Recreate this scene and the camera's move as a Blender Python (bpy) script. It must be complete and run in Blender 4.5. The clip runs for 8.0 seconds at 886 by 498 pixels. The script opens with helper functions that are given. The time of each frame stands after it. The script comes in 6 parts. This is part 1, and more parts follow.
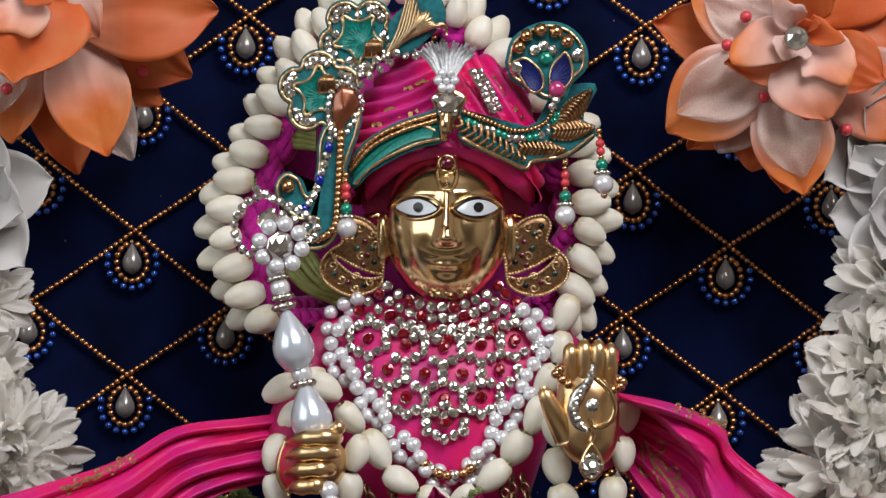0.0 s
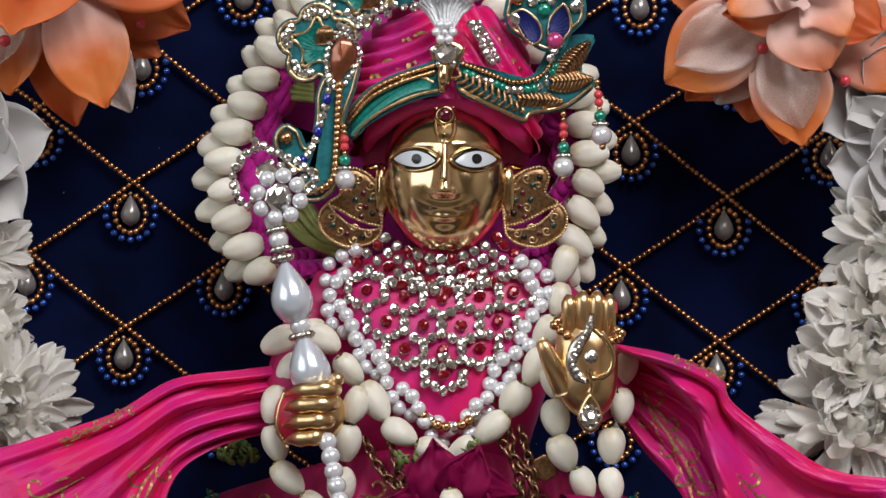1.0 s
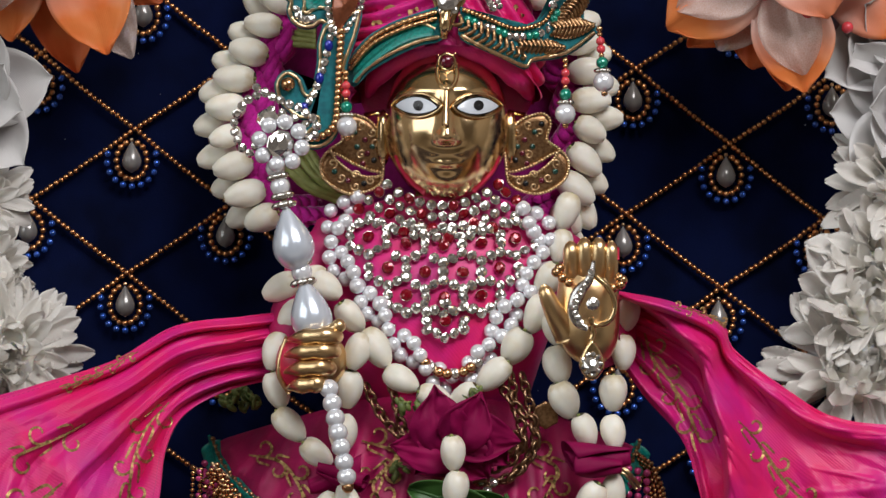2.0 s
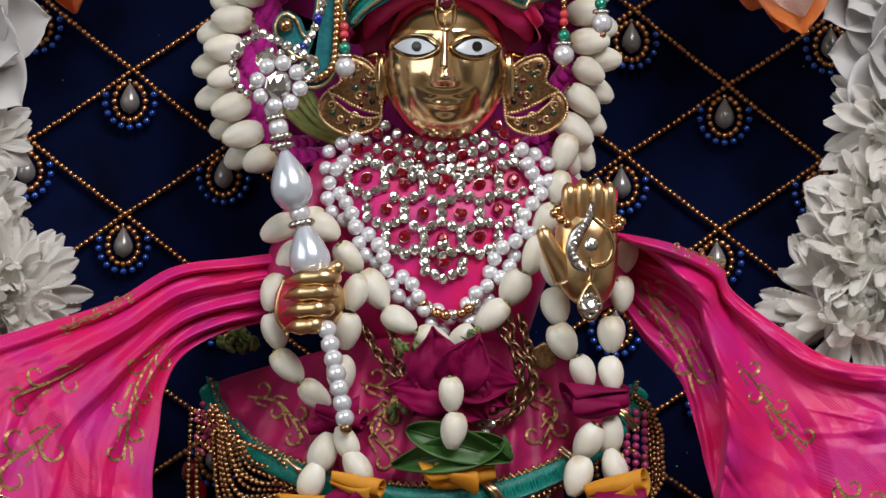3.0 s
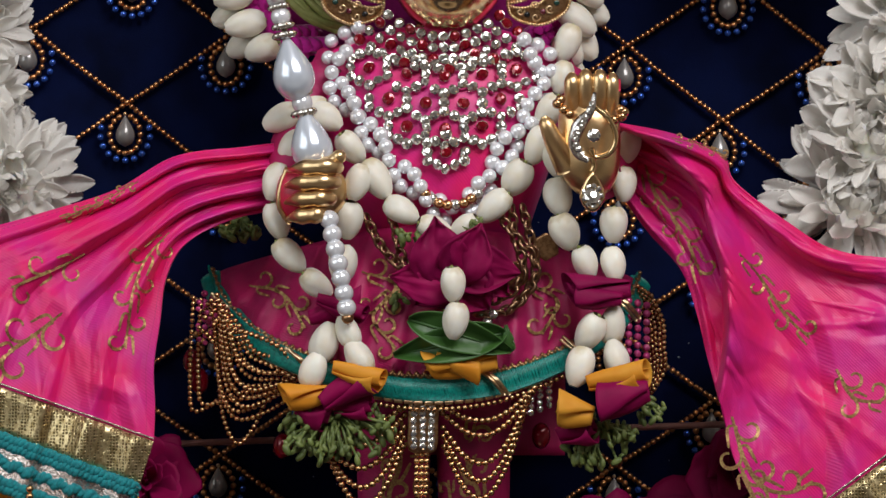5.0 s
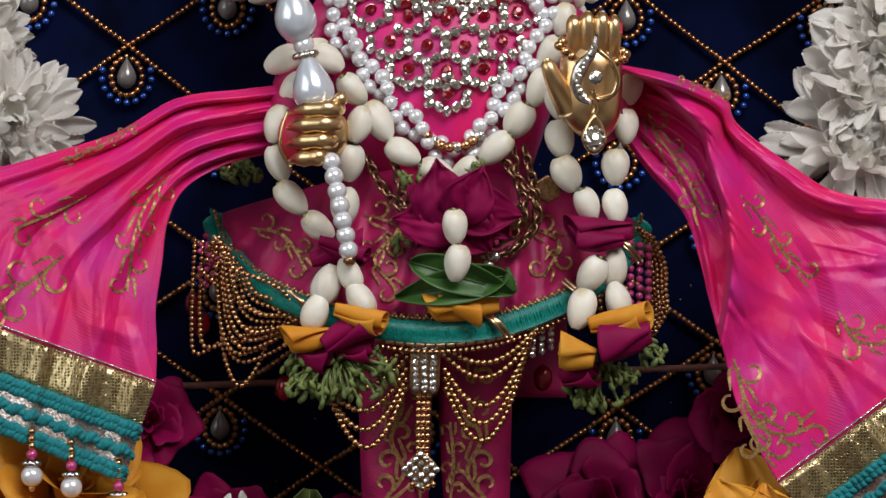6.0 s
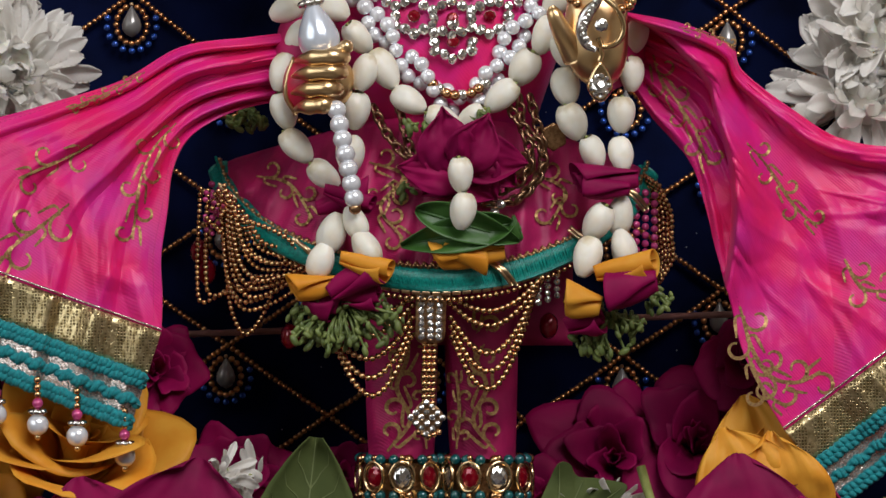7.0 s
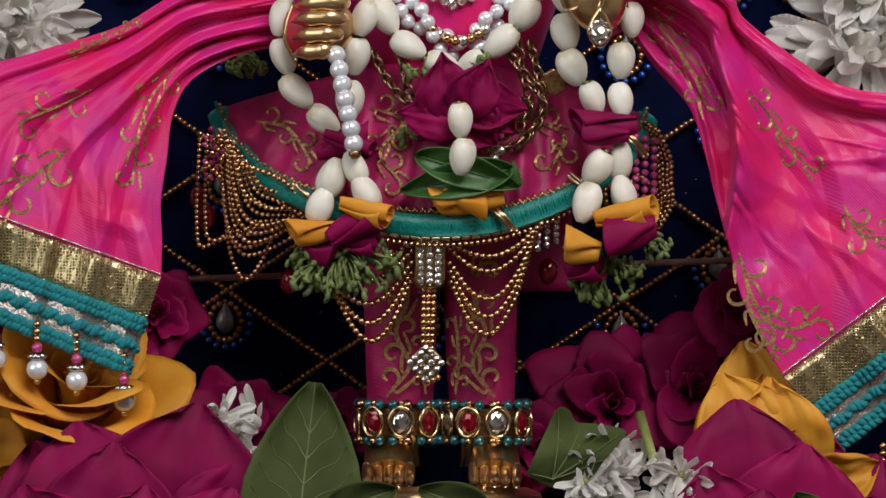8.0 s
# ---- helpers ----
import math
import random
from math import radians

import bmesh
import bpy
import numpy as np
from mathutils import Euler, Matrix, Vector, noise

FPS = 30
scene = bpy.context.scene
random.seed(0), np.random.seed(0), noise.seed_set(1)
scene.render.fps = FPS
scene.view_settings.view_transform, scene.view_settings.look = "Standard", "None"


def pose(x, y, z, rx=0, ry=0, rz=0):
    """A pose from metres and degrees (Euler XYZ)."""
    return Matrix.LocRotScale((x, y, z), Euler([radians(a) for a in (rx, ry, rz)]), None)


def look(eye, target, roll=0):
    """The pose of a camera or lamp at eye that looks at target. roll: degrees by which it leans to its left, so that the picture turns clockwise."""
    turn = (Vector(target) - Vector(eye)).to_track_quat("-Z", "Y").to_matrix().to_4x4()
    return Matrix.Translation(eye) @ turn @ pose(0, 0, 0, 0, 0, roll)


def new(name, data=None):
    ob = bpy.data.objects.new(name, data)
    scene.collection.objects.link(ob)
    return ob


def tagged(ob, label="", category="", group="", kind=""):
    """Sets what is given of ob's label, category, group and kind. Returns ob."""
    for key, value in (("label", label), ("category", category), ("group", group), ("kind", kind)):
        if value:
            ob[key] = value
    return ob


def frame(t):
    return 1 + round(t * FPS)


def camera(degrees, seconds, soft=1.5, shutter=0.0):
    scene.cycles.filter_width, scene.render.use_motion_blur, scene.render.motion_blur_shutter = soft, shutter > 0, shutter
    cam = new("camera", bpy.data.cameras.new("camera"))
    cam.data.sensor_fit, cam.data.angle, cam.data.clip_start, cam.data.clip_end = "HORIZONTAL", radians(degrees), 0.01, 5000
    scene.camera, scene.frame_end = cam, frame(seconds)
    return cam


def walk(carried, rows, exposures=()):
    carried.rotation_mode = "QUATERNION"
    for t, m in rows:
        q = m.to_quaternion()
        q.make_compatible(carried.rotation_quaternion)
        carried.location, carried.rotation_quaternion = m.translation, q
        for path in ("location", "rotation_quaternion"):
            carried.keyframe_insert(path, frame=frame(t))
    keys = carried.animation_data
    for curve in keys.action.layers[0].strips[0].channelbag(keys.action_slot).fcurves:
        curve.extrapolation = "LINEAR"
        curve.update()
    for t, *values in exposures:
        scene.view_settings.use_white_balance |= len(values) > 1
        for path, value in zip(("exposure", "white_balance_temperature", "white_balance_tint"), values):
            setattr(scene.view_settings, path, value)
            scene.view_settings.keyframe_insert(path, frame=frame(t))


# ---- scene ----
# ---- camera: a long lens on a stand, tilted slowly down ----
cam = camera(11.19, 8.0)
EYE_DIST, EYE_Z = 1.6, 0.2418
ROWS = [  # seconds, metres forward, turn to the right, tilt, lean
    (0.0, 0.0000, 0.000, 0.000, 0.000),
    (0.5, 0.0002, 0.031, -0.307, 0.046),
    (1.0, 0.0000, 0.020, -0.614, 0.058),
    (1.5, 0.0008, 0.003, -0.935, 0.042),
    (3.0, 0.0022, 0.020, -2.035, -0.013),
    (3.5, 0.0020, 0.001, -2.388, -0.072),
    (4.0, 0.0020, -0.005, -2.735, -0.095),
    (4.5, 0.0038, 0.002, -3.079, -0.181),
    (6.0, 0.0049, -0.026, -4.165, -0.172),
    (6.5, 0.0062, -0.054, -4.523, -0.125),
    (7.0, 0.0063, -0.097, -4.828, -0.090),
    (7.5, 0.0056, -0.126, -5.158, -0.148),
    (8.0, 0.0055, -0.088, -5.516, -0.221),
]
walk(cam, [(t, pose(0, -EYE_DIST + go, EYE_Z, 90 + tilt, 0, -turn) @ pose(0, 0, 0, 0, 0, -lean)) for t, go, turn, tilt, lean in ROWS],
     [(0.0, 0.0), (4.5, 0.0), (6.5, 0.0), (8.0, -0.02)])

# ---- light: a dim room, a window in front to one side, a ceiling panel ----
world = bpy.data.worlds.new("world")
scene.world = world
world.use_nodes = True
world.node_tree.nodes["Background"].inputs[0].default_value = (0.75, 0.85, 1.0, 1)
world.node_tree.nodes["Background"].inputs[1].default_value = 0.2


def area_lamp(name, eye, target, width, height, watts, colour):
    data = bpy.data.lights.new(name, "AREA")
    data.shape, data.size, data.size_y, data.energy, data.color = "RECTANGLE", width, height, watts, colour
    ob = new(name, data)
    ob.matrix_world = look(eye, target)
    return ob


area_lamp("window_light", (-1.35, -1.25, 0.85), (0, 0, 0.2), 1.3, 1.1, 11, (0.90, 0.96, 1.0))
area_lamp("ceiling_light", (0.6, -1.5, 1.6), (0, 0, 0.15), 1.3, 0.9, 40, (0.98, 0.97, 1.0))

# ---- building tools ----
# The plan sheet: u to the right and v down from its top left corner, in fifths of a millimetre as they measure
# at the statue's middle; d: millimetres in front of that. A place in front is drawn in along the line to the eye.
UNIT = 0.0002


def near(d):
    return 1 - d / (1000 * EYE_DIST)


def at(u, v, d=0.0):
    k = near(d)
    return Vector(((u - 784) * UNIT * k, -d / 1000, EYE_Z - (v - 441) * UNIT * k))


def spread(points, n):
    """n places along a smooth curve through the points, at even steps."""
    p = np.array([list(q) for q in points], float)
    if len(p) == 2:
        fine = p[0] + (p[1] - p[0]) * np.linspace(0, 1, 50)[:, None]
    else:
        e = np.vstack([2 * p[0] - p[1], p, 2 * p[-1] - p[-2]])
        out = []
        for i in range(1, len(e) - 2):
            t = np.linspace(0, 1, 24, endpoint=False)[:, None]
            a, b, c, g = e[i - 1], e[i], e[i + 1], e[i + 2]
            out.append(0.5 * (2 * b + (c - a) * t + (2 * a - 5 * b + 4 * c - g) * t ** 2 + (3 * b - a - 3 * c + g) * t ** 3))
        fine = np.vstack(out + [p[-1:]])
    s = np.r_[0, np.cumsum(np.linalg.norm(np.diff(fine, axis=0), axis=1))]
    w = np.linspace(0, s[-1], n)
    return np.stack([np.interp(w, s, fine[:, k]) for k in range(p.shape[1])], 1)


def length_of(points):
    q = spread(points, 80)
    return float(np.linalg.norm(np.diff(q, axis=0), axis=1).sum())


def strand(points, step):
    """Places on the plan curve (u, v, d) at that step, as world places."""
    n = max(2, round(length_of([p[:2] for p in points]) / step) + 1)
    return [at(*q) for q in spread(points, n)]


BALLS = {}
for level in (1, 2, 3):
    bm = bmesh.new()
    bmesh.ops.create_icosphere(bm, subdivisions=level, radius=1)
    BALLS[level] = (np.array([v.co[:] for v in bm.verts]), [[v.index for v in f.verts] for f in bm.faces])
    bm.free()


class Shape:
    """Gathers faces for one mesh."""

    def __init__(self):
        self.v, self.f, self.m, self.n = [], [], [], 0

    def add(self, verts, faces, slot=0):
        verts = np.asarray(verts, float)
        self.v.append(verts)
        self.f += [[i + self.n for i in f] for f in faces]
        self.m += [slot] * len(faces)
        self.n += len(verts)
        return self

    def ball(self, c, r, slot=0, level=1, stretch=(1, 1, 1), turn=None):
        w = BALLS[level][0] * np.array(stretch) * r
        if turn is not None:
            w = w @ np.array(turn.to_3x3()).T
        return self.add(w + np.array(c[:]), BALLS[level][1], slot)

    def tube(self, points, r, slot=0, sides=7, flat=1.0, closed=False):
        """A round rod along world places; r: one radius or one for each place."""
        p = np.array([list(q) for q in points], float)
        n = len(p)
        rr = np.full(n, r) if np.isscalar(r) else np.asarray(r, float)
        t = np.roll(p, -1, 0) - np.roll(p, 1, 0) if closed else np.gradient(p, axis=0)
        t /= np.linalg.norm(t, axis=1)[:, None] + 1e-12
        a = np.array([0, -1.0, 0.02])
        side = np.cross(t, a)
        side /= np.linalg.norm(side, axis=1)[:, None] + 1e-9
        up = np.cross(side, t)
        ang = np.linspace(0, 2 * np.pi, sides, endpoint=False)
        ring = p[:, None] + rr[:, None, None] * (side[:, None] * np.cos(ang)[None, :, None] + flat * up[:, None] * np.sin(ang)[None, :, None])
        faces = [[i * sides + k, i * sides + (k + 1) % sides, (i + 1) % n * sides + (k + 1) % sides, (i + 1) % n * sides + k]
                 for i in range(n if closed else n - 1) for k in range(sides)]
        if not closed:
            faces += [list(range(sides)), list(range((n - 1) * sides, n * sides))[::-1]]
        return self.add(ring.reshape(-1, 3), faces, slot)

    def grid(self, p, slot=0, around=False):
        p = np.asarray(p, float)
        n, m = p.shape[:2]
        mm = m if around else m - 1
        return self.add(p.reshape(-1, 3), [[i * m + k, i * m + (k + 1) % m, (i + 1) * m + (k + 1) % m, (i + 1) * m + k] for i in range(n - 1) for k in range(mm)], slot)

    def sheet(self, p, thick, slot=0):
        """A grid with a back face and rims."""
        p = np.asarray(p, float)
        n, m = p.shape[:2]
        nor = np.cross(np.gradient(p, axis=0), np.gradient(p, axis=1))
        nor /= np.linalg.norm(nor, axis=2)[:, :, None] + 1e-12
        a, b = (p + nor * thick / 2).reshape(-1, 3), (p - nor * thick / 2).reshape(-1, 3)
        N = n * m
        q = [[i * m + k, i * m + k + 1, (i + 1) * m + k + 1, (i + 1) * m + k] for i in range(n - 1) for k in range(m - 1)]
        rim = [k for k in range(m)] + [i * m + m - 1 for i in range(1, n)] + [(n - 1) * m + k for k in range(m - 2, -1, -1)] + [i * m for i in range(n - 2, 0, -1)]
        faces = [f[::-1] for f in q] + [[i + N for i in f] for f in q]
        faces += [[rim[i], rim[(i + 1) % len(rim)], rim[(i + 1) % len(rim)] + N, rim[i] + N] for i in range(len(rim))]
        return self.add(np.vstack([a, b]), faces, slot)

    def plate(self, outline, d, thick, slot=0, n=60, bulge=0.0):
        """A flat piece with a rounded rim, cut along a closed plan outline (u, v); d of its back, thick in mm."""
        deep = d if callable(d) else (lambda u, v: d)
        c = spread(list(outline) + [outline[0]], n + 1)[:-1]
        mid = c.mean(0)
        rows = []
        for inset, h in ((0.0, 0.0), (0.0, 0.6), (2.0, 1.0)):
            off = c - mid
            w = mid + off * (1 - inset / (np.linalg.norm(off, axis=1)[:, None] + 1e-9))
            rows.append([at(q[0], q[1], deep(*q) + thick * h) for q in w])
        for s in (0.75, 0.4, 0.12):
            w = mid + (c - mid) * s
            rows.append([at(q[0], q[1], deep(*q) + thick + bulge * (1 - s)) for q in w])
        self.grid(rows, slot, around=True)
        last = [at(q[0], q[1], deep(*q) + thick + bulge) for q in mid + (c - mid) * 0.12]
        return self.add(last, [list(range(n))], slot)

    def ribbon(self, points, widths, slot=0):
        """A flat stroke that faces the front."""
        p = np.array([list(q) for q in points], float)
        t = np.gradient(p, axis=0)
        side = np.stack([-t[:, 2], 0 * t[:, 0], t[:, 0]], 1)
        side *= (np.asarray(widths) / (np.linalg.norm(side, axis=1) + 1e-12))[:, None]
        return self.grid(np.stack([p - side, p + side], 1), slot)

    def mesh(self, name, *materials, smooth=True):
        me = bpy.data.meshes.new(name)
        me.from_pydata(np.vstack(self.v).tolist(), [], self.f)
        for m in materials:
            me.materials.append(m)
        me.polygons.foreach_set("material_index", self.m)
        me.polygons.foreach_set("use_smooth", [smooth] * len(self.f))
        me.update()
        return me


def thing(name, label, category, group="", place=(0, 0, 0)):
    ob = new(name)
    ob.empty_display_size = 0.01
    ob.location = place
    return tagged(ob, label, category, group)


def under(ob, parent):
    ob.parent = parent
    if parent.type == "EMPTY":
        ob.matrix_parent_inverse = Matrix.Translation(-parent.location)
    return ob


def part(name, shape, material, parent, label="", smooth=True):
    mats = material if isinstance(material, (list, tuple)) else [material]
    return tagged(under(new(name, shape.mesh(name, *mats, smooth=smooth)), parent), label)


def solo(name, shape, material, label, category, group="", kind="", smooth=True):
    mats = material if isinstance(material, (list, tuple)) else [material]
    return tagged(new(name, shape.mesh(name, *mats, smooth=smooth)), label, category, group, kind)


def piece(name, mesh, parent, m, label=""):
    ob = under(new(name, mesh), parent)
    ob.matrix_basis = m
    return tagged(ob, label) if label else ob


def aim(place, way, spin=0.0, size=1.0, up="Y"):
    """A pose at place whose z looks along way, turned about it by spin degrees."""
    q = Vector(way).to_track_quat("Z", up).to_matrix().to_4x4()
    return Matrix.Translation(place) @ q @ pose(0, 0, 0, 0, 0, spin) @ Matrix.Diagonal((size, size, size, 1))


FRONT = Vector((0, -1, 0))


# ---- materials ----
def material(name, colour, rough=0.5, metal=0.0, second=None, grain=300.0, bump=0.0, fine=1500.0, sheen=0.0, coat=0.0, glow=0.0, skin=0.0, pick=0.0, weave=0.0, ior=1.5, clear=0.0, dyed=None, thin=0.0, sheer=0.0, third=None):
    m = bpy.data.materials.new(name)
    m.use_nodes = True
    n, l = m.node_tree.nodes, m.node_tree.links
    b = n["Principled BSDF"]
    b.inputs["Roughness"].default_value, b.inputs["Metallic"].default_value, b.inputs["IOR"].default_value = rough, metal, ior
    b.inputs["Sheen Weight"].default_value, b.inputs["Coat Weight"].default_value = sheen, coat
    b.inputs["Sheen Roughness"].default_value = 0.35
    b.inputs["Transmission Weight"].default_value = clear
    if skin:
        b.inputs["Subsurface Weight"].default_value = skin
        b.inputs["Subsurface Radius"].default_value = (0.004, 0.003, 0.002)
        b.inputs["Subsurface Scale"].default_value = 0.5
    where = n.new("ShaderNodeTexCoord")
    big = n.new("ShaderNodeTexNoise")
    big.inputs["Scale"].default_value, big.inputs["Detail"].default_value = grain, 4
    l.new(where.outputs["Object"], big.inputs["Vector"])
    ramp = n.new("ShaderNodeValToRGB")
    second = second or tuple(c * 0.72 for c in colour)
    ramp.color_ramp.elements[0].color, ramp.color_ramp.elements[1].color = (*second, 1), (*colour, 1)
    ramp.color_ramp.elements[0].position, ramp.color_ramp.elements[1].position = 0.33, 0.62
    if third:
        ramp.color_ramp.elements.new(0.47).color = (*third, 1)
    l.new(big.outputs["Fac"], ramp.inputs["Fac"])
    out = ramp.outputs["Color"]
    if pick:
        info, hsv, span = n.new("ShaderNodeObjectInfo"), n.new("ShaderNodeHueSaturation"), n.new("ShaderNodeMapRange")
        span.inputs["To Min"].default_value, span.inputs["To Max"].default_value = 1 - pick, 1 + pick * 0.6
        l.new(info.outputs["Random"], span.inputs["Value"])
        l.new(span.outputs["Result"], hsv.inputs["Value"])
        l.new(out, hsv.inputs["Color"])
        out = hsv.outputs["Color"]
    if dyed:  # a second dye near the base of a petal, which lies along its own x
        parts, span, mix = n.new("ShaderNodeSeparateXYZ"), n.new("ShaderNodeMapRange"), n.new("ShaderNodeMix")
        l.new(where.outputs["Object"], parts.inputs["Vector"])
        wavy = n.new("ShaderNodeMath")
        wavy.operation = "MULTIPLY_ADD"
        wavy.inputs[1].default_value = 0.014
        l.new(big.outputs["Fac"], wavy.inputs[0])
        l.new(parts.outputs["X"], wavy.inputs[2])
        span.inputs["From Min"].default_value, span.inputs["From Max"].default_value = dyed[1] + 0.007, dyed[2] + 0.007
        l.new(wavy.outputs["Value"], span.inputs["Value"])
        mix.data_type = "RGBA"
        mix.inputs["A"].default_value = (*dyed[0], 1)
        l.new(span.outputs["Result"], mix.inputs["Factor"])
        l.new(out, mix.inputs["B"])
        out = mix.outputs["Result"]
    l.new(out, b.inputs["Base Color"])
    b.inputs["Alpha"].default_value = 1 - sheer
    if thin:  # light that passes through a thin petal or cloth
        back, both = n.new("ShaderNodeBsdfTranslucent"), n.new("ShaderNodeMixShader")
        both.inputs["Fac"].default_value = thin
        l.new(out, back.inputs["Color"])
        l.new(b.outputs["BSDF"], both.inputs[1])
        l.new(back.outputs["BSDF"], both.inputs[2])
        l.new(both.outputs["Shader"], n["Material Output"].inputs["Surface"])
    if bump or weave:
        small = n.new("ShaderNodeTexNoise")
        small.inputs["Scale"].default_value, small.inputs["Detail"].default_value = fine, 3
        l.new(where.outputs["Object"], small.inputs["Vector"])
        height = small.outputs["Fac"]
        if weave:
            wave = n.new("ShaderNodeTexWave")
            wave.bands_direction = "DIAGONAL"
            wave.inputs["Scale"].default_value, wave.inputs["Distortion"].default_value = weave, 0.6
            l.new(where.outputs["Object"], wave.inputs["Vector"])
            creases = n.new("ShaderNodeTexNoise")
            creases.inputs["Scale"].default_value, creases.inputs["Detail"].default_value = 190, 5
            l.new(where.outputs["Object"], creases.inputs["Vector"])
            add = n.new("ShaderNodeMath")
            add.operation = "MULTIPLY_ADD"
            add.inputs[1].default_value = 9.0
            l.new(creases.outputs["Fac"], add.inputs[0])
            l.new(wave.outputs["Fac"], add.inputs[2])
            height = add.outputs["Value"]
        node = n.new("ShaderNodeBump")
        node.inputs["Strength"].default_value, node.inputs["Distance"].default_value = bump or 0.15, 0.0003
        l.new(height, node.inputs["Height"])
        l.new(node.outputs["Normal"], b.inputs["Normal"])
    return m


VELVET = material("navy_velvet", (0.0021, 0.0058, 0.037), 0.95, second=(0.0008, 0.0024, 0.015), grain=45, bump=0.25, fine=2500, ior=1.2)
GOLD = material("polished_gold", (0.80, 0.59, 0.33), 0.17, 1.0, second=(0.74, 0.52, 0.27), grain=90, bump=0.04, fine=700)
SATIN_GOLD = material("satin_gold", (0.80, 0.57, 0.31), 0.3, 1.0, second=(0.72, 0.48, 0.24), grain=120, bump=0.08, fine=600)
BRONZE = material("dull_bronze", (0.36, 0.22, 0.13), 0.32, 1.0, second=(0.2, 0.11, 0.06), grain=700, bump=0.3, fine=2600)
FILIGREE = material("antique_gold", (0.52, 0.31, 0.16), 0.3, 1.0, second=(0.28, 0.15, 0.07), grain=900, bump=0.3, fine=2600)
COPPER_BEAD = material("copper_gold_bead", (0.74, 0.36, 0.15), 0.32, 1.0, grain=500)
GOLD_BEAD = material("gold_bead", (0.72, 0.42, 0.21), 0.18, 1.0, grain=500)
WIRE = material("gold_wire", (0.85, 0.62, 0.36), 0.28, 1.0, grain=900)
BLUE_BEAD = material("blue_bead", (0.04, 0.13, 0.58), 0.2, 0.6, grain=700, coat=0.6)
GREY_PEARL = material("grey_pearl", (0.30, 0.28, 0.26), 0.25, 0.3, second=(0.24, 0.23, 0.22), grain=300, coat=0.5)
PEARL = material("white_pearl", (0.88, 0.89, 0.91), 0.2, 0.38, second=(0.79, 0.81, 0.86), grain=250, coat=0.7)
BLUE_PEARL = material("cool_pearl", (0.72, 0.78, 0.86), 0.2, 0.4, second=(0.66, 0.72, 0.82), grain=120, coat=0.8)
TEAL_BRAID = material("teal_wool_braid", (0.004, 0.25, 0.27), 0.75, second=(0.003, 0.15, 0.17), grain=700, bump=0.5, fine=2000, sheen=0.2)
EYE_WHITE = material("eye_enamel", (0.62, 0.66, 0.70), 0.25, grain=100, second=(0.58, 0.62, 0.67), coat=0.4)
BLACK = material("black_enamel", (0.008, 0.008, 0.009), 0.25, grain=300)
RED_PAINT = material("red_paint", (0.62, 0.02, 0.07), 0.35, second=(0.5, 0.02, 0.06), grain=400)
PINK = material("pink_silk", (0.74, 0.009, 0.135), 0.44, second=(0.60, 0.016, 0.24), third=(0.69, 0.009, 0.19), grain=42, weave=480, bump=0.13, sheen=0.1)
DEEP_PINK = material("deep_pink_silk", (0.46, 0.007, 0.105), 0.55, second=(0.31, 0.005, 0.078), grain=70, weave=600, bump=0.2)
WOOL = material("magenta_wool", (0.62, 0.01, 0.34), 0.85, second=(0.45, 0.006, 0.24), grain=900, bump=0.6, fine=2200, sheen=0.4)
PRINT = material("gold_print", (0.50, 0.33, 0.12), 0.45, 0.6, second=(0.30, 0.12, 0.07), grain=1100, bump=0.3, fine=3000)
TEAL = material("teal_felt", (0.006, 0.17, 0.19), 0.8, second=(0.003, 0.10, 0.125), grain=500, bump=0.4, fine=2600, sheen=0.3)
TEAL_SILK = material("teal_floss", (0.003, 0.26, 0.21), 0.33, second=(0.002, 0.13, 0.11), grain=900, bump=0.3, fine=2500)
NAVY_SILK = material("navy_floss", (0.008, 0.016, 0.16), 0.45, second=(0.004, 0.01, 0.09), grain=900, bump=0.5, fine=2500)
BROCADE = material("gold_brocade", (0.72, 0.58, 0.32), 0.3, 0.9, second=(0.42, 0.31, 0.14), grain=500, bump=0.2, fine=2500)


def make_net(m, pitch, gap):
    """Turns a cloth into an open metal net of that pitch in metres, with gaps of the darker colour."""
    n, l = m.node_tree.nodes, m.node_tree.links
    b, where = n["Principled BSDF"], next(x for x in n if x.type == "TEX_COORD")
    cells = n.new("ShaderNodeTexVoronoi")
    cells.feature = "DISTANCE_TO_EDGE"
    cells.inputs["Scale"].default_value, cells.inputs["Randomness"].default_value = 1 / pitch, 0.3
    wide, mix, bump = n.new("ShaderNodeMapRange"), n.new("ShaderNodeMix"), n.new("ShaderNodeBump")
    l.new(where.outputs["Object"], cells.inputs["Vector"])
    l.new(cells.outputs["Distance"], wide.inputs["Value"])
    wide.inputs["From Min"].default_value, wide.inputs["From Max"].default_value = 0.12, 0.34
    mix.data_type = "RGBA"
    old = b.inputs["Base Color"].links[0].from_socket
    l.new(old, mix.inputs["A"])
    mix.inputs["B"].default_value = (*gap, 1)
    l.new(wide.outputs["Result"], mix.inputs["Factor"])
    l.new(mix.outputs["Result"], b.inputs["Base Color"])
    bump.invert = True
    bump.inputs["Strength"].default_value, bump.inputs["Distance"].default_value = 0.8, 0.0004
    l.new(wide.outputs["Result"], bump.inputs["Height"])
    l.new(bump.outputs["Normal"], b.inputs["Normal"])


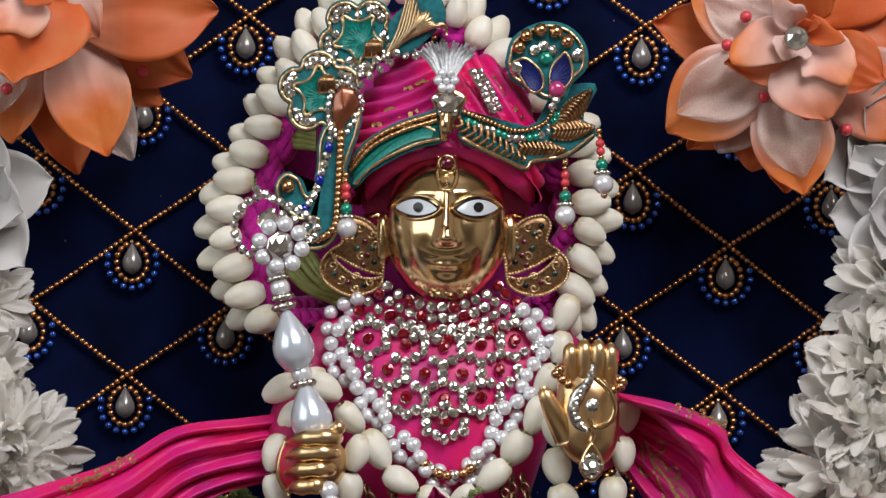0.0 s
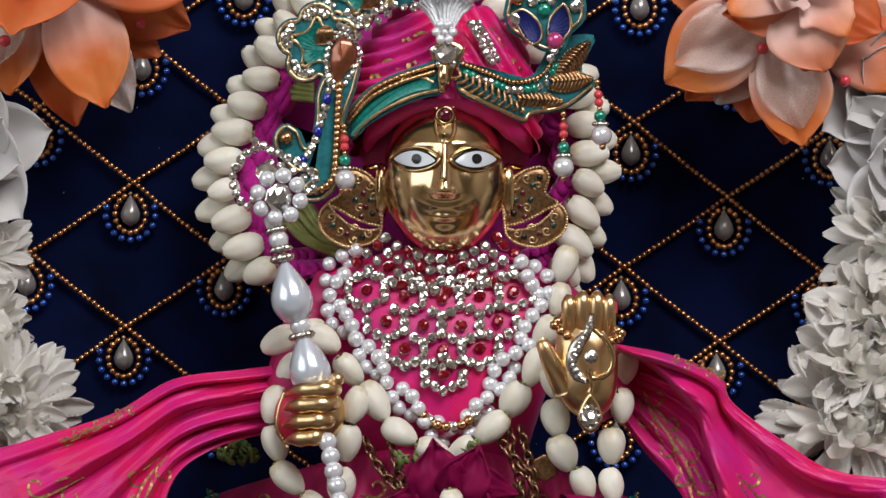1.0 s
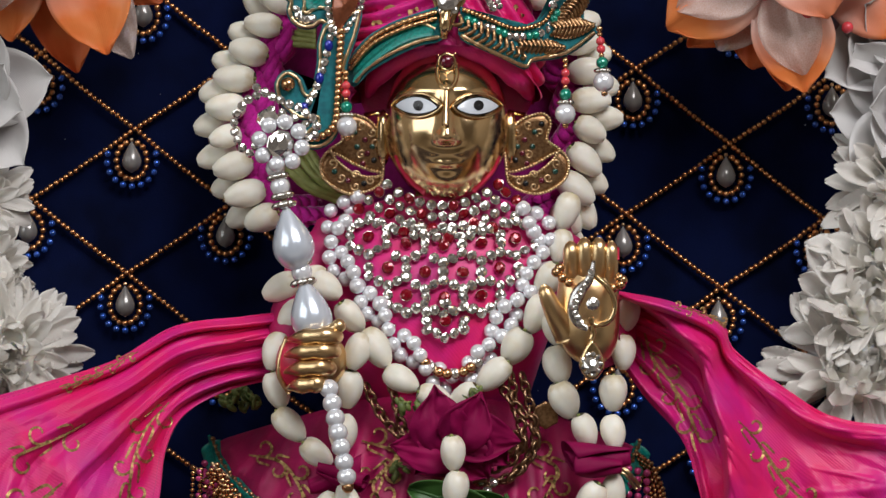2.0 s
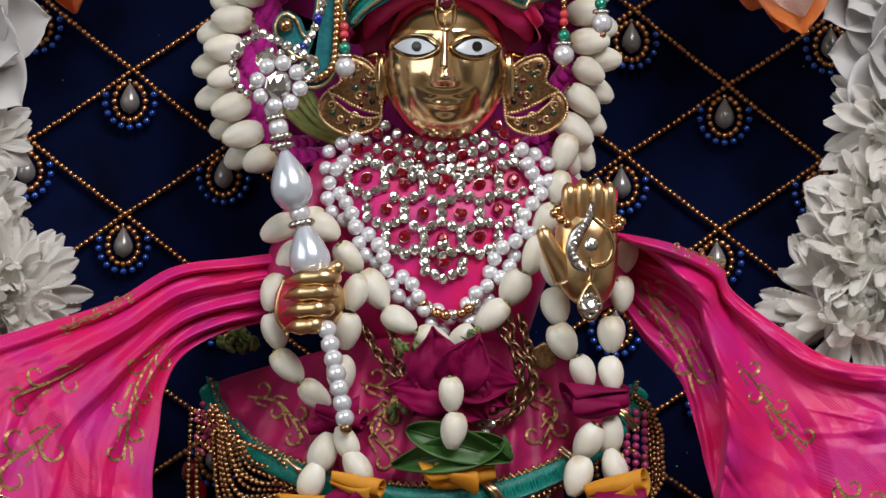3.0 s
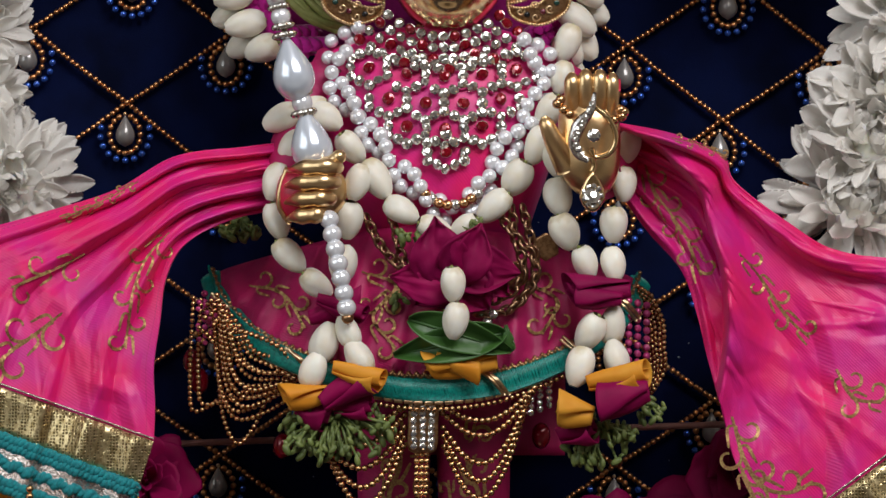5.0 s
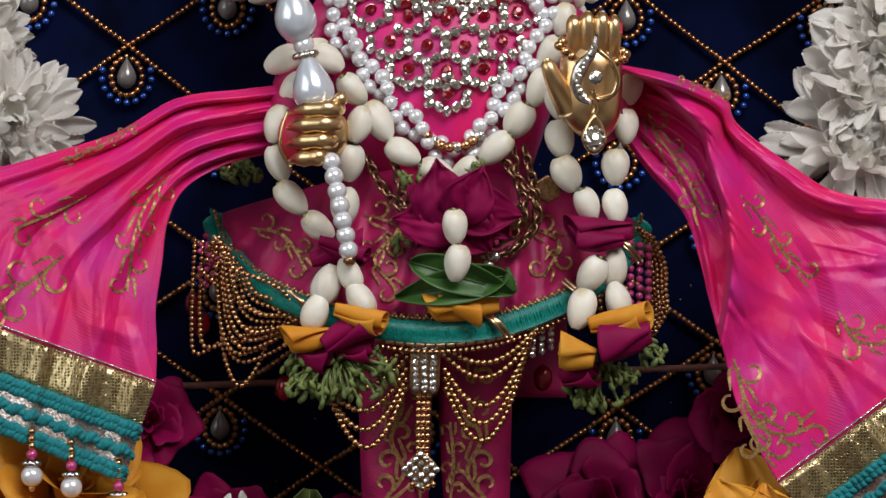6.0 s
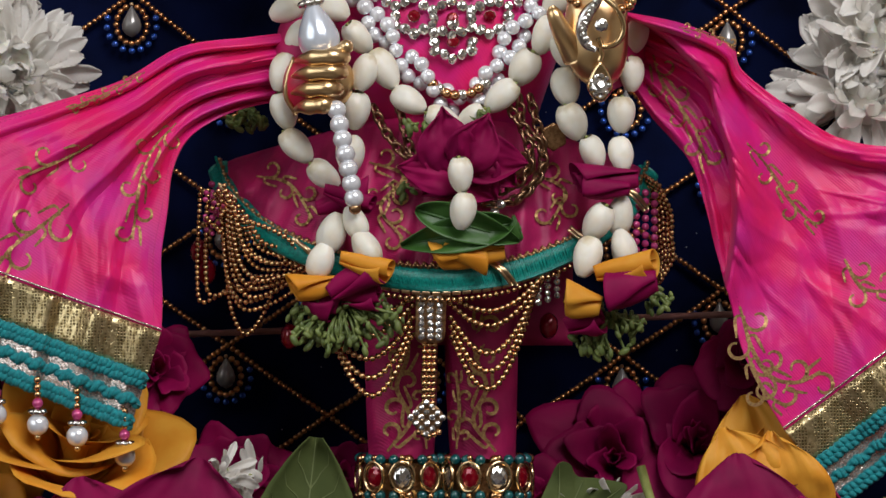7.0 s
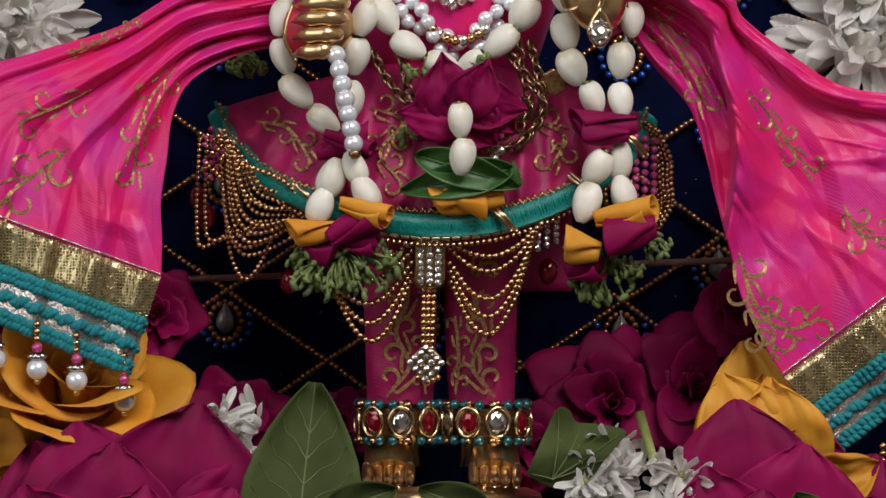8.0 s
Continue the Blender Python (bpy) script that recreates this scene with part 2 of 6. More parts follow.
make_net(BROCADE, 5.5 * UNIT, (0.17, 0.12, 0.05))
SILVER = material("silver_thread", (0.90, 0.80, 0.74), 0.22, 0.85, second=(0.42, 0.32, 0.28), grain=1300, bump=1.0, fine=1100)
BUD = material("jasmine_bud", (0.83, 0.80, 0.70), 0.45, second=(0.77, 0.71, 0.58), grain=160, bump=0.3, fine=420, skin=0.2, pick=0.1, dyed=((0.52, 0.42, 0.22), -0.0098, -0.0040))
DARK_RUBY = material("dark_garnet", (0.12, 0.004, 0.02), 0.1, 0.2, grain=900, coat=1.0)
DARK_GREEN = material("dark_green_glass", (0.004, 0.06, 0.045), 0.1, 0.2, grain=900, coat=1.0)
STEM = material("pale_stem", (0.30, 0.33, 0.10), 0.5, second=(0.22, 0.24, 0.06), grain=300, skin=0.1)
LEAF = material("green_leaf", (0.05, 0.13, 0.025), 0.45, second=(0.03, 0.09, 0.015), grain=120, bump=0.3, fine=500)
PALE_LEAF = material("soft_leaf", (0.07, 0.088, 0.026), 0.75, second=(0.045, 0.06, 0.017), grain=60, bump=0.4, fine=900, ior=1.25)
ROSE = material("purple_rose_petal", (0.29, 0.0035, 0.072), 0.58, second=(0.19, 0.0025, 0.052), grain=60, bump=0.2, fine=700, pick=0.2, ior=1.22, thin=0.08)
YELLOW = material("yellow_petal", (0.86, 0.42, 0.05), 0.5, second=(0.80, 0.31, 0.025), grain=70, bump=0.12, fine=700, pick=0.12, ior=1.3, thin=0.25)
ORANGE = material("orange_cloth", (0.66, 0.125, 0.025), 0.55, second=(0.68, 0.17, 0.045), grain=60, weave=900, bump=0.12, sheen=0.12, pick=0.12, thin=0.08, dyed=((0.82, 0.36, 0.22), 0.006, 0.026))
BLUSH = material("blush_cloth", (0.72, 0.16, 0.03), 0.5, second=(0.72, 0.23, 0.06), grain=60, weave=900, bump=0.12, sheen=0.12, pick=0.1, thin=0.08, dyed=((0.76, 0.49, 0.42), 0.014, 0.034))
DEEP_ORANGE = material("deep_orange_cloth", (0.70, 0.12, 0.022), 0.55, second=(0.70, 0.19, 0.05), grain=60, weave=900, bump=0.12, sheen=0.12, pick=0.12, thin=0.08)
SILVER_SET = material("silver_setting", (0.72, 0.68, 0.62), 0.25, 1.0, grain=900)
WHITE_CLOTH = material("white_cloth", (0.76, 0.74, 0.72), 0.45, second=(0.62, 0.60, 0.60), grain=50, weave=700, bump=0.16, sheen=0.3, pick=0.08, thin=0.25)
MUM = material("white_petal", (0.95, 0.93, 0.86), 0.5, second=(0.94, 0.88, 0.82), grain=38, bump=0.12, fine=700, pick=0.04, thin=0.15, skin=0.35, ior=1.4)
HEART = material("orange_edged_cloth", (0.82, 0.17, 0.03), 0.5, second=(0.82, 0.25, 0.07), grain=60, weave=900, bump=0.12, sheen=0.12, pick=0.1, thin=0.1, dyed=((0.84, 0.60, 0.54), 0.008, 0.023))
TULLE = material("silver_tulle", (0.92, 0.80, 0.74), 0.3, 0.5, second=(0.74, 0.54, 0.46), grain=2200, bump=0.9, fine=2600, sheen=0.6, sheer=0.62)
RUBY = material("ruby_glass", (0.24, 0.002, 0.012), 0.06, 0.35, second=(0.3, 0.002, 0.015), grain=900, coat=1.0)
EMERALD = material("emerald_glass", (0.005, 0.30, 0.20), 0.08, 0.3, grain=900, coat=1.0)
SAPPHIRE = material("sapphire_glass", (0.006, 0.02, 0.35), 0.08, 0.3, grain=900, coat=1.0)
STONE = material("crystal", (0.90, 0.88, 0.84), 0.05, 0.9, second=(0.50, 0.48, 0.45), grain=2200)
CORAL = material("coral_bead", (0.75, 0.06, 0.08), 0.25, grain=400, coat=0.5)
PINK_GLASS = material("pink_glass", (0.60, 0.06, 0.22), 0.1, 0.2, grain=500, coat=0.9)
TEAL_GLASS = material("teal_glass", (0.01, 0.12, 0.13), 0.08, 0.2, grain=500, coat=1.0)
FIBRE = material("white_fibre", (0.85, 0.86, 0.88), 0.35, 0.2, grain=900)
BROWN = material("brown_wood", (0.40, 0.20, 0.17), 0.5, grain=200)
TABLE = material("altar_cloth", (0.03, 0.02, 0.03), 0.8, grain=80, bump=0.2)
WALLS = material("room_paint", (0.45, 0.40, 0.34), 0.7, grain=3, second=(0.42, 0.37, 0.31))

# ---- the room round the altar ----
def box(x0, y0, z0, x1, y1, z1):
    p = [(x, y, z) for x in (x0, x1) for y in (y0, y1) for z in (z0, z1)]
    return Shape().add(p, [[0, 1, 3, 2], [4, 6, 7, 5], [0, 4, 5, 1], [2, 3, 7, 6], [0, 2, 6, 4], [1, 5, 7, 3]])


def setting(name, shape, mat, label, category):
    return solo(name, shape, mat, label, category, kind="structure", smooth=False)


setting("floor", box(-2, -3.2, -0.95, 2, 1.2, -0.9), WALLS, "plain stone floor of the room", "floor")
setting("ceiling", box(-2, -3.2, 1.9, 2, 1.2, 1.95), WALLS, "plain painted ceiling", "ceiling")
setting("wall_north", box(-2, 1.1, -0.9, 2, 1.2, 1.9), WALLS, "plain painted wall behind the altar", "wall")
setting("wall_south", box(-2, -3.2, -0.9, 2, -3.1, 1.9), WALLS, "plain painted wall facing the altar", "wall")
setting("wall_west", box(-2, -3.1, -0.9, -1.9, 1.1, 1.9), WALLS, "plain painted side wall", "wall")
setting("wall_east", box(1.9, -3.1, -0.9, 2, 1.1, 1.9), WALLS, "plain painted side wall", "wall")
setting("altar_table", box(-0.45, -0.25, -0.9, 0.45, 0.25, -0.006), TABLE, "dark cloth-covered altar under the statue", "altar")

# ---- velvet backing with a lattice of bead chains ----
BACK = -45.0
backing = setting("backdrop", box(-0.34, 0.047, -0.006, 0.34, 0.06, 0.42), VELVET, "dark navy velvet backing with beaded lattice", "backdrop")


def node(i, j):
    """Crossing of chain i (falling to the right) and chain j (falling to the left)."""
    u, v = 240 + 166 * i - 184 * j, 408 + 133 * i + 124 * j
    w = max(0, (v - 400) / 900) ** 2
    return (u + 36 * w, v - 26 * w)


def shown(p):
    return -260 < p[0] < 1830 and -260 < p[1] < 1640


def lattice_chain(nodes, parent):
    s = Shape()
    pts = []
    for a, b in zip(nodes, nodes[1:]):
        n = 21
        pts += [(a[0] + (b[0] - a[0]) * k / n, a[1] + (b[1] - a[1]) * k / n + 3 * math.sin(math.pi * k / n)) for k in range(n)]
    for k, (u, v) in enumerate(pts):
        s.ball(at(u + random.uniform(-.6, .6), v + random.uniform(-.6, .6), BACK + 1.0), 6.0 * UNIT * near(BACK))
    return tagged(part("bead_chain", s, COPPER_BEAD, parent, "strand of small copper-gold beads"), kind="stuff")


for i in range(-8, 14):
    line = [node(i, j) for j in range(-9, 9) if shown(node(i, j))]
    if len(line) > 1:
        lattice_chain(line, backing)
for j in range(-9, 9):
    line = [node(i, j) for i in range(-8, 14) if shown(node(i, j))]
    if len(line) > 1:
        lattice_chain(line, backing)


def drop_mesh(r, h, n=14, m=10):
    """A pear-shaped drop, tip up, of radius r and height h, in the xz plane."""
    rows = []
    for i in range(m + 1):
        t = i / m
        w = r * math.sin(math.pi * t ** 1.6) ** 0.62 if 0 < t < 1 else 0.02 * r
        rows.append([(w * math.cos(a), w * math.sin(a), h * (0.5 - t)) for a in np.linspace(0, 2 * np.pi, n, endpoint=False)])
    return Shape().grid(rows, around=True)


GREY_DROP = drop_mesh(18 * UNIT, 58 * UNIT).mesh("pearl_drop", GREY_PEARL)
SMALL_GOLD = Shape().ball((0, 0, 0), 6.3 * UNIT, level=2).mesh("gold_seed_bead", COPPER_BEAD)
SMALL_BLUE = Shape().ball((0, 0, 0), 6.6 * UNIT, level=2).mesh("blue_seed_bead", BLUE_BEAD)
for i in range(-8, 14):
    for j in range(-9, 9):
        u, v = node(i, j)
        if not (-60 < u < 1640 and -90 < v < 1400):
            continue
        c = (u - 5 + random.uniform(-3, 3), v + 50)
        motif = part("drop_motif", Shape().ball(at(c[0], c[1] - 30, BACK + 2), 4 * UNIT, level=2), WIRE, backing)
        piece("pearl_drop", GREY_DROP, motif, Matrix.Translation(at(c[0], c[1], BACK + 4)), "grey teardrop pearl")
        for name, mesh, r1, r2, n, lim in (("gold_seed_bead", SMALL_GOLD, 27, 33, 15, 158), ("blue_seed_bead", SMALL_BLUE, 44, 46, 11, 105)):
            for k in range(n):
                a = radians(-lim + 2 * lim * k / (n - 1))
                piece(name, mesh, motif, Matrix.Translation(at(c[0] + r1 * math.sin(a), c[1] + 6 + r2 * math.cos(a), BACK + 2)))

# lint specks on the velvet
rnd = random.Random(2)
s = Shape()
for k in range(90):
    s.ball(at(rnd.uniform(0, 1568), rnd.uniform(0, 1500), BACK - 1.7), rnd.uniform(0.8, 1.7) * UNIT, 0, 1)
tagged(part("lint", s, material("lint", (0.35, 0.36, 0.40), 0.9), backing, "pale specks of lint"), kind="stuff")

# ---- the statue: one gold figure with enamel eyes and painted palms ----
HEAD = (790, 400, 24.0)


def bell(x, s):
    return math.exp(-(x / s) ** 2)


def face_lift(a, b):
    """Relief of the face in plan units at a across and b down from the middle of the head."""
    h = 0.0
    if -75 < b < 60:
        t = min(1, max(0, (b + 75) / 95))
        h += (5 + 21 * t ** 1.5) * bell(a, 8 + 9 * t) * (1 if b < 22 else bell(b - 22, 11))
    h += 7 * (bell(a - 13, 9) + bell(a + 13, 9)) * bell(b - 26, 9)
    h += 5 * (bell(a - 48, 42) + bell(a + 48, 42)) * bell(b + 62 - 0.0016 * a * a, 9)
    h -= 8 * (bell(a - 53, 34) + bell(a + 53, 34)) * bell(b + 34, 20)
    m = b + 0.006 * a * a
    h += (8 - 2.5 * bell(a, 5)) * bell(a, 27) * bell(m - 54, 5.5) + 9 * bell(a, 20) * bell(m - 69, 6.5) - 5 * bell(a, 30) * bell(m - 61.5, 2.4)
    h -= 4 * bell(a, 14) * bell(b - 82, 7)
    h += 6 * bell(a, 26) * bell(b - 104, 20)
    h += 5 * (bell(a - 58, 30) + bell(a + 58, 30)) * bell(b - 28, 34)
    return h


def face_d(u, v, lift=0.0):
    a, b = u - HEAD[0], v - HEAD[1]
    k = max(0.0, 1 - (a / 110) ** 2 - (b / 138) ** 2)
    return HEAD[2] + 0.2 * (110 * k ** 0.5 + face_lift(a, b) * min(1, k * 4) + lift)


statue = Shape()
rows = []
for i in range(71):
    lat = -math.pi / 2 + math.pi * i / 70
    row = []
    for k in range(120):
        lon = 2 * math.pi * k / 120
        a, b = 110 * math.cos(lat) * math.sin(lon), 138 * math.sin(lat)
        f = 110 * math.cos(lat) * math.cos(lon)
        if f > 0:
            f += face_lift(a, b) * min(1, (f / 110) ** 2 * 4)
        row.append(at(HEAD[0] + a, HEAD[1] + b, HEAD[2] + 0.2 * f))
    rows.append(row)
statue.grid(rows, 0, around=True)


def almond(c, w, h, slant, lift, slot):
    rows = []
    for i in range(25):
        s = -1 + 2 * i / 24
        hh = h * max(0, 1 - s * s) ** 0.85
        rows.append([at(c[0] + s * w, c[1] + slant * s + t * hh - 2 * (1 - s * s), face_d(c[0] + s * w, c[1] + t * hh, lift + 4 * (1 - s * s) * (1 - t * t))) for t in np.linspace(-1, 1, 9)])
    statue.grid(rows, slot)
    edge = [r[0] for r in rows] + [r[-1] for r in rows][::-1]
    return edge


for side, c, pupil in ((-1, (737, 369), (740, 367)), (1, (845, 370), (847, 367))):
    edge = almond(c, 38, 15.5, side * -1.5, 8, 1)
    statue.tube(edge, 1.2 * UNIT, 2, 6, closed=True)
    rim = [at(c[0] + 44 * math.cos(a), c[1] - 2 + 21 * math.sin(a) * (0.55 + 0.45 * abs(math.sin(a))), face_d(c[0] + 44 * math.cos(a), c[1] - 2 + 20 * math.sin(a), 5)) for a in np.linspace(0, 2 * np.pi, 40, endpoint=False)]
    statue.tube(rim, 2.4 * UNIT, 0, 6, closed=True)
    rows = [[at(pupil[0] + r * math.cos(a), pupil[1] + r * math.sin(a), face_d(pupil[0] + r * math.cos(a), pupil[1] + r * math.sin(a), 13.4)) for a in np.linspace(0, 2 * np.pi, 20, endpoint=False)] for r in (9, 6, 0.5)]
    statue.grid(rows, 2, around=True)
    # ear behind the earring
    statue.ball(at(HEAD[0] + side * 112, 425, 20), 34 * UNIT, 0, 2, (0.45, 0.5, 1.5))
# painted marks on the jaw
for pts in (((700, 455), (712, 482), (735, 508), (752, 520)), ((884, 456), (872, 482), (850, 506), (836, 518))):
    statue.tube([at(u, v, face_d(u, v, 1.0)) for u, v in spread(pts, 12)], [r * UNIT for r in np.linspace(3, 6, 12)], 3, 6, flat=0.4)


def column(s, levels, slot, n=36):
    """A body of round levels: (u, v, half width, half depth in mm, d)."""
    q = spread(levels, 30)
    s.grid([[at(u + w * math.cos(a), v, d + e * math.sin(a)) for a in np.linspace(0, 2 * np.pi, n, endpoint=False)] for u, v, w, e, d in q], slot, around=True)
    return s


column(statue, [(790, 500, 62, 12, 16), (788, 545, 64, 12, 14), (785, 600, 150, 16, 10), (782, 720, 180, 20, 8), (780, 860, 150, 18, 8), (775, 960, 150, 20, 8), (772, 1100, 140, 20, 8)], 0)
for x in (697, 838):
    column(statue, [(x, 1080, 60, 11, 14), (x, 1300, 52, 10, 14), (x, 1500, 42, 8, 14), (x, 1600, 40, 8, 12)], 0)
# arms down to the hands
statue.tube([at(*q) for q in spread([(600, 600, 8), (540, 700, 12), (520, 800, 35), (545, 815, 52)], 20)], 34 * UNIT, 0, 12)
statue.tube([at(*q) for q in spread([(965, 600, 8), (1030, 720, 12), (1045, 790, 30), (1045, 740, 48)], 20)], 34 * UNIT, 0, 12)
satin_from = len(statue.m)
# closed hand: painted palm edge, four bent fingers that taper to the knuckles, thumb
statue.ball(at(536, 822, 50), 50 * UNIT, 3, 3, (0.94, 0.7, 1.06))
statue.ball(at(566, 818, 49), 48 * UNIT, 0, 3, (0.98, 0.7, 1.04))
for k, (v0, x0, x1) in enumerate(((776, 508, 604), (803, 503, 600), (832, 503, 592), (861, 507, 580))):
    pts = [(x0, v0 + 7, 54), (x0 + 18, v0 + 2, 59.5), (x0 + 52, v0 - 1, 63), (x1 - 14, v0 - 1, 62), (x1, v0 + 1, 56)]
    statue.tube([at(*q) for q in spread(pts, 26)], [r * UNIT for r in np.r_[np.linspace(3, 14, 9), 14 + 1.0 * np.cos(np.linspace(0, 9, 13)), 13, 12, 9.5, 5]], 0, 12, 0.8)
statue.tube([at(*q) for q in spread([(508, 776, 52), (496, 812, 53), (494, 846, 53), (512, 876, 52)], 14)], 4.5 * UNIT, 0, 8)
statue.tube([at(*q) for q in spread([(548, 768, 52), (580, 768, 59), (598, 757, 60)], 10)], [r * UNIT for r in np.linspace(12, 11, 10)], 0, 10)
statue.ball(at(599, 757, 60), 13 * UNIT, 0, 2)
# raised open hand
column(statue, [(1040, 655, 46, 5, 52), (1040, 690, 54, 6.5, 53), (1040, 740, 56, 7.5, 53), (1042, 785, 50, 7.5, 53), (1045, 815, 32, 6, 52), (1047, 828, 8, 2, 52)], 0, 28)
for k, (x, top, r) in enumerate(((1010, 610, 13.5), (1034, 604, 14), (1059, 604, 14), (1081, 610, 12.5))):
    statue.tube([at(*q) for q in spread([(x + (1040 - x) * 0.12, 700, 54), (x, 650, 57), (x, top + 10, 57), (x, top, 55)], 16)], [r * UNIT * k2 for k2 in np.r_[np.full(14, 1.0), 0.85, 0.45]], 0, 10, 0.8)
    statue.tube([at(*q) for q in spread([(x + 12, top + 8, 57.6), (x + 12, top + 30, 58)], 6)], [2.6 * UNIT] * 6, 3 if k > 1 else 0, 6)
statue.tube([at(*q) for q in spread([(1005, 775, 55), (982, 735, 58), (966, 700, 59), (961, 686, 58)], 16)], [r * UNIT for r in np.r_[np.linspace(24, 13, 14), 11, 6]], 0, 10, 0.8)
# feet with toes
for x in (676, 866):
    statue.tube([at(*q) for q in spread([(x, 1560, 12), (x, 1595, 26), (x, 1622, 42)], 14)], [r * UNIT for r in np.linspace(40, 46, 14)], 0, 14, 0.8)
    for k in range(5):
        tx = x - 38 + 19 * k
        statue.tube([at(*q) for q in spread([(tx, 1600, 38), (tx, 1618, 50), (tx, 1634, 55)], 8)], [r * UNIT for r in (9, 9.5, 9.5, 9.5, 9.5, 9, 8, 4)], 0, 8)
column(statue, [(772, 1636, 150, 45, 15), (772, 1648, 175, 50, 15), (772, 1672, 180, 52, 15)], 0)
statue.m = [4 if k == 0 and i >= satin_from else k for i, k in enumerate(statue.m)]  # hands and feet are less polished
solo("statue", statue, [GOLD, EYE_WHITE, BLACK, RED_PAINT, SATIN_GOLD], "polished gold statue with white enamel eyes, dressed in pink silk", "statue")

# ---- clothes ----
def ridge(x):
    return 1 - abs(math.sin(math.pi * x)) ** 0.7 * 1.6


def lathe_rows(levels, n=60, m=30, wave=None):
    q = spread(levels, m)
    out = []
    for i, (u, v, w, e, d) in enumerate(q):
        out.append([at(u + w * math.cos(a), v, d + e * math.sin(a) + (wave(i / (m - 1), a) if wave else 0)) for a in np.linspace(0, 2 * np.pi, n, endpoint=False)])
    return out


tunic = thing("tunic", "pink silk tunic with gold print and a teal border", "tunic", place=at(780, 900, 10))
bodice = [(788, 528, 85, 14, 14), (786, 552, 165, 16, 12), (783, 590, 225, 19, 10), (781, 680, 222, 26, 10), (780, 780, 190, 28, 10), (778, 860, 165, 24, 10), (776, 920, 150, 16, 8)]
part("bodice", Shape().grid(lathe_rows(bodice, wave=lambda t, a: 0.5 * math.sin(9 * a + 4 * t) + 0.35 * math.sin(23 * a + 9 * t)), around=True), PINK, tunic)
for pts in ([(600, 590, 12), (545, 660, 16), (520, 745, 30), (515, 810, 40)], [(965, 590, 12), (1030, 680, 18), (1085, 760, 28), (1060, 790, 40)]):
    part("sleeve", Shape().tube([at(*q) for q in spread(pts, 24)], [(40 + 3 * math.sin(i * 1.7)) * UNIT for i in range(24)], 0, 20), DEEP_PINK, tunic)

HEM = [(374, 968, -14), (395, 1020, 6), (450, 1078, 26), (540, 1124, 44), (650, 1156, 54), (755, 1168, 57), (870, 1158, 54), (970, 1124, 44), (1050, 1078, 28), (1110, 1020, 8), (1132, 975, -12)]
WAIST = [(405, 955, -16), (470, 935, 0), (540, 915, 14), (640, 890, 26), (760, 878, 32), (880, 890, 28), (980, 915, 18), (1060, 945, 4), (1122, 972, -12)]


def skirt(s, t):
    """A place on the skirt: s across, t down."""
    a, b = SK_W[round(s * 120)], SK_H[round(s * 120)]
    u, v, d = a + (b - a) * t
    ruck = (2.4 * ridge(17 * s + 0.6 * t) + 1.3 * math.sin(71 * s - 4 * t) + 1.6 * noise.noise((14 * s, 4 * t, 3))) * (0.5 + 0.5 * t) * (1 if t < 0.9 else 0.5)
    return at(u, v, d + 5 * math.sin(math.pi * t) + ruck)


SK_W, SK_H = spread(WAIST, 121), spread(HEM, 121)
part("skirt", Shape().sheet([[skirt(i / 120, t) for i in range(121)] for t in np.linspace(0, 1, 24)], 0.0006), DEEP_PINK, tunic)
hem = [at(u, v + 2, d + 1.5) for u, v, d in SK_H]
border = part("hem_border", Shape().tube(hem, 21 * UNIT, 0, 14, 0.45), TEAL_SILK, tunic, "teal silk floss border")
s = Shape()
for u, v, d in spread(HEM, 330):
    j = random.uniform(-1.5, 1.5)
    s.tube([at(u - 5 + j, v - 17, d + 2.2), at(u - 1, v - 7, d + 3.7), at(u + 3 + j, v + 5, d + 3.9), at(u + 7, v + 19, d + 2.4)], 2.3 * UNIT, 0, 5)
tagged(part("floss_stitches", s, TEAL_SILK, border, "satin-stitched teal silk"), kind="stuff")
up_edge = [at(u, v - 24 + 10 * abs(u - 755) / 380, d + 1.5) for u, v, d in spread(HEM, 260)]
low_edge = [at(u, v + 24 - 6 * abs(u - 755) / 380, d + 1.5) for u, v, d in spread(HEM, 260)]
s = Shape()
for k, p in enumerate(up_edge):
    if k % 2 == 0:
        s.ball(p + Vector((0, 0, 0.0006 * (k % 4 - 1))), 5.2 * UNIT, 0, 1)
    else:
        s.ball(p + Vector((0, -0.0006, 0)), 4.2 * UNIT, 0, 1)
part("chain_edging", s, FILIGREE, border, "gold chain edging")
s = Shape()
for k in range(0, 258, 5):
    s.tube(low_edge[k:k + 5], 5 * UNIT, 0, 7)
part("wire_edging", s, WIRE, border, "gold bullion wire edging")
s = Shape()
for k, p in enumerate(low_edge):
    if k % 3 == 0:
        s.ball(p + Vector((0, 0, -0.0024)), 5.4 * UNIT, 0, 1)
part("bead_edging", s, GOLD_BEAD, border, "row of gold beads")
for k in (8, 30, 42, 76, 96, 112):
    for o in (-2, 0, 2):
        u, v, d = SK_H[k + (1 if o else 0)]
        part("gold_loop", Shape().tube([at(*q) for q in spread([(u - 22 + o, v - 22 + o, d + 5), (u + o, v - 4, d + 7.5), (u + 20 + o, v + 20 + o, d + 5)], 10)], 3 * UNIT, 0, 6), WIRE, border)
part("lining", Shape().sheet([[at(u, v, -6 - 0.0001 * (u - 775) ** 2) for u in np.linspace(560, 1000, 30)] for v in np.linspace(1060, 1285, 12)], 0.0006), DEEP_PINK, tunic)

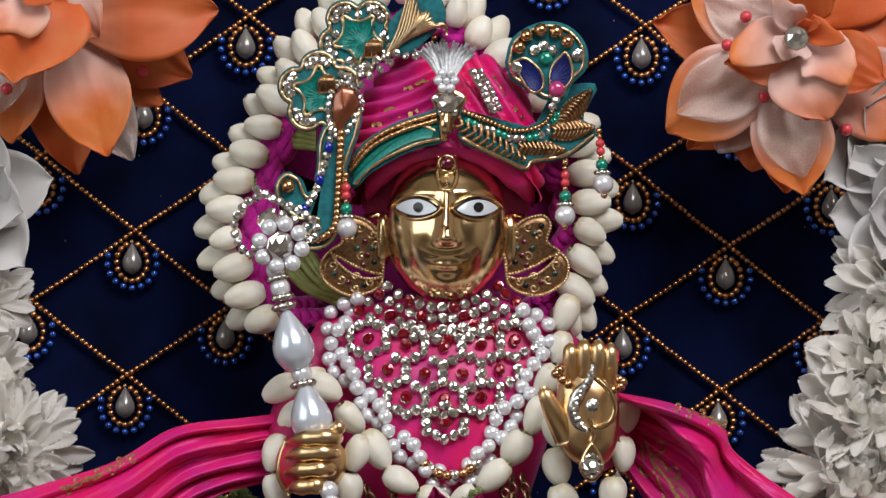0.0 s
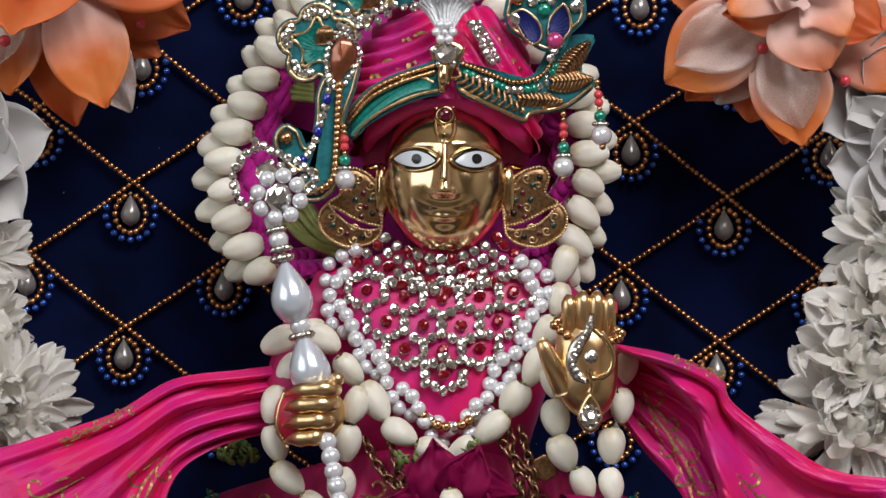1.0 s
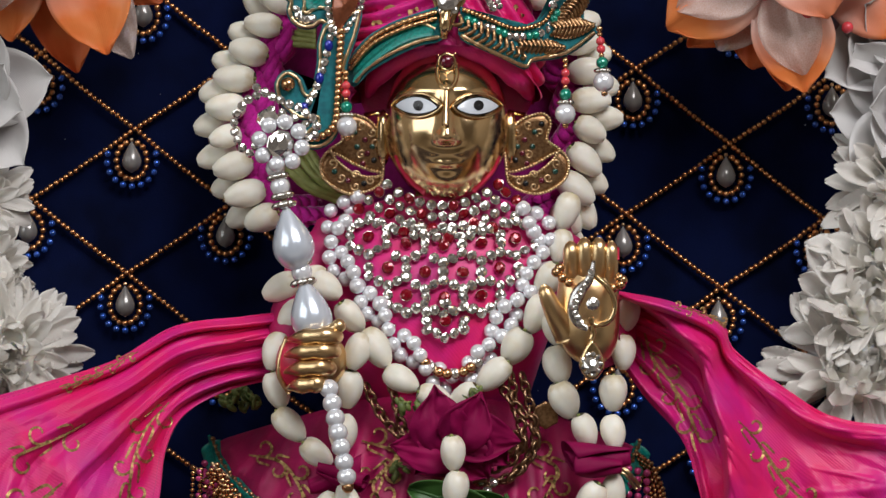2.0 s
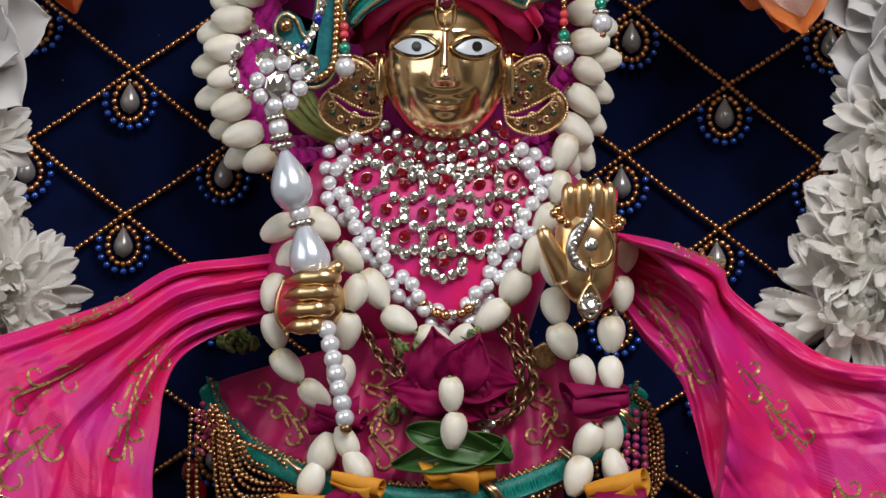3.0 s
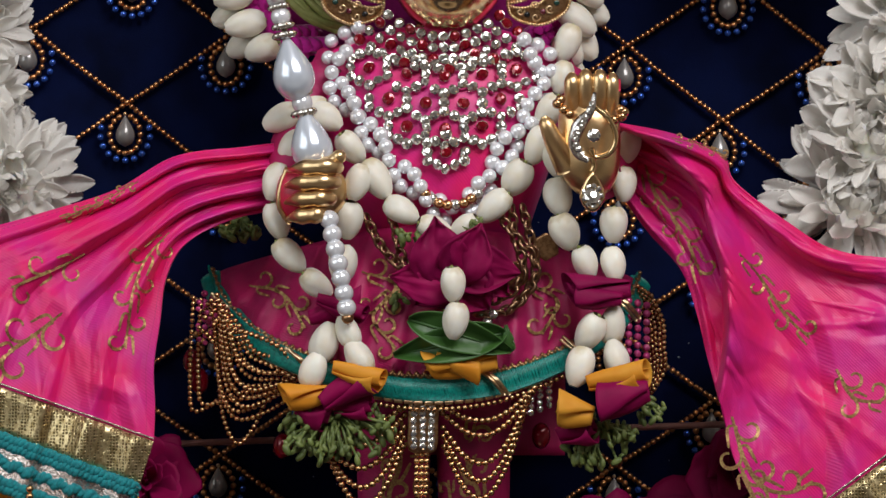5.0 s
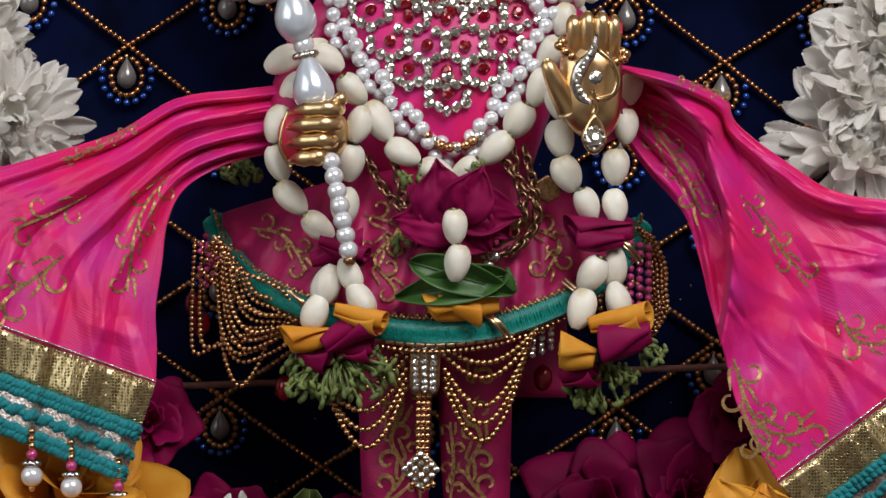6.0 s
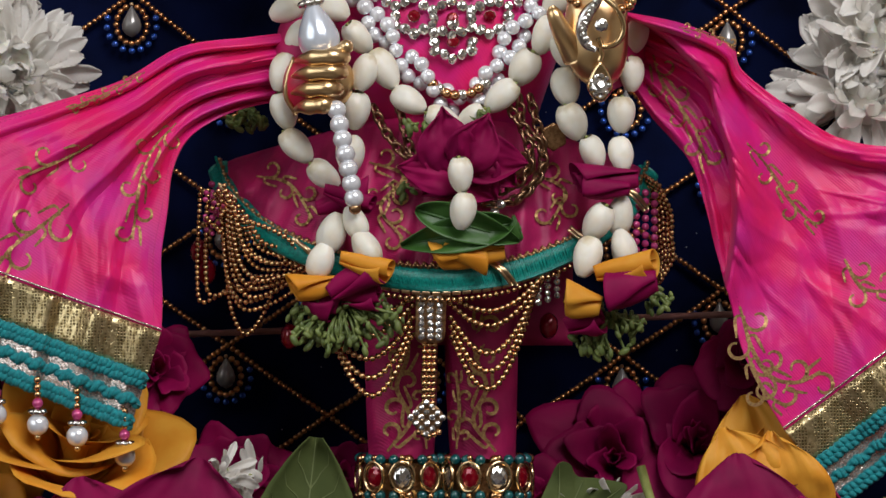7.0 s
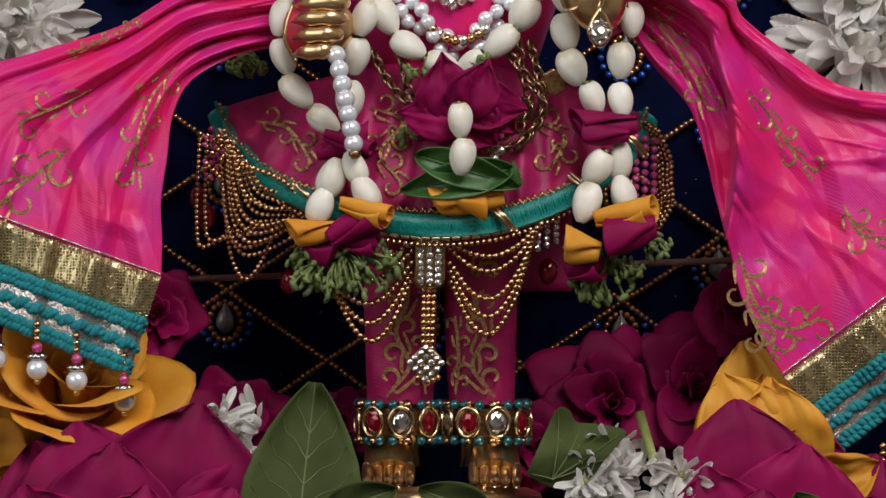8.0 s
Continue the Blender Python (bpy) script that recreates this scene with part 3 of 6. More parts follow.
trousers = thing("trousers", "pink silk trousers with gold swirl print", "trousers", place=at(770, 1490, 14))
LEGS = [[(698, 1120, 66, 13, 16), (697, 1250, 66, 13, 16), (697, 1400, 62, 12, 16), (697, 1488, 58, 11, 15)],
        [(838, 1120, 66, 13, 16), (838, 1250, 66, 13, 16), (840, 1400, 62, 12, 16), (842, 1488, 58, 11, 15)]]
legs = []
for levels in LEGS:
    legs.append(part("trouser_leg", Shape().grid(lathe_rows(levels, 48, 40, lambda t, a: 0.5 * math.sin(11 * t + 2 * a) + 0.35 * math.sin(31 * t - 3 * a) + 0.9 * noise.noise((8 * t, 2 * math.cos(a), 2 * math.sin(a)))), around=True), DEEP_PINK, trousers))


def curl(c, r, turns, start, flip=1, tail=None):
    """Plan places of a spiral scroll with a tail."""
    pts = []
    for i in range(22):
        t = i / 21
        a = start + flip * turns * 2 * math.pi * t
        pts.append((c[0] + r * (0.25 + 0.75 * t) * math.cos(a), c[1] + r * (0.25 + 0.75 * t) * math.sin(a)))
    return pts + ([tail] if tail else [])


def print_on(parent, curve, depth, width, lift=0.35, n=40):
    q = spread(curve, n)
    w = [UNIT * width * (0.35 + 0.65 * math.sin(math.pi * (0.08 + 0.84 * i / (n - 1)))) for i in range(n)]
    return part("gold_print", Shape().ribbon([at(u, v, depth(u, v) + lift) for u, v in q], w), PRINT, parent, "worn gold printed scroll")


def leg_depth(x):
    return lambda u, v: 16 + 13 * math.sqrt(max(0.02, 1 - ((u - x) / 66) ** 2))


# ---- shawl ends falling to both sides ----
def fall(outer, inner, fold, ns=180, nt=190):
    o, i = spread(outer, ns), spread(inner, ns)
    return np.array([[at(*(o[a] + (i[a] - o[a]) * t + np.array([0, 0, fold(a / (ns - 1), t)]))) for t in np.linspace(0, 1, nt)] for a in range(ns)])


def crease_lines(seed, n):
    """Short pressed creases: a place on the cloth, a direction, length, width and height."""
    rnd = random.Random(seed)
    return [(rnd.uniform(0.1, 1.0), rnd.uniform(0.05, 0.95), rnd.gauss(0.15, 0.55), rnd.uniform(0.05, 0.22), wide, wide * rnd.uniform(-16, 26)) for k in range(n) for wide in (rnd.uniform(0.012, 0.06),)]


CREASES = {k: crease_lines(k, 110) for k in (1, 4)}


def crumple(s, t, k):
    """Soft dents and sharp short creases of pressed silk."""
    h = 0.7 * noise.noise((3 * s, 4 * t, k))
    for s0, t0, a, long, wide, high in CREASES[k]:
        x, y = s - s0, t - t0
        along, across = x * math.cos(a) + y * math.sin(a), y * math.cos(a) - x * math.sin(a)
        if abs(across) < wide and abs(along) < long:
            h += high * (1 - abs(across) / wide) * (1 - (along / long) ** 2)
    return h


def ease(x, a, b):
    f = min(1.0, max(0.0, (x - a) / (b - a)))
    return f * f * (3 - 2 * f)


def knife(x, drop=0.2):
    """Pressed pleats: a slow flat rise and a quick drop."""
    f = x - math.floor(x)
    return (f / (1 - drop) if f < 1 - drop else (1 - f) / drop) - 0.5


def fold_left(s, t):
    body = ease(t, 0.06, 0.16) * (1 - 0.6 * ease(t, 0.86, 1.0))
    deep = 7.0 - 2.0 * s
    wide = knife(4.2 * t ** 0.85 + 0.45 * s - 0.1 + 0.16 * math.sin(7 * t + 2 * s), 0.24) * (1 - 0.45 * ease(s, 0.55, 1.0))
    return deep * wide * body + 1.3 * knife(9 * t - 1.2 * s, 0.4) * body * (1 - ease(s, 0.2, 0.6)) - 2.5 * (1 - ease(t, 0.02, 0.09)) * (1 - ease(s, 0.5, 0.9)) + 1.5 * math.sin(5 * s + 3 * t) + (0.8 + 1.2 * s) * crumple(s, t, 1)


def fold_right(s, t):
    """An outer strip folded over, a flat panel, and an inner strip that turns under along a slanting crease."""
    line = 0.40 + 1.6 * (s - 0.25)
    crease = (1 - ease(s, 0.5, 0.7)) * 12.0
    h = crease * (ease(t, line - 0.34, line) - 1.25 * ease(t, line, line + 0.07))
    h += 8.0 * (1 - ease(t, 0.085 + 0.03 * s, 0.125 + 0.03 * s)) * (1 - 0.6 * s) - 2.5 * (1 - ease(t, 0.02, 0.05))
    h += 4.0 * knife(4.6 * t + 0.4 - 0.5 * s, 0.3) * (1 - ease(s, 0.1, 0.42))
    h += 4.0 * knife(1.7 * t - 1.6 * s + 0.2, 0.12) * ease(s, 0.45, 0.7) * ease(t, 0.15, 0.3)
    return h + 2.2 * math.sin(4 * s - 3 * t) * t + 2.0 * crumple(s, t, 4)


def on(grid, s, t, lift=0.0):
    n, m = grid.shape[:2]
    a, b = min(n - 2, max(0, int(s * (n - 1)))), min(m - 2, max(0, int(t * (m - 1))))
    x, y = s * (n - 1) - a, t * (m - 1) - b
    p = grid[a, b] * (1 - x) * (1 - y) + grid[a + 1, b] * x * (1 - y) + grid[a, b + 1] * (1 - x) * y + grid[a + 1, b + 1] * x * y
    return Vector(p) + Vector((0, -lift / 1000, 0))


shawl = thing("shawl", "bright pink silk shawl with gold and teal woven borders", "shawl", place=at(784, 760, 20))
L_OUT = [(530, 728, 30), (430, 740, 38), (310, 757, 40), (200, 818, 38), (60, 862, 36), (-70, 905, 34), (-130, 980, 36), (-160, 1110, 40)]
L_IN = [(490, 850, 30), (400, 872, 36), (325, 915, 42), (293, 975, 44), (283, 1050, 45), (272, 1130, 46), (274, 1200, 46), (272, 1262, 46)]
R_OUT = [(1085, 695, 28), (1190, 716, 36), (1275, 752, 38), (1300, 800, 38), (1390, 868, 38), (1480, 920, 36), (1620, 940, 34), (1760, 980, 36), (1850, 1078, 40)]
R_IN = [(1085, 800, 28), (1140, 880, 36), (1205, 955, 40), (1232, 1030, 42), (1255, 1120, 44), (1280, 1210, 46), (1300, 1290, 47), (1335, 1365, 48), (1377, 1436, 48)]
left_fall, right_fall = fall(L_OUT, L_IN, fold_left), fall(R_OUT, R_IN, fold_right)
left_end = part("shawl_end", Shape().sheet(left_fall, 0.0007), PINK, shawl)
right_end = part("shawl_end", Shape().sheet(right_fall, 0.0007), PINK, shawl)


def bands(grid, step, end, bands_of):
    """Woven bands that go on from the last row of a fall; step: plan offset of the whole border at its two ends."""
    rim = grid[-1]
    n = len(rim)
    for name, mat, a, b, lift, label in bands_of:
        rows = []
        for t in np.linspace(a, b, 6):
            row = []
            for k in range(n):
                f = k / (n - 1)
                off = (1 - f) * np.array(step) + f * np.array(end)
                p = rim[k] + np.array([off[0], 0, -off[1]]) * UNIT * t + np.array([0, -lift / 1000 - 0.0007 * math.sin(9 * f + 3 * t), 0])
                row.append(p)
            rows.append(row)
        part(name, Shape().sheet(rows, 0.0008), mat, end_of[id(grid)], label)


end_of = {id(left_fall): left_end, id(right_fall): right_end}
WOVEN = [("gold_band", BROCADE, 0.0, 0.46, 0.2, "gold brocade band"), ("border_ground", SILVER, 0.44, 0.98, 0.1, "silver thread ground of the border")]
bands(left_fall, (-20, 165), (-55, 168), WOVEN)
bands(right_fall, (90, 125), (100, 128), WOVEN)


def braid(grid, step, end, t, r, mat, label, sway=0.0):
    """A twisted cord sewn along the border at the share t of its height."""
    rim = spread(grid[-1], 170)
    for k in range(2):
        pts = []
        for i, p in enumerate(rim):
            f = i / 169
            off = (1 - f) * np.array(step) + f * np.array(end)
            w = 0.95 * i + k * math.pi
            pts.append(p + np.array([off[0], 0, -off[1]]) * UNIT * t + np.array([0, -0.0012 - 0.0008 * math.cos(w), r * 0.55 * UNIT * math.sin(w) + sway * UNIT * math.sin(0.55 * i)]))
        part("braid", Shape().tube(pts, r * 0.62 * UNIT, 0, 7), mat, end_of[id(grid)], label)


for grid, step, end in ((left_fall, (-20, 165), (-55, 168)), (right_fall, (90, 125), (100, 128))):
    for t, r, sway in ((0.475, 9, 1), (0.54, 9, 1.5), (0.725, 9.5, 4), (0.905, 9, 1.5), (0.97, 9, 1)):
        braid(grid, step, end, t, r, TEAL_BRAID, "teal wool braid", sway)
    s = Shape()
    s.tube([on(grid, 0.992, f, 0.6) for f in np.linspace(0.0, 0.999, 120)], 2 * UNIT, 0, 5)
    part("stitching", s, SILVER, end_of[id(grid)], "pale stitch line")
    for edge in (0.035, 0.965):
        s = Shape()
        for k in range(90):
            a = 0.01 + 0.97 * k / 90
            s.ribbon([on(grid, a, edge, 0.35), on(grid, a + 0.003, edge, 0.35), on(grid, a + 0.006, edge, 0.35)], [1.3 * UNIT] * 3)
        tagged(part("hem_stitches", s, DEEP_PINK, end_of[id(grid)], "darker pink hem stitches"), kind="stuff")


def vine(path, size, n, width, flip=1):
    """Plan curves of a scrolling vine: a stem with spirals to both sides and a small dot in each."""
    q = spread(path, 60)
    curves = [(q, width)]
    for k in range(n):
        i = int((k + 0.5) / n * 58)
        t = q[i + 1] - q[i]
        t /= np.linalg.norm(t) + 1e-9
        side = flip * (1 if k % 2 else -1)
        w = np.array([-t[1], t[0]]) * side
        c = q[i] + t * size * 0.55 + w * size * 0.95
        a0 = math.atan2(*(q[i] - c)[::-1])
        arc = [c + size * (0.95 - 0.62 * j / 19) * np.array([math.cos(a0 + side * 5.6 * j / 19), math.sin(a0 + side * 5.6 * j / 19)]) for j in range(20)]
        curves.append((spread(arc, 34), width * 0.9))
        e = q[min(59, i + 6)] + w * -0.75 * size + t * size * 0.5
        curves.append((spread([q[i], q[i] + w * -0.5 * size + t * 0.1 * size, e], 14), width * 0.8))
    return curves


def lay(parent, curves, place):
    """Prints flat strokes on a surface; place(u, v) gives a spot just over the cloth."""
    for q, width in curves:
        n = len(q)
        w = [UNIT * 0.8 * width * (0.4 + 0.6 * math.sin(math.pi * (0.08 + 0.84 * i / (n - 1)))) for i in range(n)]
        part("gold_print", Shape().ribbon([place(u, v) for u, v in q], w), PRINT, parent, "worn gold printed scroll")


def over(grid, lift=0.45):
    flat = grid.reshape(-1, 3)
    d = -flat[:, 1] * 1000
    k = 1 - d / (1000 * EYE_DIST)
    plan = np.stack([flat[:, 0] / (UNIT * k) + 784, 441 - (flat[:, 2] - EYE_Z) / (UNIT * k)], 1)

    def place(u, v):
        i = np.argsort((plan[:, 0] - u) ** 2 + (plan[:, 1] - v) ** 2)[:4]
        return at(u, v, float(d[i].max()) + lift)
    return place


left_on, right_on = over(left_fall), over(right_fall)
for path, size, n, width in (([(300, 892), (262, 935), (240, 985), (228, 1040), (222, 1098)], 20, 6, 4), ([(110, 1035), (60, 1075), (10, 1110), (-20, 1150)], 30, 4, 4.5), ([(245, 802), (180, 838), (110, 868)], 7, 7, 2.6), ([(150, 930), (90, 960), (20, 990)], 22, 3, 3.5)):
    lay(left_end, vine(path, size, n, width), left_on)
for path, size, n, width in (([(1140, 770), (1155, 815), (1188, 862), (1215, 905), (1240, 965)], 19, 7, 4), ([(1306, 925), (1345, 970), (1390, 1035), (1432, 1075)], 17, 5, 3.6), ([(1296, 1215), (1318, 1290), (1352, 1340), (1400, 1350), (1440, 1330)], 26, 6, 4.5),
                             ([(1310, 1300), (1340, 1365), (1380, 1395)], 22, 3, 4.5), ([(1185, 722), (1240, 735), (1285, 756)], 7, 5, 2.6), ([(1480, 1130), (1510, 1180), (1560, 1190)], 22, 3, 4)):
    lay(right_end, vine(path, size, n, width), right_on)

for x, leg, flip in ((697, legs[0], 1), (840, legs[1], -1)):
    d = leg_depth(x)
    spot = lambda u, v: at(min(x + 60, max(x - 60, u)), v, d(min(x + 60, max(x - 60, u)), v) + 0.7)
    lay(leg, vine([(x - 25 * flip, 1475), (x + 15 * flip, 1420), (x - 8 * flip, 1360), (x + 12 * flip, 1300), (x, 1230)], 21, 7, 5, flip), spot)
    lay(leg, vine([(x + 45 * flip, 1470), (x + 40 * flip, 1400), (x + 46 * flip, 1330)], 13, 4, 4, flip), spot)
SK_GRID = np.array([[skirt(i / 120, t) for i in range(121)] for t in np.linspace(0, 1, 24)])
skirt_on = over(SK_GRID, 0.8)
skirt_part = [o for o in tunic.children if o.name.startswith("skirt")][0]
for path, size, n in (([(640, 960), (700, 985), (660, 1040), (700, 1095)], 20, 6), ([(440, 985), (500, 1000), (540, 1060)], 18, 4), ([(930, 980), (985, 1010), (960, 1070)], 20, 4), ([(780, 1010), (800, 1080), (860, 1100)], 18, 3), ([(1040, 985), (1080, 1000), (1090, 1040)], 14, 3)):
    lay(skirt_part, vine(path, size, n, 3.6), skirt_on)

# ---- turban ----
turban = thing("turban", "pink pleated silk turban with gold print", "turban", place=at(788, 300, 15))


def turban_d(u, v):
    k = max(0.0, 1 - ((u - 788) / 172) ** 2 - ((v - 290) / 208) ** 2)
    return 12 + 24 * k ** 0.5


rows = []
for i in range(90):
    row = []
    for k in range(140):
        lon = 2 * math.pi * k / 140
        brow = max(-0.14, -0.14 + 0.5 * (1 - max(0.0, math.cos(lon)) ** 1.2))
        lat = -math.pi / 2 + (math.pi / 2 + brow) * i / 89
        u, v = 788 + 170 * math.cos(lat) * math.sin(lon), 290 + 206 * math.sin(lat)
        ph = (v + 0.0016 * (u - 600) ** 2) / 23 if u < 790 else (1.15 * (u - 790) - v * 0.75 + 400) / 28
        fold = 2.3 * abs(math.sin(math.pi * ph)) ** 0.7 + 0.4 * noise.noise((u / 30, v / 30, 2))
        f = math.cos(lat) * math.cos(lon)
        g = 1 + 0.035 * (fold - 1)
        row.append(at(788 + (u - 788) * g, 290 + (v - 290) * g, 12 + 24 * f + fold * (1.7 if f > 0 else 0)))
    rows.append(row)
wrap = part("turban_wrap", Shape().grid(rows, around=True), PINK, turban)
BRIM = [(652, 350, 12), (666, 318, 19), (712, 282, 28), (790, 256, 33), (862, 276, 31), (914, 312, 24), (938, 352, 12)]
part("turban_brim", Shape().tube([at(*q) for q in spread(BRIM, 60)], [(17 + 9 * i / 59 + 0.8 * math.sin(i * 0.9)) * UNIT * min(1, 0.35 + 0.09 * (59 - i)) * min(1, 0.4 + 0.1 * i) for i in range(60)], 0, 14), PINK, turban)
part("turban_back", Shape().ball(at(790, 330, 4), 160 * UNIT, 0, 3, (0.98, 0.5, 0.8)), DEEP_PINK, turban)
for c, r, st, fl in (((690, 205), 14, 1, 1), ((720, 160), 12, 3, 1), ((735, 200), 12, 0, -1), ((665, 225), 10, 2, 1), ((740, 140), 9, 4, 1), ((880, 160), 13, 1, -1), ((915, 200), 12, 2, 1), ((860, 135), 9, 5, 1), ((760, 215), 10, 2, 1), ((700, 240), 9, 1, -1)):
    print_on(wrap, curl(c, r, 0.8, st, fl, (c[0] + 18, c[1] + 4)), turban_d, 4, 2.6, 26)

# ---- flowers ----
def petal(l, w, cup=0.2, bend=0.0, blunt=0.55, n=12, m=9, ruffle=0.0, seed=0, thick=0.00025, point=0.75):
    """A petal along x, of length l and half width w, face up."""
    rows = []
    for i in range(n):
        s = 1 - (1 - i / (n - 1)) ** 1.8
        half = w * max(0.0, math.sin(math.pi * (0.04 + 0.955 * s ** (0.5 + blunt)))) ** point
        rows.append([(l * s * (1 - 0.12 * bend * bend * s) - 0.05 * l * abs(t) * s, half * t, cup * half * t * t * 1.2 + bend * l * s * s * 0.5 + ruffle * l * math.sin(5 * t + 4 * s + seed) * s) for t in np.linspace(-1, 1, m)])
    return Shape().sheet(rows, thick)


def bloom(name, label, category, place, way, rings, group="", spin=0.0, core=None, loose=8.0, point=0.55, stack=0.0002, blunt=0.55):
    """A flower facing along way; rings: count, length, half width, rise in degrees, materials, cup, bend, start radius."""
    top = thing(name, label, category, group, place)
    base = aim(place, way, spin)
    for k, (n, l, w, rise, mats, cup, bend, r0, ruffle) in enumerate(rings):
        meshes = [petal(l * f, w * f, cup, bend * g, ruffle=ruffle, seed=k + g, point=point, blunt=blunt).mesh("petal", mt) for mt in mats for f, g in ((1.0, 1.0), (0.9, 1.3))]
        for i in range(n):
            a = 360 * (i + 0.5 * (k % 2)) / n + random.uniform(-loose, loose)
            m = base @ pose(0, 0, 0, 0, 0, a) @ pose(r0, 0, stack * k, random.uniform(-loose, loose), -rise + random.uniform(-loose, loose), 0)
            piece("petal", meshes[(i * 7 + k) % len(meshes)], top, m)
    if core:
        part("flower_core", Shape().ball(base @ Vector((0, 0, core[2])), core[0], 0, 2), core[1], top)
    return top


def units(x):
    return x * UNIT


GEM = Shape()
gem_rows = [[(r * math.cos(a + h), r * math.sin(a + h), z) for a in np.linspace(0, 2 * np.pi, 8, endpoint=False)]
            for r, z, h in ((0.7, -0.6, 0), (0.96, -0.16, 0), (1.0, -0.04, 0), (0.94, 0.02, 0), (0.74, 0.26, 0.393), (0.36, 0.44, 0))]
GEM.grid(gem_rows, 0, around=True)
GEM.m = [1] * 24 + [0] * 16
GEM.f.append(list(range(40, 48)))
GEM.m.append(0)
CRYSTAL = GEM.mesh("crystal", STONE, SILVER_SET, smooth=False)
RED_GEM = GEM.mesh("red_stone", RUBY, SILVER_SET, smooth=False)

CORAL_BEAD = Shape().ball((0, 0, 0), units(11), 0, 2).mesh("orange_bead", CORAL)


def cloth_petal(parent, base, tip, half, d0, d1, mat, belly=3.0, cup=2.0, point=0.6, seed=0.0, label="", rough=0.8, roll=0.0):
    """A stiffened satin petal between two plan places, widest past its middle, creased, its rim a little frayed."""
    a, b = at(*base, d0), at(*tip, d1)
    x = (b - a).normalized()
    z = (FRONT - x * FRONT.dot(x)).normalized()
    m = Matrix((x, z.cross(x), z)).transposed().to_4x4()
    m.translation = a
    l, rows = (b - a).length, []
    for i in range(22):
        s = 1 - (1 - i / 21) ** 1.7
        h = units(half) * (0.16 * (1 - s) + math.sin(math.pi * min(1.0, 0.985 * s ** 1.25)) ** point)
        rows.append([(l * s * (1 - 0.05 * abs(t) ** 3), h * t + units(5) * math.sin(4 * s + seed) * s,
                      0.001 * (belly * math.sin(math.pi * s) + cup * t * t * s + 0.5 * cup * math.exp(-(t / 0.12) ** 2) * (s - 1) + 1.3 * math.sin(3.2 * t + 5 * s + seed) * s + rough * noise.noise((4 * t, 5 * s, seed)) + 0.6 * rough * abs(noise.noise((7 * t + 3 * s, 3 * s, seed + 5))) - roll * max(0.0, abs(t) - 0.72) ** 1.5 * 14 * s - roll * max(0.0, s - 0.86) ** 1.3 * 20))
                     for t in np.linspace(-1, 1, 17)])
    return piece("petal", Shape().sheet(rows, 0.00025).mesh("petal", mat), parent, m, label)


def cloth_flower(place, ring, heart, size, spin, beads):
    fl = thing("cloth_flower", "large orange satin flower with blush petals, tulle and beads", "artificial flower", "cloth flowers", at(*place))
    for k, (base, tip, half, d0, d1, mat, belly) in enumerate(ring):
        cloth_petal(fl, base, tip, half, d0, d1, mat, belly, seed=1.7 * k)
    base = aim(at(*heart), (0.02, -1, 0.06), spin)
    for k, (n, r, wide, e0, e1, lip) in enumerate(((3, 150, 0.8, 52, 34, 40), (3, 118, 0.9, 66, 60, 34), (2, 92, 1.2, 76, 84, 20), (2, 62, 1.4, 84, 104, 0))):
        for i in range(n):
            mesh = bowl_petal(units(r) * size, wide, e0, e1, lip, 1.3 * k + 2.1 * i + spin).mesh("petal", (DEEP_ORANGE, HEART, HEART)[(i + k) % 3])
            piece("petal", mesh, fl, base @ pose(0, 0, 0, 0, 0, 360 * (i + 0.4 * k) / n))
    for u, v, d in beads:
        piece("orange_bead", CORAL_BEAD, fl, Matrix.Translation(at(u, v, d)))
    return fl, base


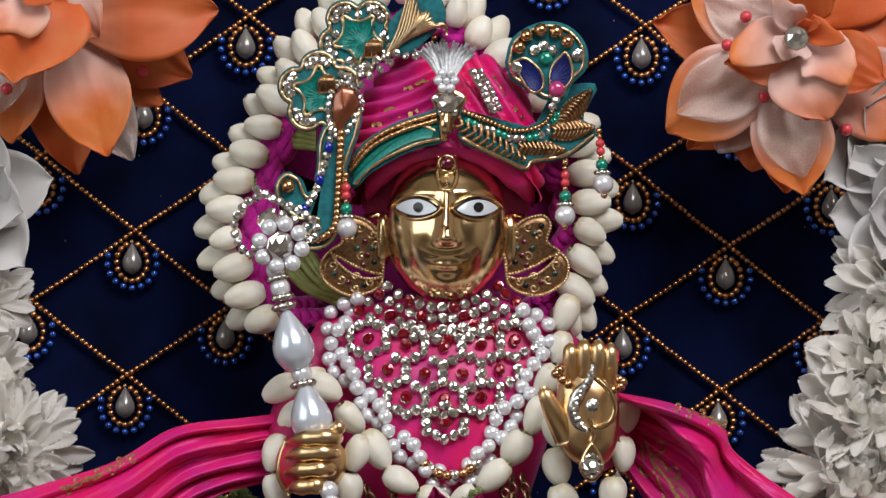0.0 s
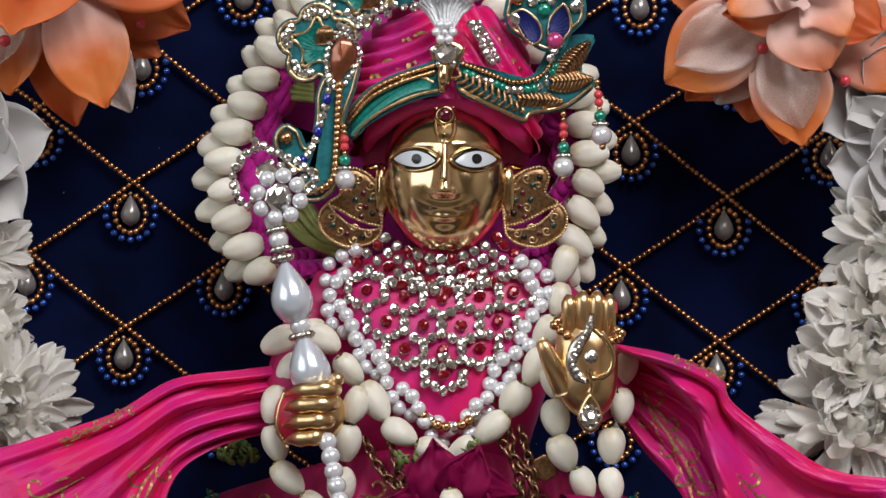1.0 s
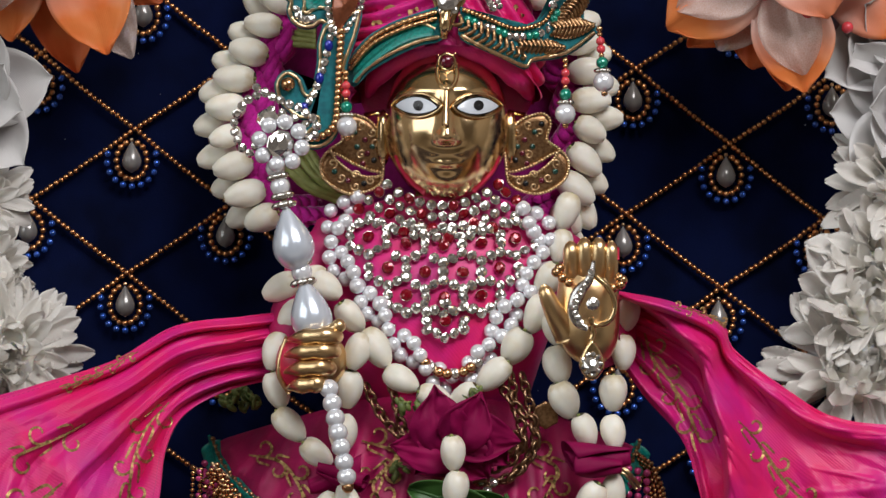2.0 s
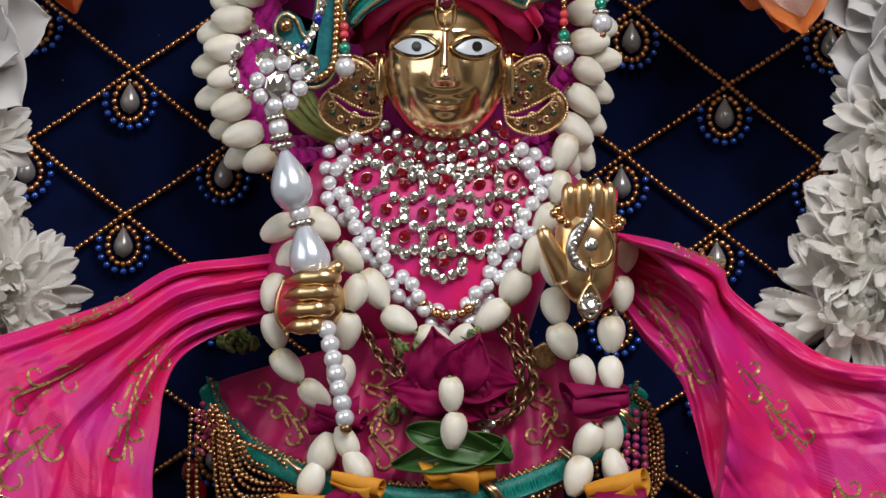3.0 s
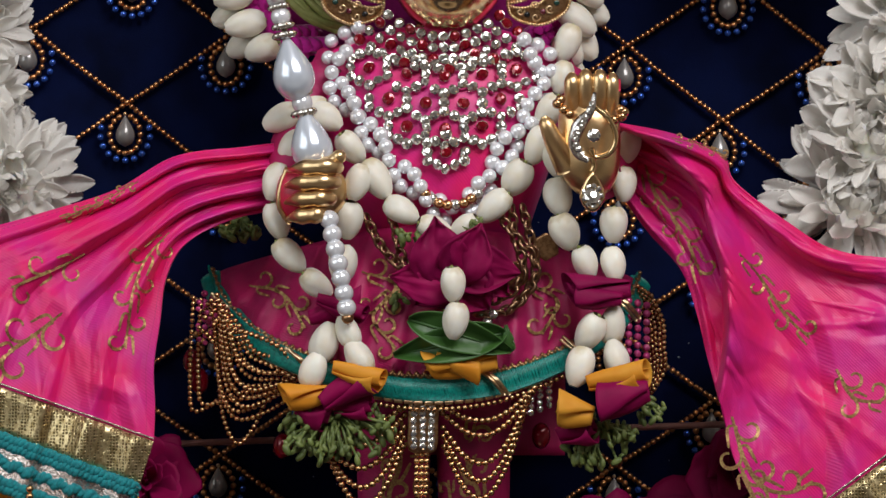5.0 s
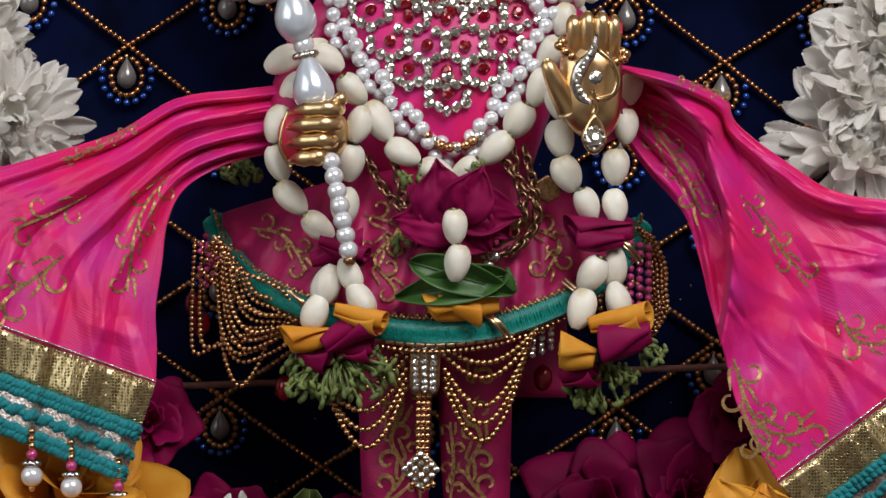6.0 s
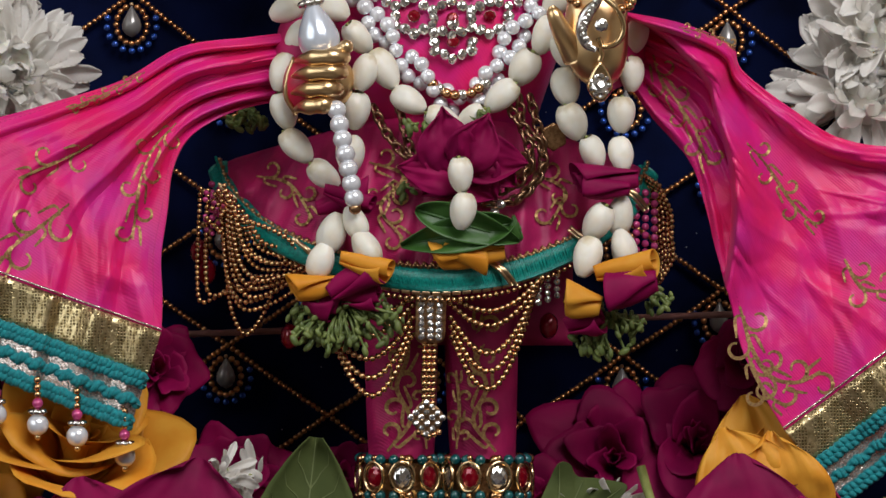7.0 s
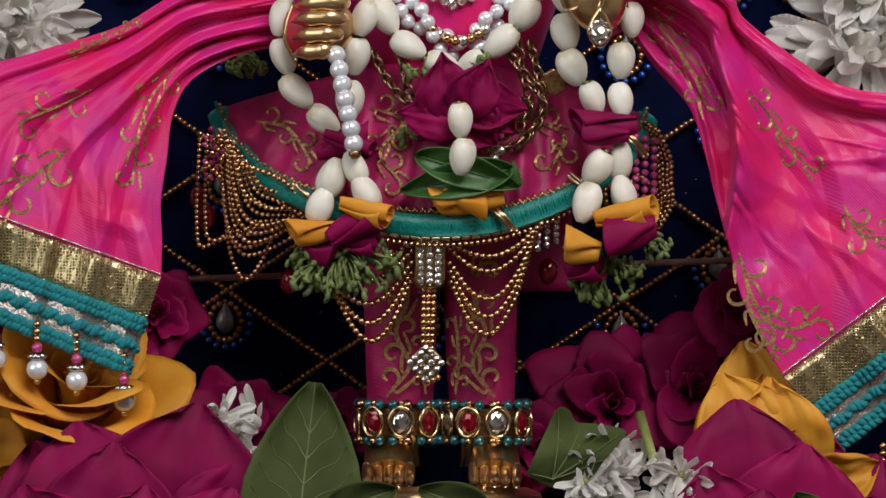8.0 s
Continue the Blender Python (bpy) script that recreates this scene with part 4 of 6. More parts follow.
def cloth_flowers():
    cloth_flower((40, 0, 0), [
        ((70, 30), (142, 308), 62, -6, -4, DEEP_ORANGE, 3), ((110, 20), (342, 132), 66, -4, 0, DEEP_ORANGE, 3), ((90, 40), (285, 190), 50, -6, -3, DEEP_ORANGE, 3),
        ((10, 40), (18, 254), 62, 0, 6, BLUSH, 4), ((60, 30), (-60, 230), 60, -6, -2, ORANGE, 3), ((120, 60), (236, 284), 52, 4, 8, TULLE, 3), ((0, 60), (-6, 200), 50, 8, 12, TULLE, 3),
        ((118, 50), (192, 276), 70, 8, 14, BLUSH, 6), ((120, 30), (386, 12), 84, 12, 20, ORANGE, 6), ((20, -20), (-190, 30), 90, 4, 12, ORANGE, 4), ((60, -30), (250, -150), 80, 6, 14, BLUSH, 4),
        ((60, -40), (28, 146), 108, 20, 34, DEEP_ORANGE, 8), ((90, -30), (180, 62), 52, 22, 28, BLUSH, 5)],
        (44, -42, 22), 0.95, 20, ((137, 62, 22), (262, 92, 12), (252, 127, 10), (83, 115, 24), (12, 158, 20)))
    fl, base = cloth_flower((1410, 70, 0), [
        ((1390, 85), (1156, 44), 58, -4, 0, DEEP_ORANGE, 3), ((1400, 60), (1216, -40), 78, 4, 10, BLUSH, 5), ((1375, 140), (1322, 302), 66, -4, 0, DEEP_ORANGE, 3), ((1370, 120), (1214, 262), 50, -6, -3, DEEP_ORANGE, 3),
        ((1400, 170), (1396, 342), 52, -4, -2, DEEP_ORANGE, 3), ((1350, 140), (1272, 272), 52, 2, 6, TULLE, 3), ((1365, 100), (1176, 228), 76, 8, 12, BLUSH, 6), ((1370, 140), (1424, 344), 68, 10, 14, BLUSH, 6),
        ((1365, 104), (1200, 205), 58, 11, 15.5, TULLE, 6), ((1372, 144), (1420, 315), 52, 13, 17.5, TULLE, 6), ((1400, 60), (1245, -10), 56, 7, 13.5, TULLE, 5),
        ((1440, 120), (1640, 215), 78, 6, 8, BLUSH, 5), ((1450, 60), (1650, 60), 80, 4, 8, ORANGE, 5), ((1430, 40), (1580, -110), 80, 6, 10, DEEP_ORANGE, 5), ((1440, 150), (1520, 300), 56, -4, -2, TULLE, 3),
        ((1430, 90), (1284, 118), 46, 18, 26, ORANGE, 5), ((1405, 85), (1470, 212), 72, 18, 30, BLUSH, 7), ((1440, 80), (1560, 150), 56, 14, 24, DEEP_ORANGE, 5)],
        (1412, 62, 20), 0.85, 75, ((1287, 80, 20), (1352, 172, 18), (1428, 203, 22), (1498, 230, 16), (1320, 30, 20)))
    piece("crystal", CRYSTAL, fl, aim(at(1409, 68, 44), (0, -1, 0.1)) @ Matrix.Scale(units(22), 4), "round clear stone")


for place, way, spin in ((at(-75, 355, 0), (0.25, -1, 0.0), 10), (at(1625, 385, 0), (-0.25, -1, 0.0), 25), (at(1600, 240, -5), (-0.2, -1, 0.1), 5)):
    bloom("cloth_flower", "white satin flower with sheer petals", "artificial flower", place, way,
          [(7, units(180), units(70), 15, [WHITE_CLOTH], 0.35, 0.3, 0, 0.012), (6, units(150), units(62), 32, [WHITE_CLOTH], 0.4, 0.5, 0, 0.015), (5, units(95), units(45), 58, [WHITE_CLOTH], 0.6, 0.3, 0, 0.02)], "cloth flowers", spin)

def mum_petal(l, w, arc, cup, seed):
    """A long spoon-shaped petal along x that bends by arc degrees on its way, grooved and rolled at its sides."""
    rows, x, z = [], 0.0, 0.0
    for i in range(15):
        s = i / 14
        e = radians(arc * (s - 0.25) + 14 * math.sin(5 * s + seed))
        x, z = x + l / 14 * math.cos(e), z + l / 14 * math.sin(e)
        h = w * (0.30 + 0.78 * math.sin(math.pi * min(1.0, 0.08 + 0.60 * s)) ** 1.5) * min(1.0, (1.03 - s) * 5.5) ** 0.5
        rows.append([(x - 0.03 * l * abs(t) ** 2 * s - 0.03 * l * math.exp(-(t / 0.2) ** 2) * s ** 6, h * t + 0.05 * l * math.sin(2.5 * s + seed) * s, z + cup * h * abs(t) ** 1.7 - 0.10 * h * math.cos(5 * t) * s) for t in np.linspace(-1, 1, 9)])
    return Shape().sheet(rows, 0.00022)


MUM_RINGS = ((15, 1.36, -36, 2, 0.3), (15, 1.34, -22, 12, 0.3), (14, 1.24, -4, 24, 0.35), (13, 1.14, 20, 36, 0.4), (12, 1.02, 44, 46, 0.5), (10, 0.9, 64, 58, 0.6), (7, 0.76, 80, 70, 0.7))
MUM_PETALS = [[mum_petal(1.0, 0.125, arc + more, cup, k + 2.3 * j).mesh("petal", MUM) for j, more in enumerate((-24, 0, 22, 48))] for k, (n, reach, arc, rise, cup) in enumerate(MUM_RINGS)]


def chrysanthemum(u, v, d, r, way):
    top = thing("chrysanthemum", "shaggy white chrysanthemum head in a garland", "flower", "chrysanthemum garland", at(u, v, d))
    base = aim(at(u, v, d), way, random.uniform(0, 60))
    for k, (n, reach, arc, rise, cup) in enumerate(MUM_RINGS):
        for i in range(n):
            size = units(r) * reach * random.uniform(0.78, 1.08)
            piece("petal", random.choice(MUM_PETALS[k]), top, base @ pose(0, 0, 0, 0, 0, 360 * (i + 0.5 * (k % 2)) / n + random.uniform(-14, 14)) @ pose(0.0006, 0, 0.0004 * k, random.uniform(-30, 30), -rise + random.uniform(-13, 13), 0) @ Matrix.Scale(size, 4))
    # oversized white core, added to bounce light into the dark gaps between petals
    part("flower_core", Shape().ball(base @ Vector((0, 0, units(r) * 0.12)), units(r) * 0.55, 0, 3, (1, 0.75, 1)), MUM, top)


for u, v, r, way, d in ((-48, 545, 80, (0.3, -1, 0.1), 2), (-45, 655, 88, (0.35, -1, 0), 6), (12, 800, 112, (0.25, -1, -0.05), 8), (-10, 905, 105, (0.2, -1, -0.4), 2),
                        (1600, 520, 108, (-0.15, -1, 0.7), 4), (1590, 640, 118, (-0.15, -1, 0.65), 10), (1552, 740, 125, (-0.1, -1, 0.6), 16), (1515, 845, 122, (0, -1, 0.45), 18)):
    chrysanthemum(u, v, d, r, way)


def bowl_petal(r, wide, e0, e1, lip, seed):
    """A broad petal, part of a bowl round z: it leaves the base at e0 degrees and ends at e1, its rim rolled and wavy."""
    rows = []
    for i in range(16):
        s = i / 15
        row = []
        for k in range(17):
            t = -1 + k / 8
            reach = s * (1.0 - 0.34 * abs(t) ** 1.5 + 0.05 * math.sin(3 * t + seed) + 0.16 * math.exp(-((t - 0.3 * math.sin(seed)) / 0.24) ** 2))
            x, z, m = 0.0, 0.0, 14
            for j in range(m):
                f = reach * (j + 0.5) / m
                e = radians(e0 + (e1 - e0) * f - lip * max(0, f - 0.62) * 3.4 * (0.35 + 1.1 * abs(t - 0.3 * math.sin(seed))))
                x, z = x + r * reach / m * math.cos(e), z + r * reach / m * math.sin(e)
            a = wide * t * (0.45 + 0.55 * math.sin(min(1.0, s * 1.5) * math.pi / 2))
            wob = r * s * s * (0.06 * math.sin(3.4 * t + 2.3 * seed) + 0.025 * math.sin(8 * t + seed))
            wob += r * s * 0.11 * (noise.noise((1.6 * t + seed, 1.8 * s, seed)) + 0.8 * abs(noise.noise((2.6 * t + 1.3 * seed, 1.2 * s, 3))))
            row.append(((x + wob + 0.06 * r) * math.cos(a), (x + wob + 0.06 * r) * math.sin(a), z + wob))
        rows.append(row)
    return Shape().sheet(rows, 0.0002)


cloth_flowers()


def rose(label, place, way, r, mat, spin, group, closed=0):
    top = thing("rose", label, "flower", group, place)
    base = aim(place, way, spin)
    for k, (n, size, wide, e0, e1, lip) in enumerate(((4, 1.0, 0.95, 28, 2, 38), (4, 0.92, 0.95, 48, 22, 34), (3, 0.84, 1.1, 64, 44, 30), (3, 0.7, 1.15, 76, 66, 24), (2, 0.6, 1.5, 84, 82, 14), (2, 0.5, 1.5, 88, 96, 0))):
        for i in range(n):
            m = bowl_petal(units(r) * size * random.uniform(0.92, 1.06), wide * (1 + 0.012 * closed), e0 + 0.4 * closed + random.uniform(-6, 6), e1 + closed * max(0.2, 1 - 0.3 * k) + random.uniform(-8, 8), lip + 0.5 * closed, k + i * 1.7 + spin).mesh("petal", mat)
            piece("petal", m, top, base @ pose(0, 0, 0.0002 * k, random.uniform(-11, 11), random.uniform(-11, 11), 360 * (i + 0.37 * k) / n + random.uniform(-12, 12)))
    return top


for u, v, d, r, mat, way, spin, words in (
        (110, 1545, 18, 215, YELLOW, (0.15, -0.6, 0.9), 0, "golden yellow rose, wide open"), (-80, 1590, 14, 150, YELLOW, (0.3, -1, 0.5), 30, "golden yellow rose, wide open"),
        (1075, 1495, -24, 140, ROSE, (0, -1, 0.3), 70, "dark purple rose, half open"), (1215, 1475, -24, 140, ROSE, (0.2, -1, 0.5), 10, "dark purple rose, half open"),
        (410, 1530, -5, 100, ROSE, (0, -1, 0.4), 35, "dark purple rose, half open"), (255, 1340, -8, 95, ROSE, (0, -1, 0.3), 5, "dark purple rose, half open"),
        (-10, 1370, 0, 110, ROSE, (0, -1, 0.3), 80, "dark purple rose, half open"), (1310, 1320, -10, 90, ROSE, (0, -1, 0.3), 15, "dark purple rose, half open"), (590, 1530, -15, 80, ROSE, (0, -1, 0.4), 45, "dark purple rose, half open"), (945, 1570, -5, 85, ROSE, (0, -1, 0.4), 45, "dark purple rose, half open")):
    rose(words, at(u, v, d), way, r, mat, spin, "roses at the feet", 52 if r > 180 else 0)

def side_rose(words, place, mat, petals, rough):
    """A rose seen from its side: broad upright petals one before the other, their rims rolled outward."""
    top = thing("rose", words, "flower", "roses at the feet", at(*place))
    for k, (base, tip, half, d0, d1) in enumerate(petals):
        cloth_petal(top, base, tip, half, d0, d1, mat, 9.0, 7.0, 0.55, 2.3 * k + place[0], rough=rough, roll=1.0)
    part("flower_core", Shape().ball(at(place[0], place[1], place[2] - 2), units(110), 0, 3, (1, 0.7, 1)), mat, top)


side_rose("dark purple rose with tall cupped petals", (215, 1830, 62), ROSE, [
    ((140, 1850), (40, 1560), 110, 52, 46), ((200, 1850), (128, 1520), 135, 58, 56), ((270, 1850), (338, 1488), 150, 60, 62), ((310, 1850), (430, 1585), 95, 62, 66),
    ((170, 1870), (196, 1560), 120, 72, 76), ((120, 1880), (20, 1640), 120, 74, 80), ((290, 1880), (400, 1640), 110, 78, 86), ((210, 1890), (250, 1640), 130, 84, 94)], 2.0)
side_rose("dark purple rose with tall cupped petals", (1345, 1830, 64), ROSE, [
    ((1330, 1850), (1440, 1520), 120, 54, 50), ((1320, 1850), (1296, 1476), 130, 60, 60), ((1380, 1850), (1552, 1580), 110, 62, 66), ((1290, 1850), (1172, 1640), 100, 64, 66),
    ((1370, 1870), (1420, 1556), 130, 74, 78), ((1300, 1880), (1240, 1600), 120, 78, 84), ((1420, 1880), (1540, 1650), 110, 80, 88), ((1340, 1890), (1350, 1640), 130, 86, 96)], 2.0)
side_rose("golden yellow rose with creased petals", (1385, 1620, 40), YELLOW, [
    ((1370, 1640), (1306, 1372), 96, 26, 30), ((1390, 1650), (1380, 1400), 90, 26, 30), ((1370, 1650), (1232, 1500), 86, 34, 42), ((1360, 1660), (1270, 1430), 92, 38, 46),
    ((1390, 1660), (1350, 1440), 88, 42, 50), ((1400, 1640), (1548, 1584), 50, 60, 66)], 3.2)

# ---- bud garlands ----
def bud_shape(l=35.0, w=25.0):
    """A closed jasmine bud along x, blunt at its base and drawn to a soft twisted tip."""
    rows = []
    for i in range(15):
        t = i / 14
        r = w * (math.sin(math.pi * min(1, 0.06 + 0.915 * t ** 0.92)) ** 0.46) * (1.05 - 0.14 * t)
        rows.append([((2 * t - 1) * l, r * math.cos(a) * (0.89 + 0.12 * abs(math.cos(1.5 * a + 1.3 * t)) ** (0.4 + 0.8 * (1 - t))), r * math.sin(a) * (0.89 + 0.12 * abs(math.cos(1.5 * a + 1.3 * t)) ** (0.4 + 0.8 * (1 - t)))) for a in np.linspace(0, 2 * np.pi, 36, endpoint=False)])
    s = Shape().grid(np.array(rows) * UNIT, around=True)
    s.ball((-l * UNIT * 0.98, 0, 0), 4 * UNIT, 1, 1)
    return s


BUDS = [bud_shape(l, w).mesh("bud", BUD, STEM) for l, w in ((34, 25), (36, 25), (32, 26), (31, 23))]


def set_bud(parent, u, v, d, angle, size=1.0):
    m = Matrix.Translation(at(u, v, d)) @ pose(0, 0, 0, 0, angle, 0) @ pose(0, 0, 0, random.uniform(0, 360), 0, random.uniform(-14, 14)) @ Matrix.Scale(size, 4)
    piece("bud", random.choice(BUDS), parent, m)


def bud_row(parent, path, step, size=1.0, flip=1):
    n = max(2, round(length_of([p[:2] for p in path]) / step) + 1)
    q = spread(path, n)
    for i, (u, v, d) in enumerate(q):
        a, b = q[max(0, i - 1)], q[min(n - 1, i + 1)]
        ang = math.degrees(math.atan2((b[1] - a[1]) * flip, (b[0] - a[0]) * flip))
        set_bud(parent, u + random.uniform(-3, 3), v + random.uniform(-3, 3), d, ang + random.uniform(-14, 14), size * random.uniform(0.93, 1.05))


halo = thing("bud_garland", "garland of cream jasmine buds on magenta wool, framing the head", "garland", "jasmine garlands", at(735, 560, -8))
RING = [(455, 575, 0), (420, 525, 0), (398, 470, 0), (386, 420, 0), (390, 355, -2), (412, 300, -4), (450, 230, -6), (480, 165, -8), (515, 100, -10), (560, 40, -12), (640, -20, -14), (740, -35, -14), (820, 15, -12), (880, 75, -10), (955, 150, -8), (1020, 220, -6),
        (1050, 300, -4), (1058, 380, 0), (1050, 450, 0), (1035, 500, 0), (1020, 555, 2), (1002, 600, 4)]
for k, (u, v, d) in enumerate(spread(RING, 58)):
    ang = math.degrees(math.atan2(v - 330, u - 735))
    out = 8 if k % 2 else -12
    set_bud(halo, u + out * math.cos(radians(ang)), v + out * math.sin(radians(ang)), d + (4 if k % 2 == 0 else -4), ang + random.uniform(-14, 14) + (12 if v > 400 else 0), random.uniform(0.92, 1.06))
CORD = [(560, 560, -4), (490, 530, -4), (455, 450, -4), (462, 360, -6), (490, 265, -8), (525, 190, -10), (580, 110, -14), (680, 50, -16), (790, 45, -16), (880, 120, -16), (960, 230, -14), (1000, 330, -12), (1010, 420, -8), (985, 500, -6), (950, 550, -4)]
for k in range(3):
    q = spread(CORD, 120)
    pts = [at(u + 17 * math.cos(i * 0.42 + k * 2.1), v + 13 * math.sin(i * 0.42 + k * 2.1), d + 3 * math.sin(i * 0.42 + k * 2.1)) for i, (u, v, d) in enumerate(q)]
    fine = spread(pts, 420)
    s = Shape()
    for y in range(4):
        s.tube([Vector(p) + Vector((math.cos(j * 0.33 + y * 1.571), math.sin(j * 0.33 + y * 1.571), 0.6 * math.sin(j * 0.33 + y * 1.571 + 1))) * 10.5 * UNIT for j, p in enumerate(fine)], 11 * UNIT, 0, 7)
    part("wool_strand", s, WOOL, halo, "twisted magenta wool")
part("wool_pad", Shape().plate([(520, 560), (470, 470), (480, 340), (540, 200), (700, 90), (880, 130), (990, 300), (1000, 460), (940, 560), (780, 600)], -20, 4), material("dark_wool", (0.36, 0.006, 0.19), 0.9, grain=400, bump=0.5), halo)
for k in range(9):
    u0, v0 = 505 + 6 * k, 480 - 4 * k + random.uniform(-8, 8)
    part("stem", Shape().tube([at(*q) for q in spread([(u0, v0, 3 - k * 0.5), (u0 + 35, v0 + 28 + 3 * k, 5), (u0 + 85, v0 + 50 + 2 * k, 2)], 8)], 7 * UNIT, 0, 8), STEM, halo)
for k in range(6):
    part("stem", Shape().tube([at(*q) for q in spread([(512 + 5 * k, 258 - 9 * k, -4), (560, 262 - 8 * k, -3)], 6)], 6 * UNIT, 0, 8), STEM, halo)

garland = thing("bud_garland", "garland of cream jasmine buds hung round the neck and arms", "garland", "jasmine garlands", at(790, 900, 45))
for path, flip in (([(500, 690, 32), (550, 672, 34)], -1), ([(575, 690, 36), (605, 728, 40), (650, 770, 44), (685, 820, 46), (725, 860, 48), (772, 886, 50)], 1),
                   ([(1000, 555, 20), (996, 600, 24), (985, 640, 28), (958, 700, 34), (938, 760, 40), (903, 810, 44), (860, 852, 48), (822, 884, 50)], 1),
                   ([(515, 740, 38), (484, 812, 44), (490, 880, 44), (512, 935, 44), (558, 982, 46)], 1), ([(632, 800, 48), (612, 880, 46), (603, 945, 46)], 1),
                   ([(617, 1063, 60), (634, 1108, 62)], -1), ([(573, 1083, 58), (557, 1136, 60)], -1),
                   ([(982, 765, 42), (984, 828, 44), (1000, 893, 46), (1036, 942, 48)], 1), ([(1112, 735, 36), (1102, 815, 42), (1086, 883, 46), (1082, 945, 48)], 1),
                   ([(1044, 1066, 52), (1024, 1130, 56)], 1), ([(1086, 1050, 48), (1088, 1108, 52)], -1), ([(803, 982, 71), (806, 1048, 71)], 1)):
    bud_row(garland, path, 64, 1.0, flip)

# ---- pearl strands ----
PEARL_MESH = Shape().ball((0, 0, 0), 1, 0, 3).mesh("pearl", PEARL)
ring = Shape().grid([[(r * (1 + 0.13 * w * math.cos(10 * a)) * math.cos(a), r * (1 + 0.13 * w * math.cos(10 * a)) * math.sin(a), z) for a in np.linspace(0, 2 * np.pi, 40, endpoint=False)] for r, z, w in ((0.3, -0.32, 0), (0.74, -0.32, 0), (0.86, -0.24, 1), (1.0, 0, 1), (0.86, 0.24, 1), (0.74, 0.32, 0), (0.3, 0.32, 0))], 0, around=True)
RONDELLE = ring.mesh("rondelle", SILVER_SET)


def bodice_d(u, v):
    q = [float(np.interp(v, BOD[:, 1], BOD[:, k])) for k in range(5)]
    return q[4] + q[3] * math.sqrt(max(0.0, 1 - ((u - q[0]) / q[2]) ** 2))


BOD = spread(bodice, 120)
pearls = thing("pearl_necklace", "twisted double strand of white pearls with crystal rondelles", "necklace", place=at(790, 850, 40))
for path in ([(632, 530), (592, 572), (592, 630), (628, 680), (668, 735), (712, 790), (760, 838), (792, 858)], [(925, 550), (962, 590), (955, 650), (920, 705), (888, 755), (860, 805), (828, 848)]):
    n = round(length_of(path) / 22)
    q = spread(path, n)
    for i in range(n):
        a, b = q[max(0, i - 1)], q[min(n - 1, i + 1)]
        w = np.array([-(b - a)[1], (b - a)[0]]) / np.linalg.norm(b - a)
        for k in (0, 1):
            sw = math.sin(i * 0.8 + k * math.pi)
            u, v = q[i] + w * 15 * sw + np.array([random.uniform(-2, 2), random.uniform(-2, 2)])
            d = bodice_d(u, v) + 4 + 2 * math.cos(i * 0.8 + k * math.pi)
            if i % 8 == 4 and k == 0:
                way = Vector((b[0] - a[0], 0, a[1] - b[1]))
                piece("rondelle", RONDELLE, pearls, aim(at(u, v, d), way, size=13 * UNIT), "crystal rondelle")
            else:
                piece("pearl", PEARL_MESH, pearls, Matrix.Translation(at(u, v, d)) @ Matrix.Scale(random.uniform(12.6, 14.2) * UNIT, 4))

hang = thing("pearl_string", "string of white pearls hanging from the closed hand", "beads", place=at(617, 1040, 60))
for u, v, d in spread([(582, 868, 62), (590, 905, 64), (600, 955, 66), (607, 990, 66), (613, 1024, 66)], 7):
    piece("pearl", PEARL_MESH, hang, Matrix.Translation(at(u, v, d)) @ Matrix.Scale(16.5 * UNIT, 4))
part("end_cap", Shape().ball(at(615, 1042, 66), 11 * UNIT, 0, 2), FILIGREE, hang)

# ---- crystal bib necklace ----
bib = thing("crystal_necklace", "crystal and red stone bib necklace in a net of silver settings", "necklace", place=at(788, 755, 40))


def stone(parent, u, v, d, r, mesh=None, name="crystal"):
    k = Vector((random.uniform(-.6, .6), -1, random.uniform(-.5, .6)))
    piece(name, mesh or CRYSTAL, parent, aim(at(u, v, d), k, random.uniform(0, 60), r * UNIT))


for j, (half, v0, sag) in enumerate(((98, 507, 38), (112, 520, 44), (130, 534, 50), (148, 550, 52))):
    n = round(half * 2.3 / 22)
    for i in range(n + 1):
        t = -1 + 2 * i / n
        u, v = 783 + half * t, v0 + sag * (1 - t * t)
        red = (i + 2 * j) % 4 == 2
        stone(bib, u, v, bodice_d(u, max(v, 560)) + 2.5, 11 if red else 10, RED_GEM if red else None, "red_stone" if red else "crystal")
seen = []
for row_v, xs in ((602, (652, 718, 785, 852, 912)), (650, (686, 752, 819, 884)), (694, (719, 786, 852)), (735, (788,))):
    for x in xs:
        v0 = row_v + 16 * (1 - ((x - 786) / 140) ** 2) - 4
        stone(bib, x, v0, bodice_d(x, v0) + 2.2, 11.5, RED_GEM, "red_stone")
        corners = [(x + 38 * math.sin(k * math.pi / 3), v0 - 31 * math.cos(k * math.pi / 3)) for k in range(7)]
        for u, v in corners[:6] + [((p[0] + q[0]) / 2, (p[1] + q[1]) / 2) for p, q in zip(corners, corners[1:])]:
            if all((u - p) ** 2 + (v - q) ** 2 > 120 for p, q in seen):
                seen.append((u, v))
                stone(bib, u, v, bodice_d(u, v) + 2.4, random.uniform(9.8, 11.2))
clasp = thing("gold_collar", "gold collar with round stones below the pearls", "necklace", place=at(800, 860, 42))
for k, (u, v) in enumerate(spread([(752, 822), (775, 838), (797, 842), (820, 838), (845, 822)], 8)):
    piece("setting", CRYSTAL if k % 3 == 1 else Shape().ball((0, 0, 0), 1, 0, 2).mesh("setting", GOLD_BEAD), clasp, aim(at(u, v, 42), FRONT, size=10 * UNIT))

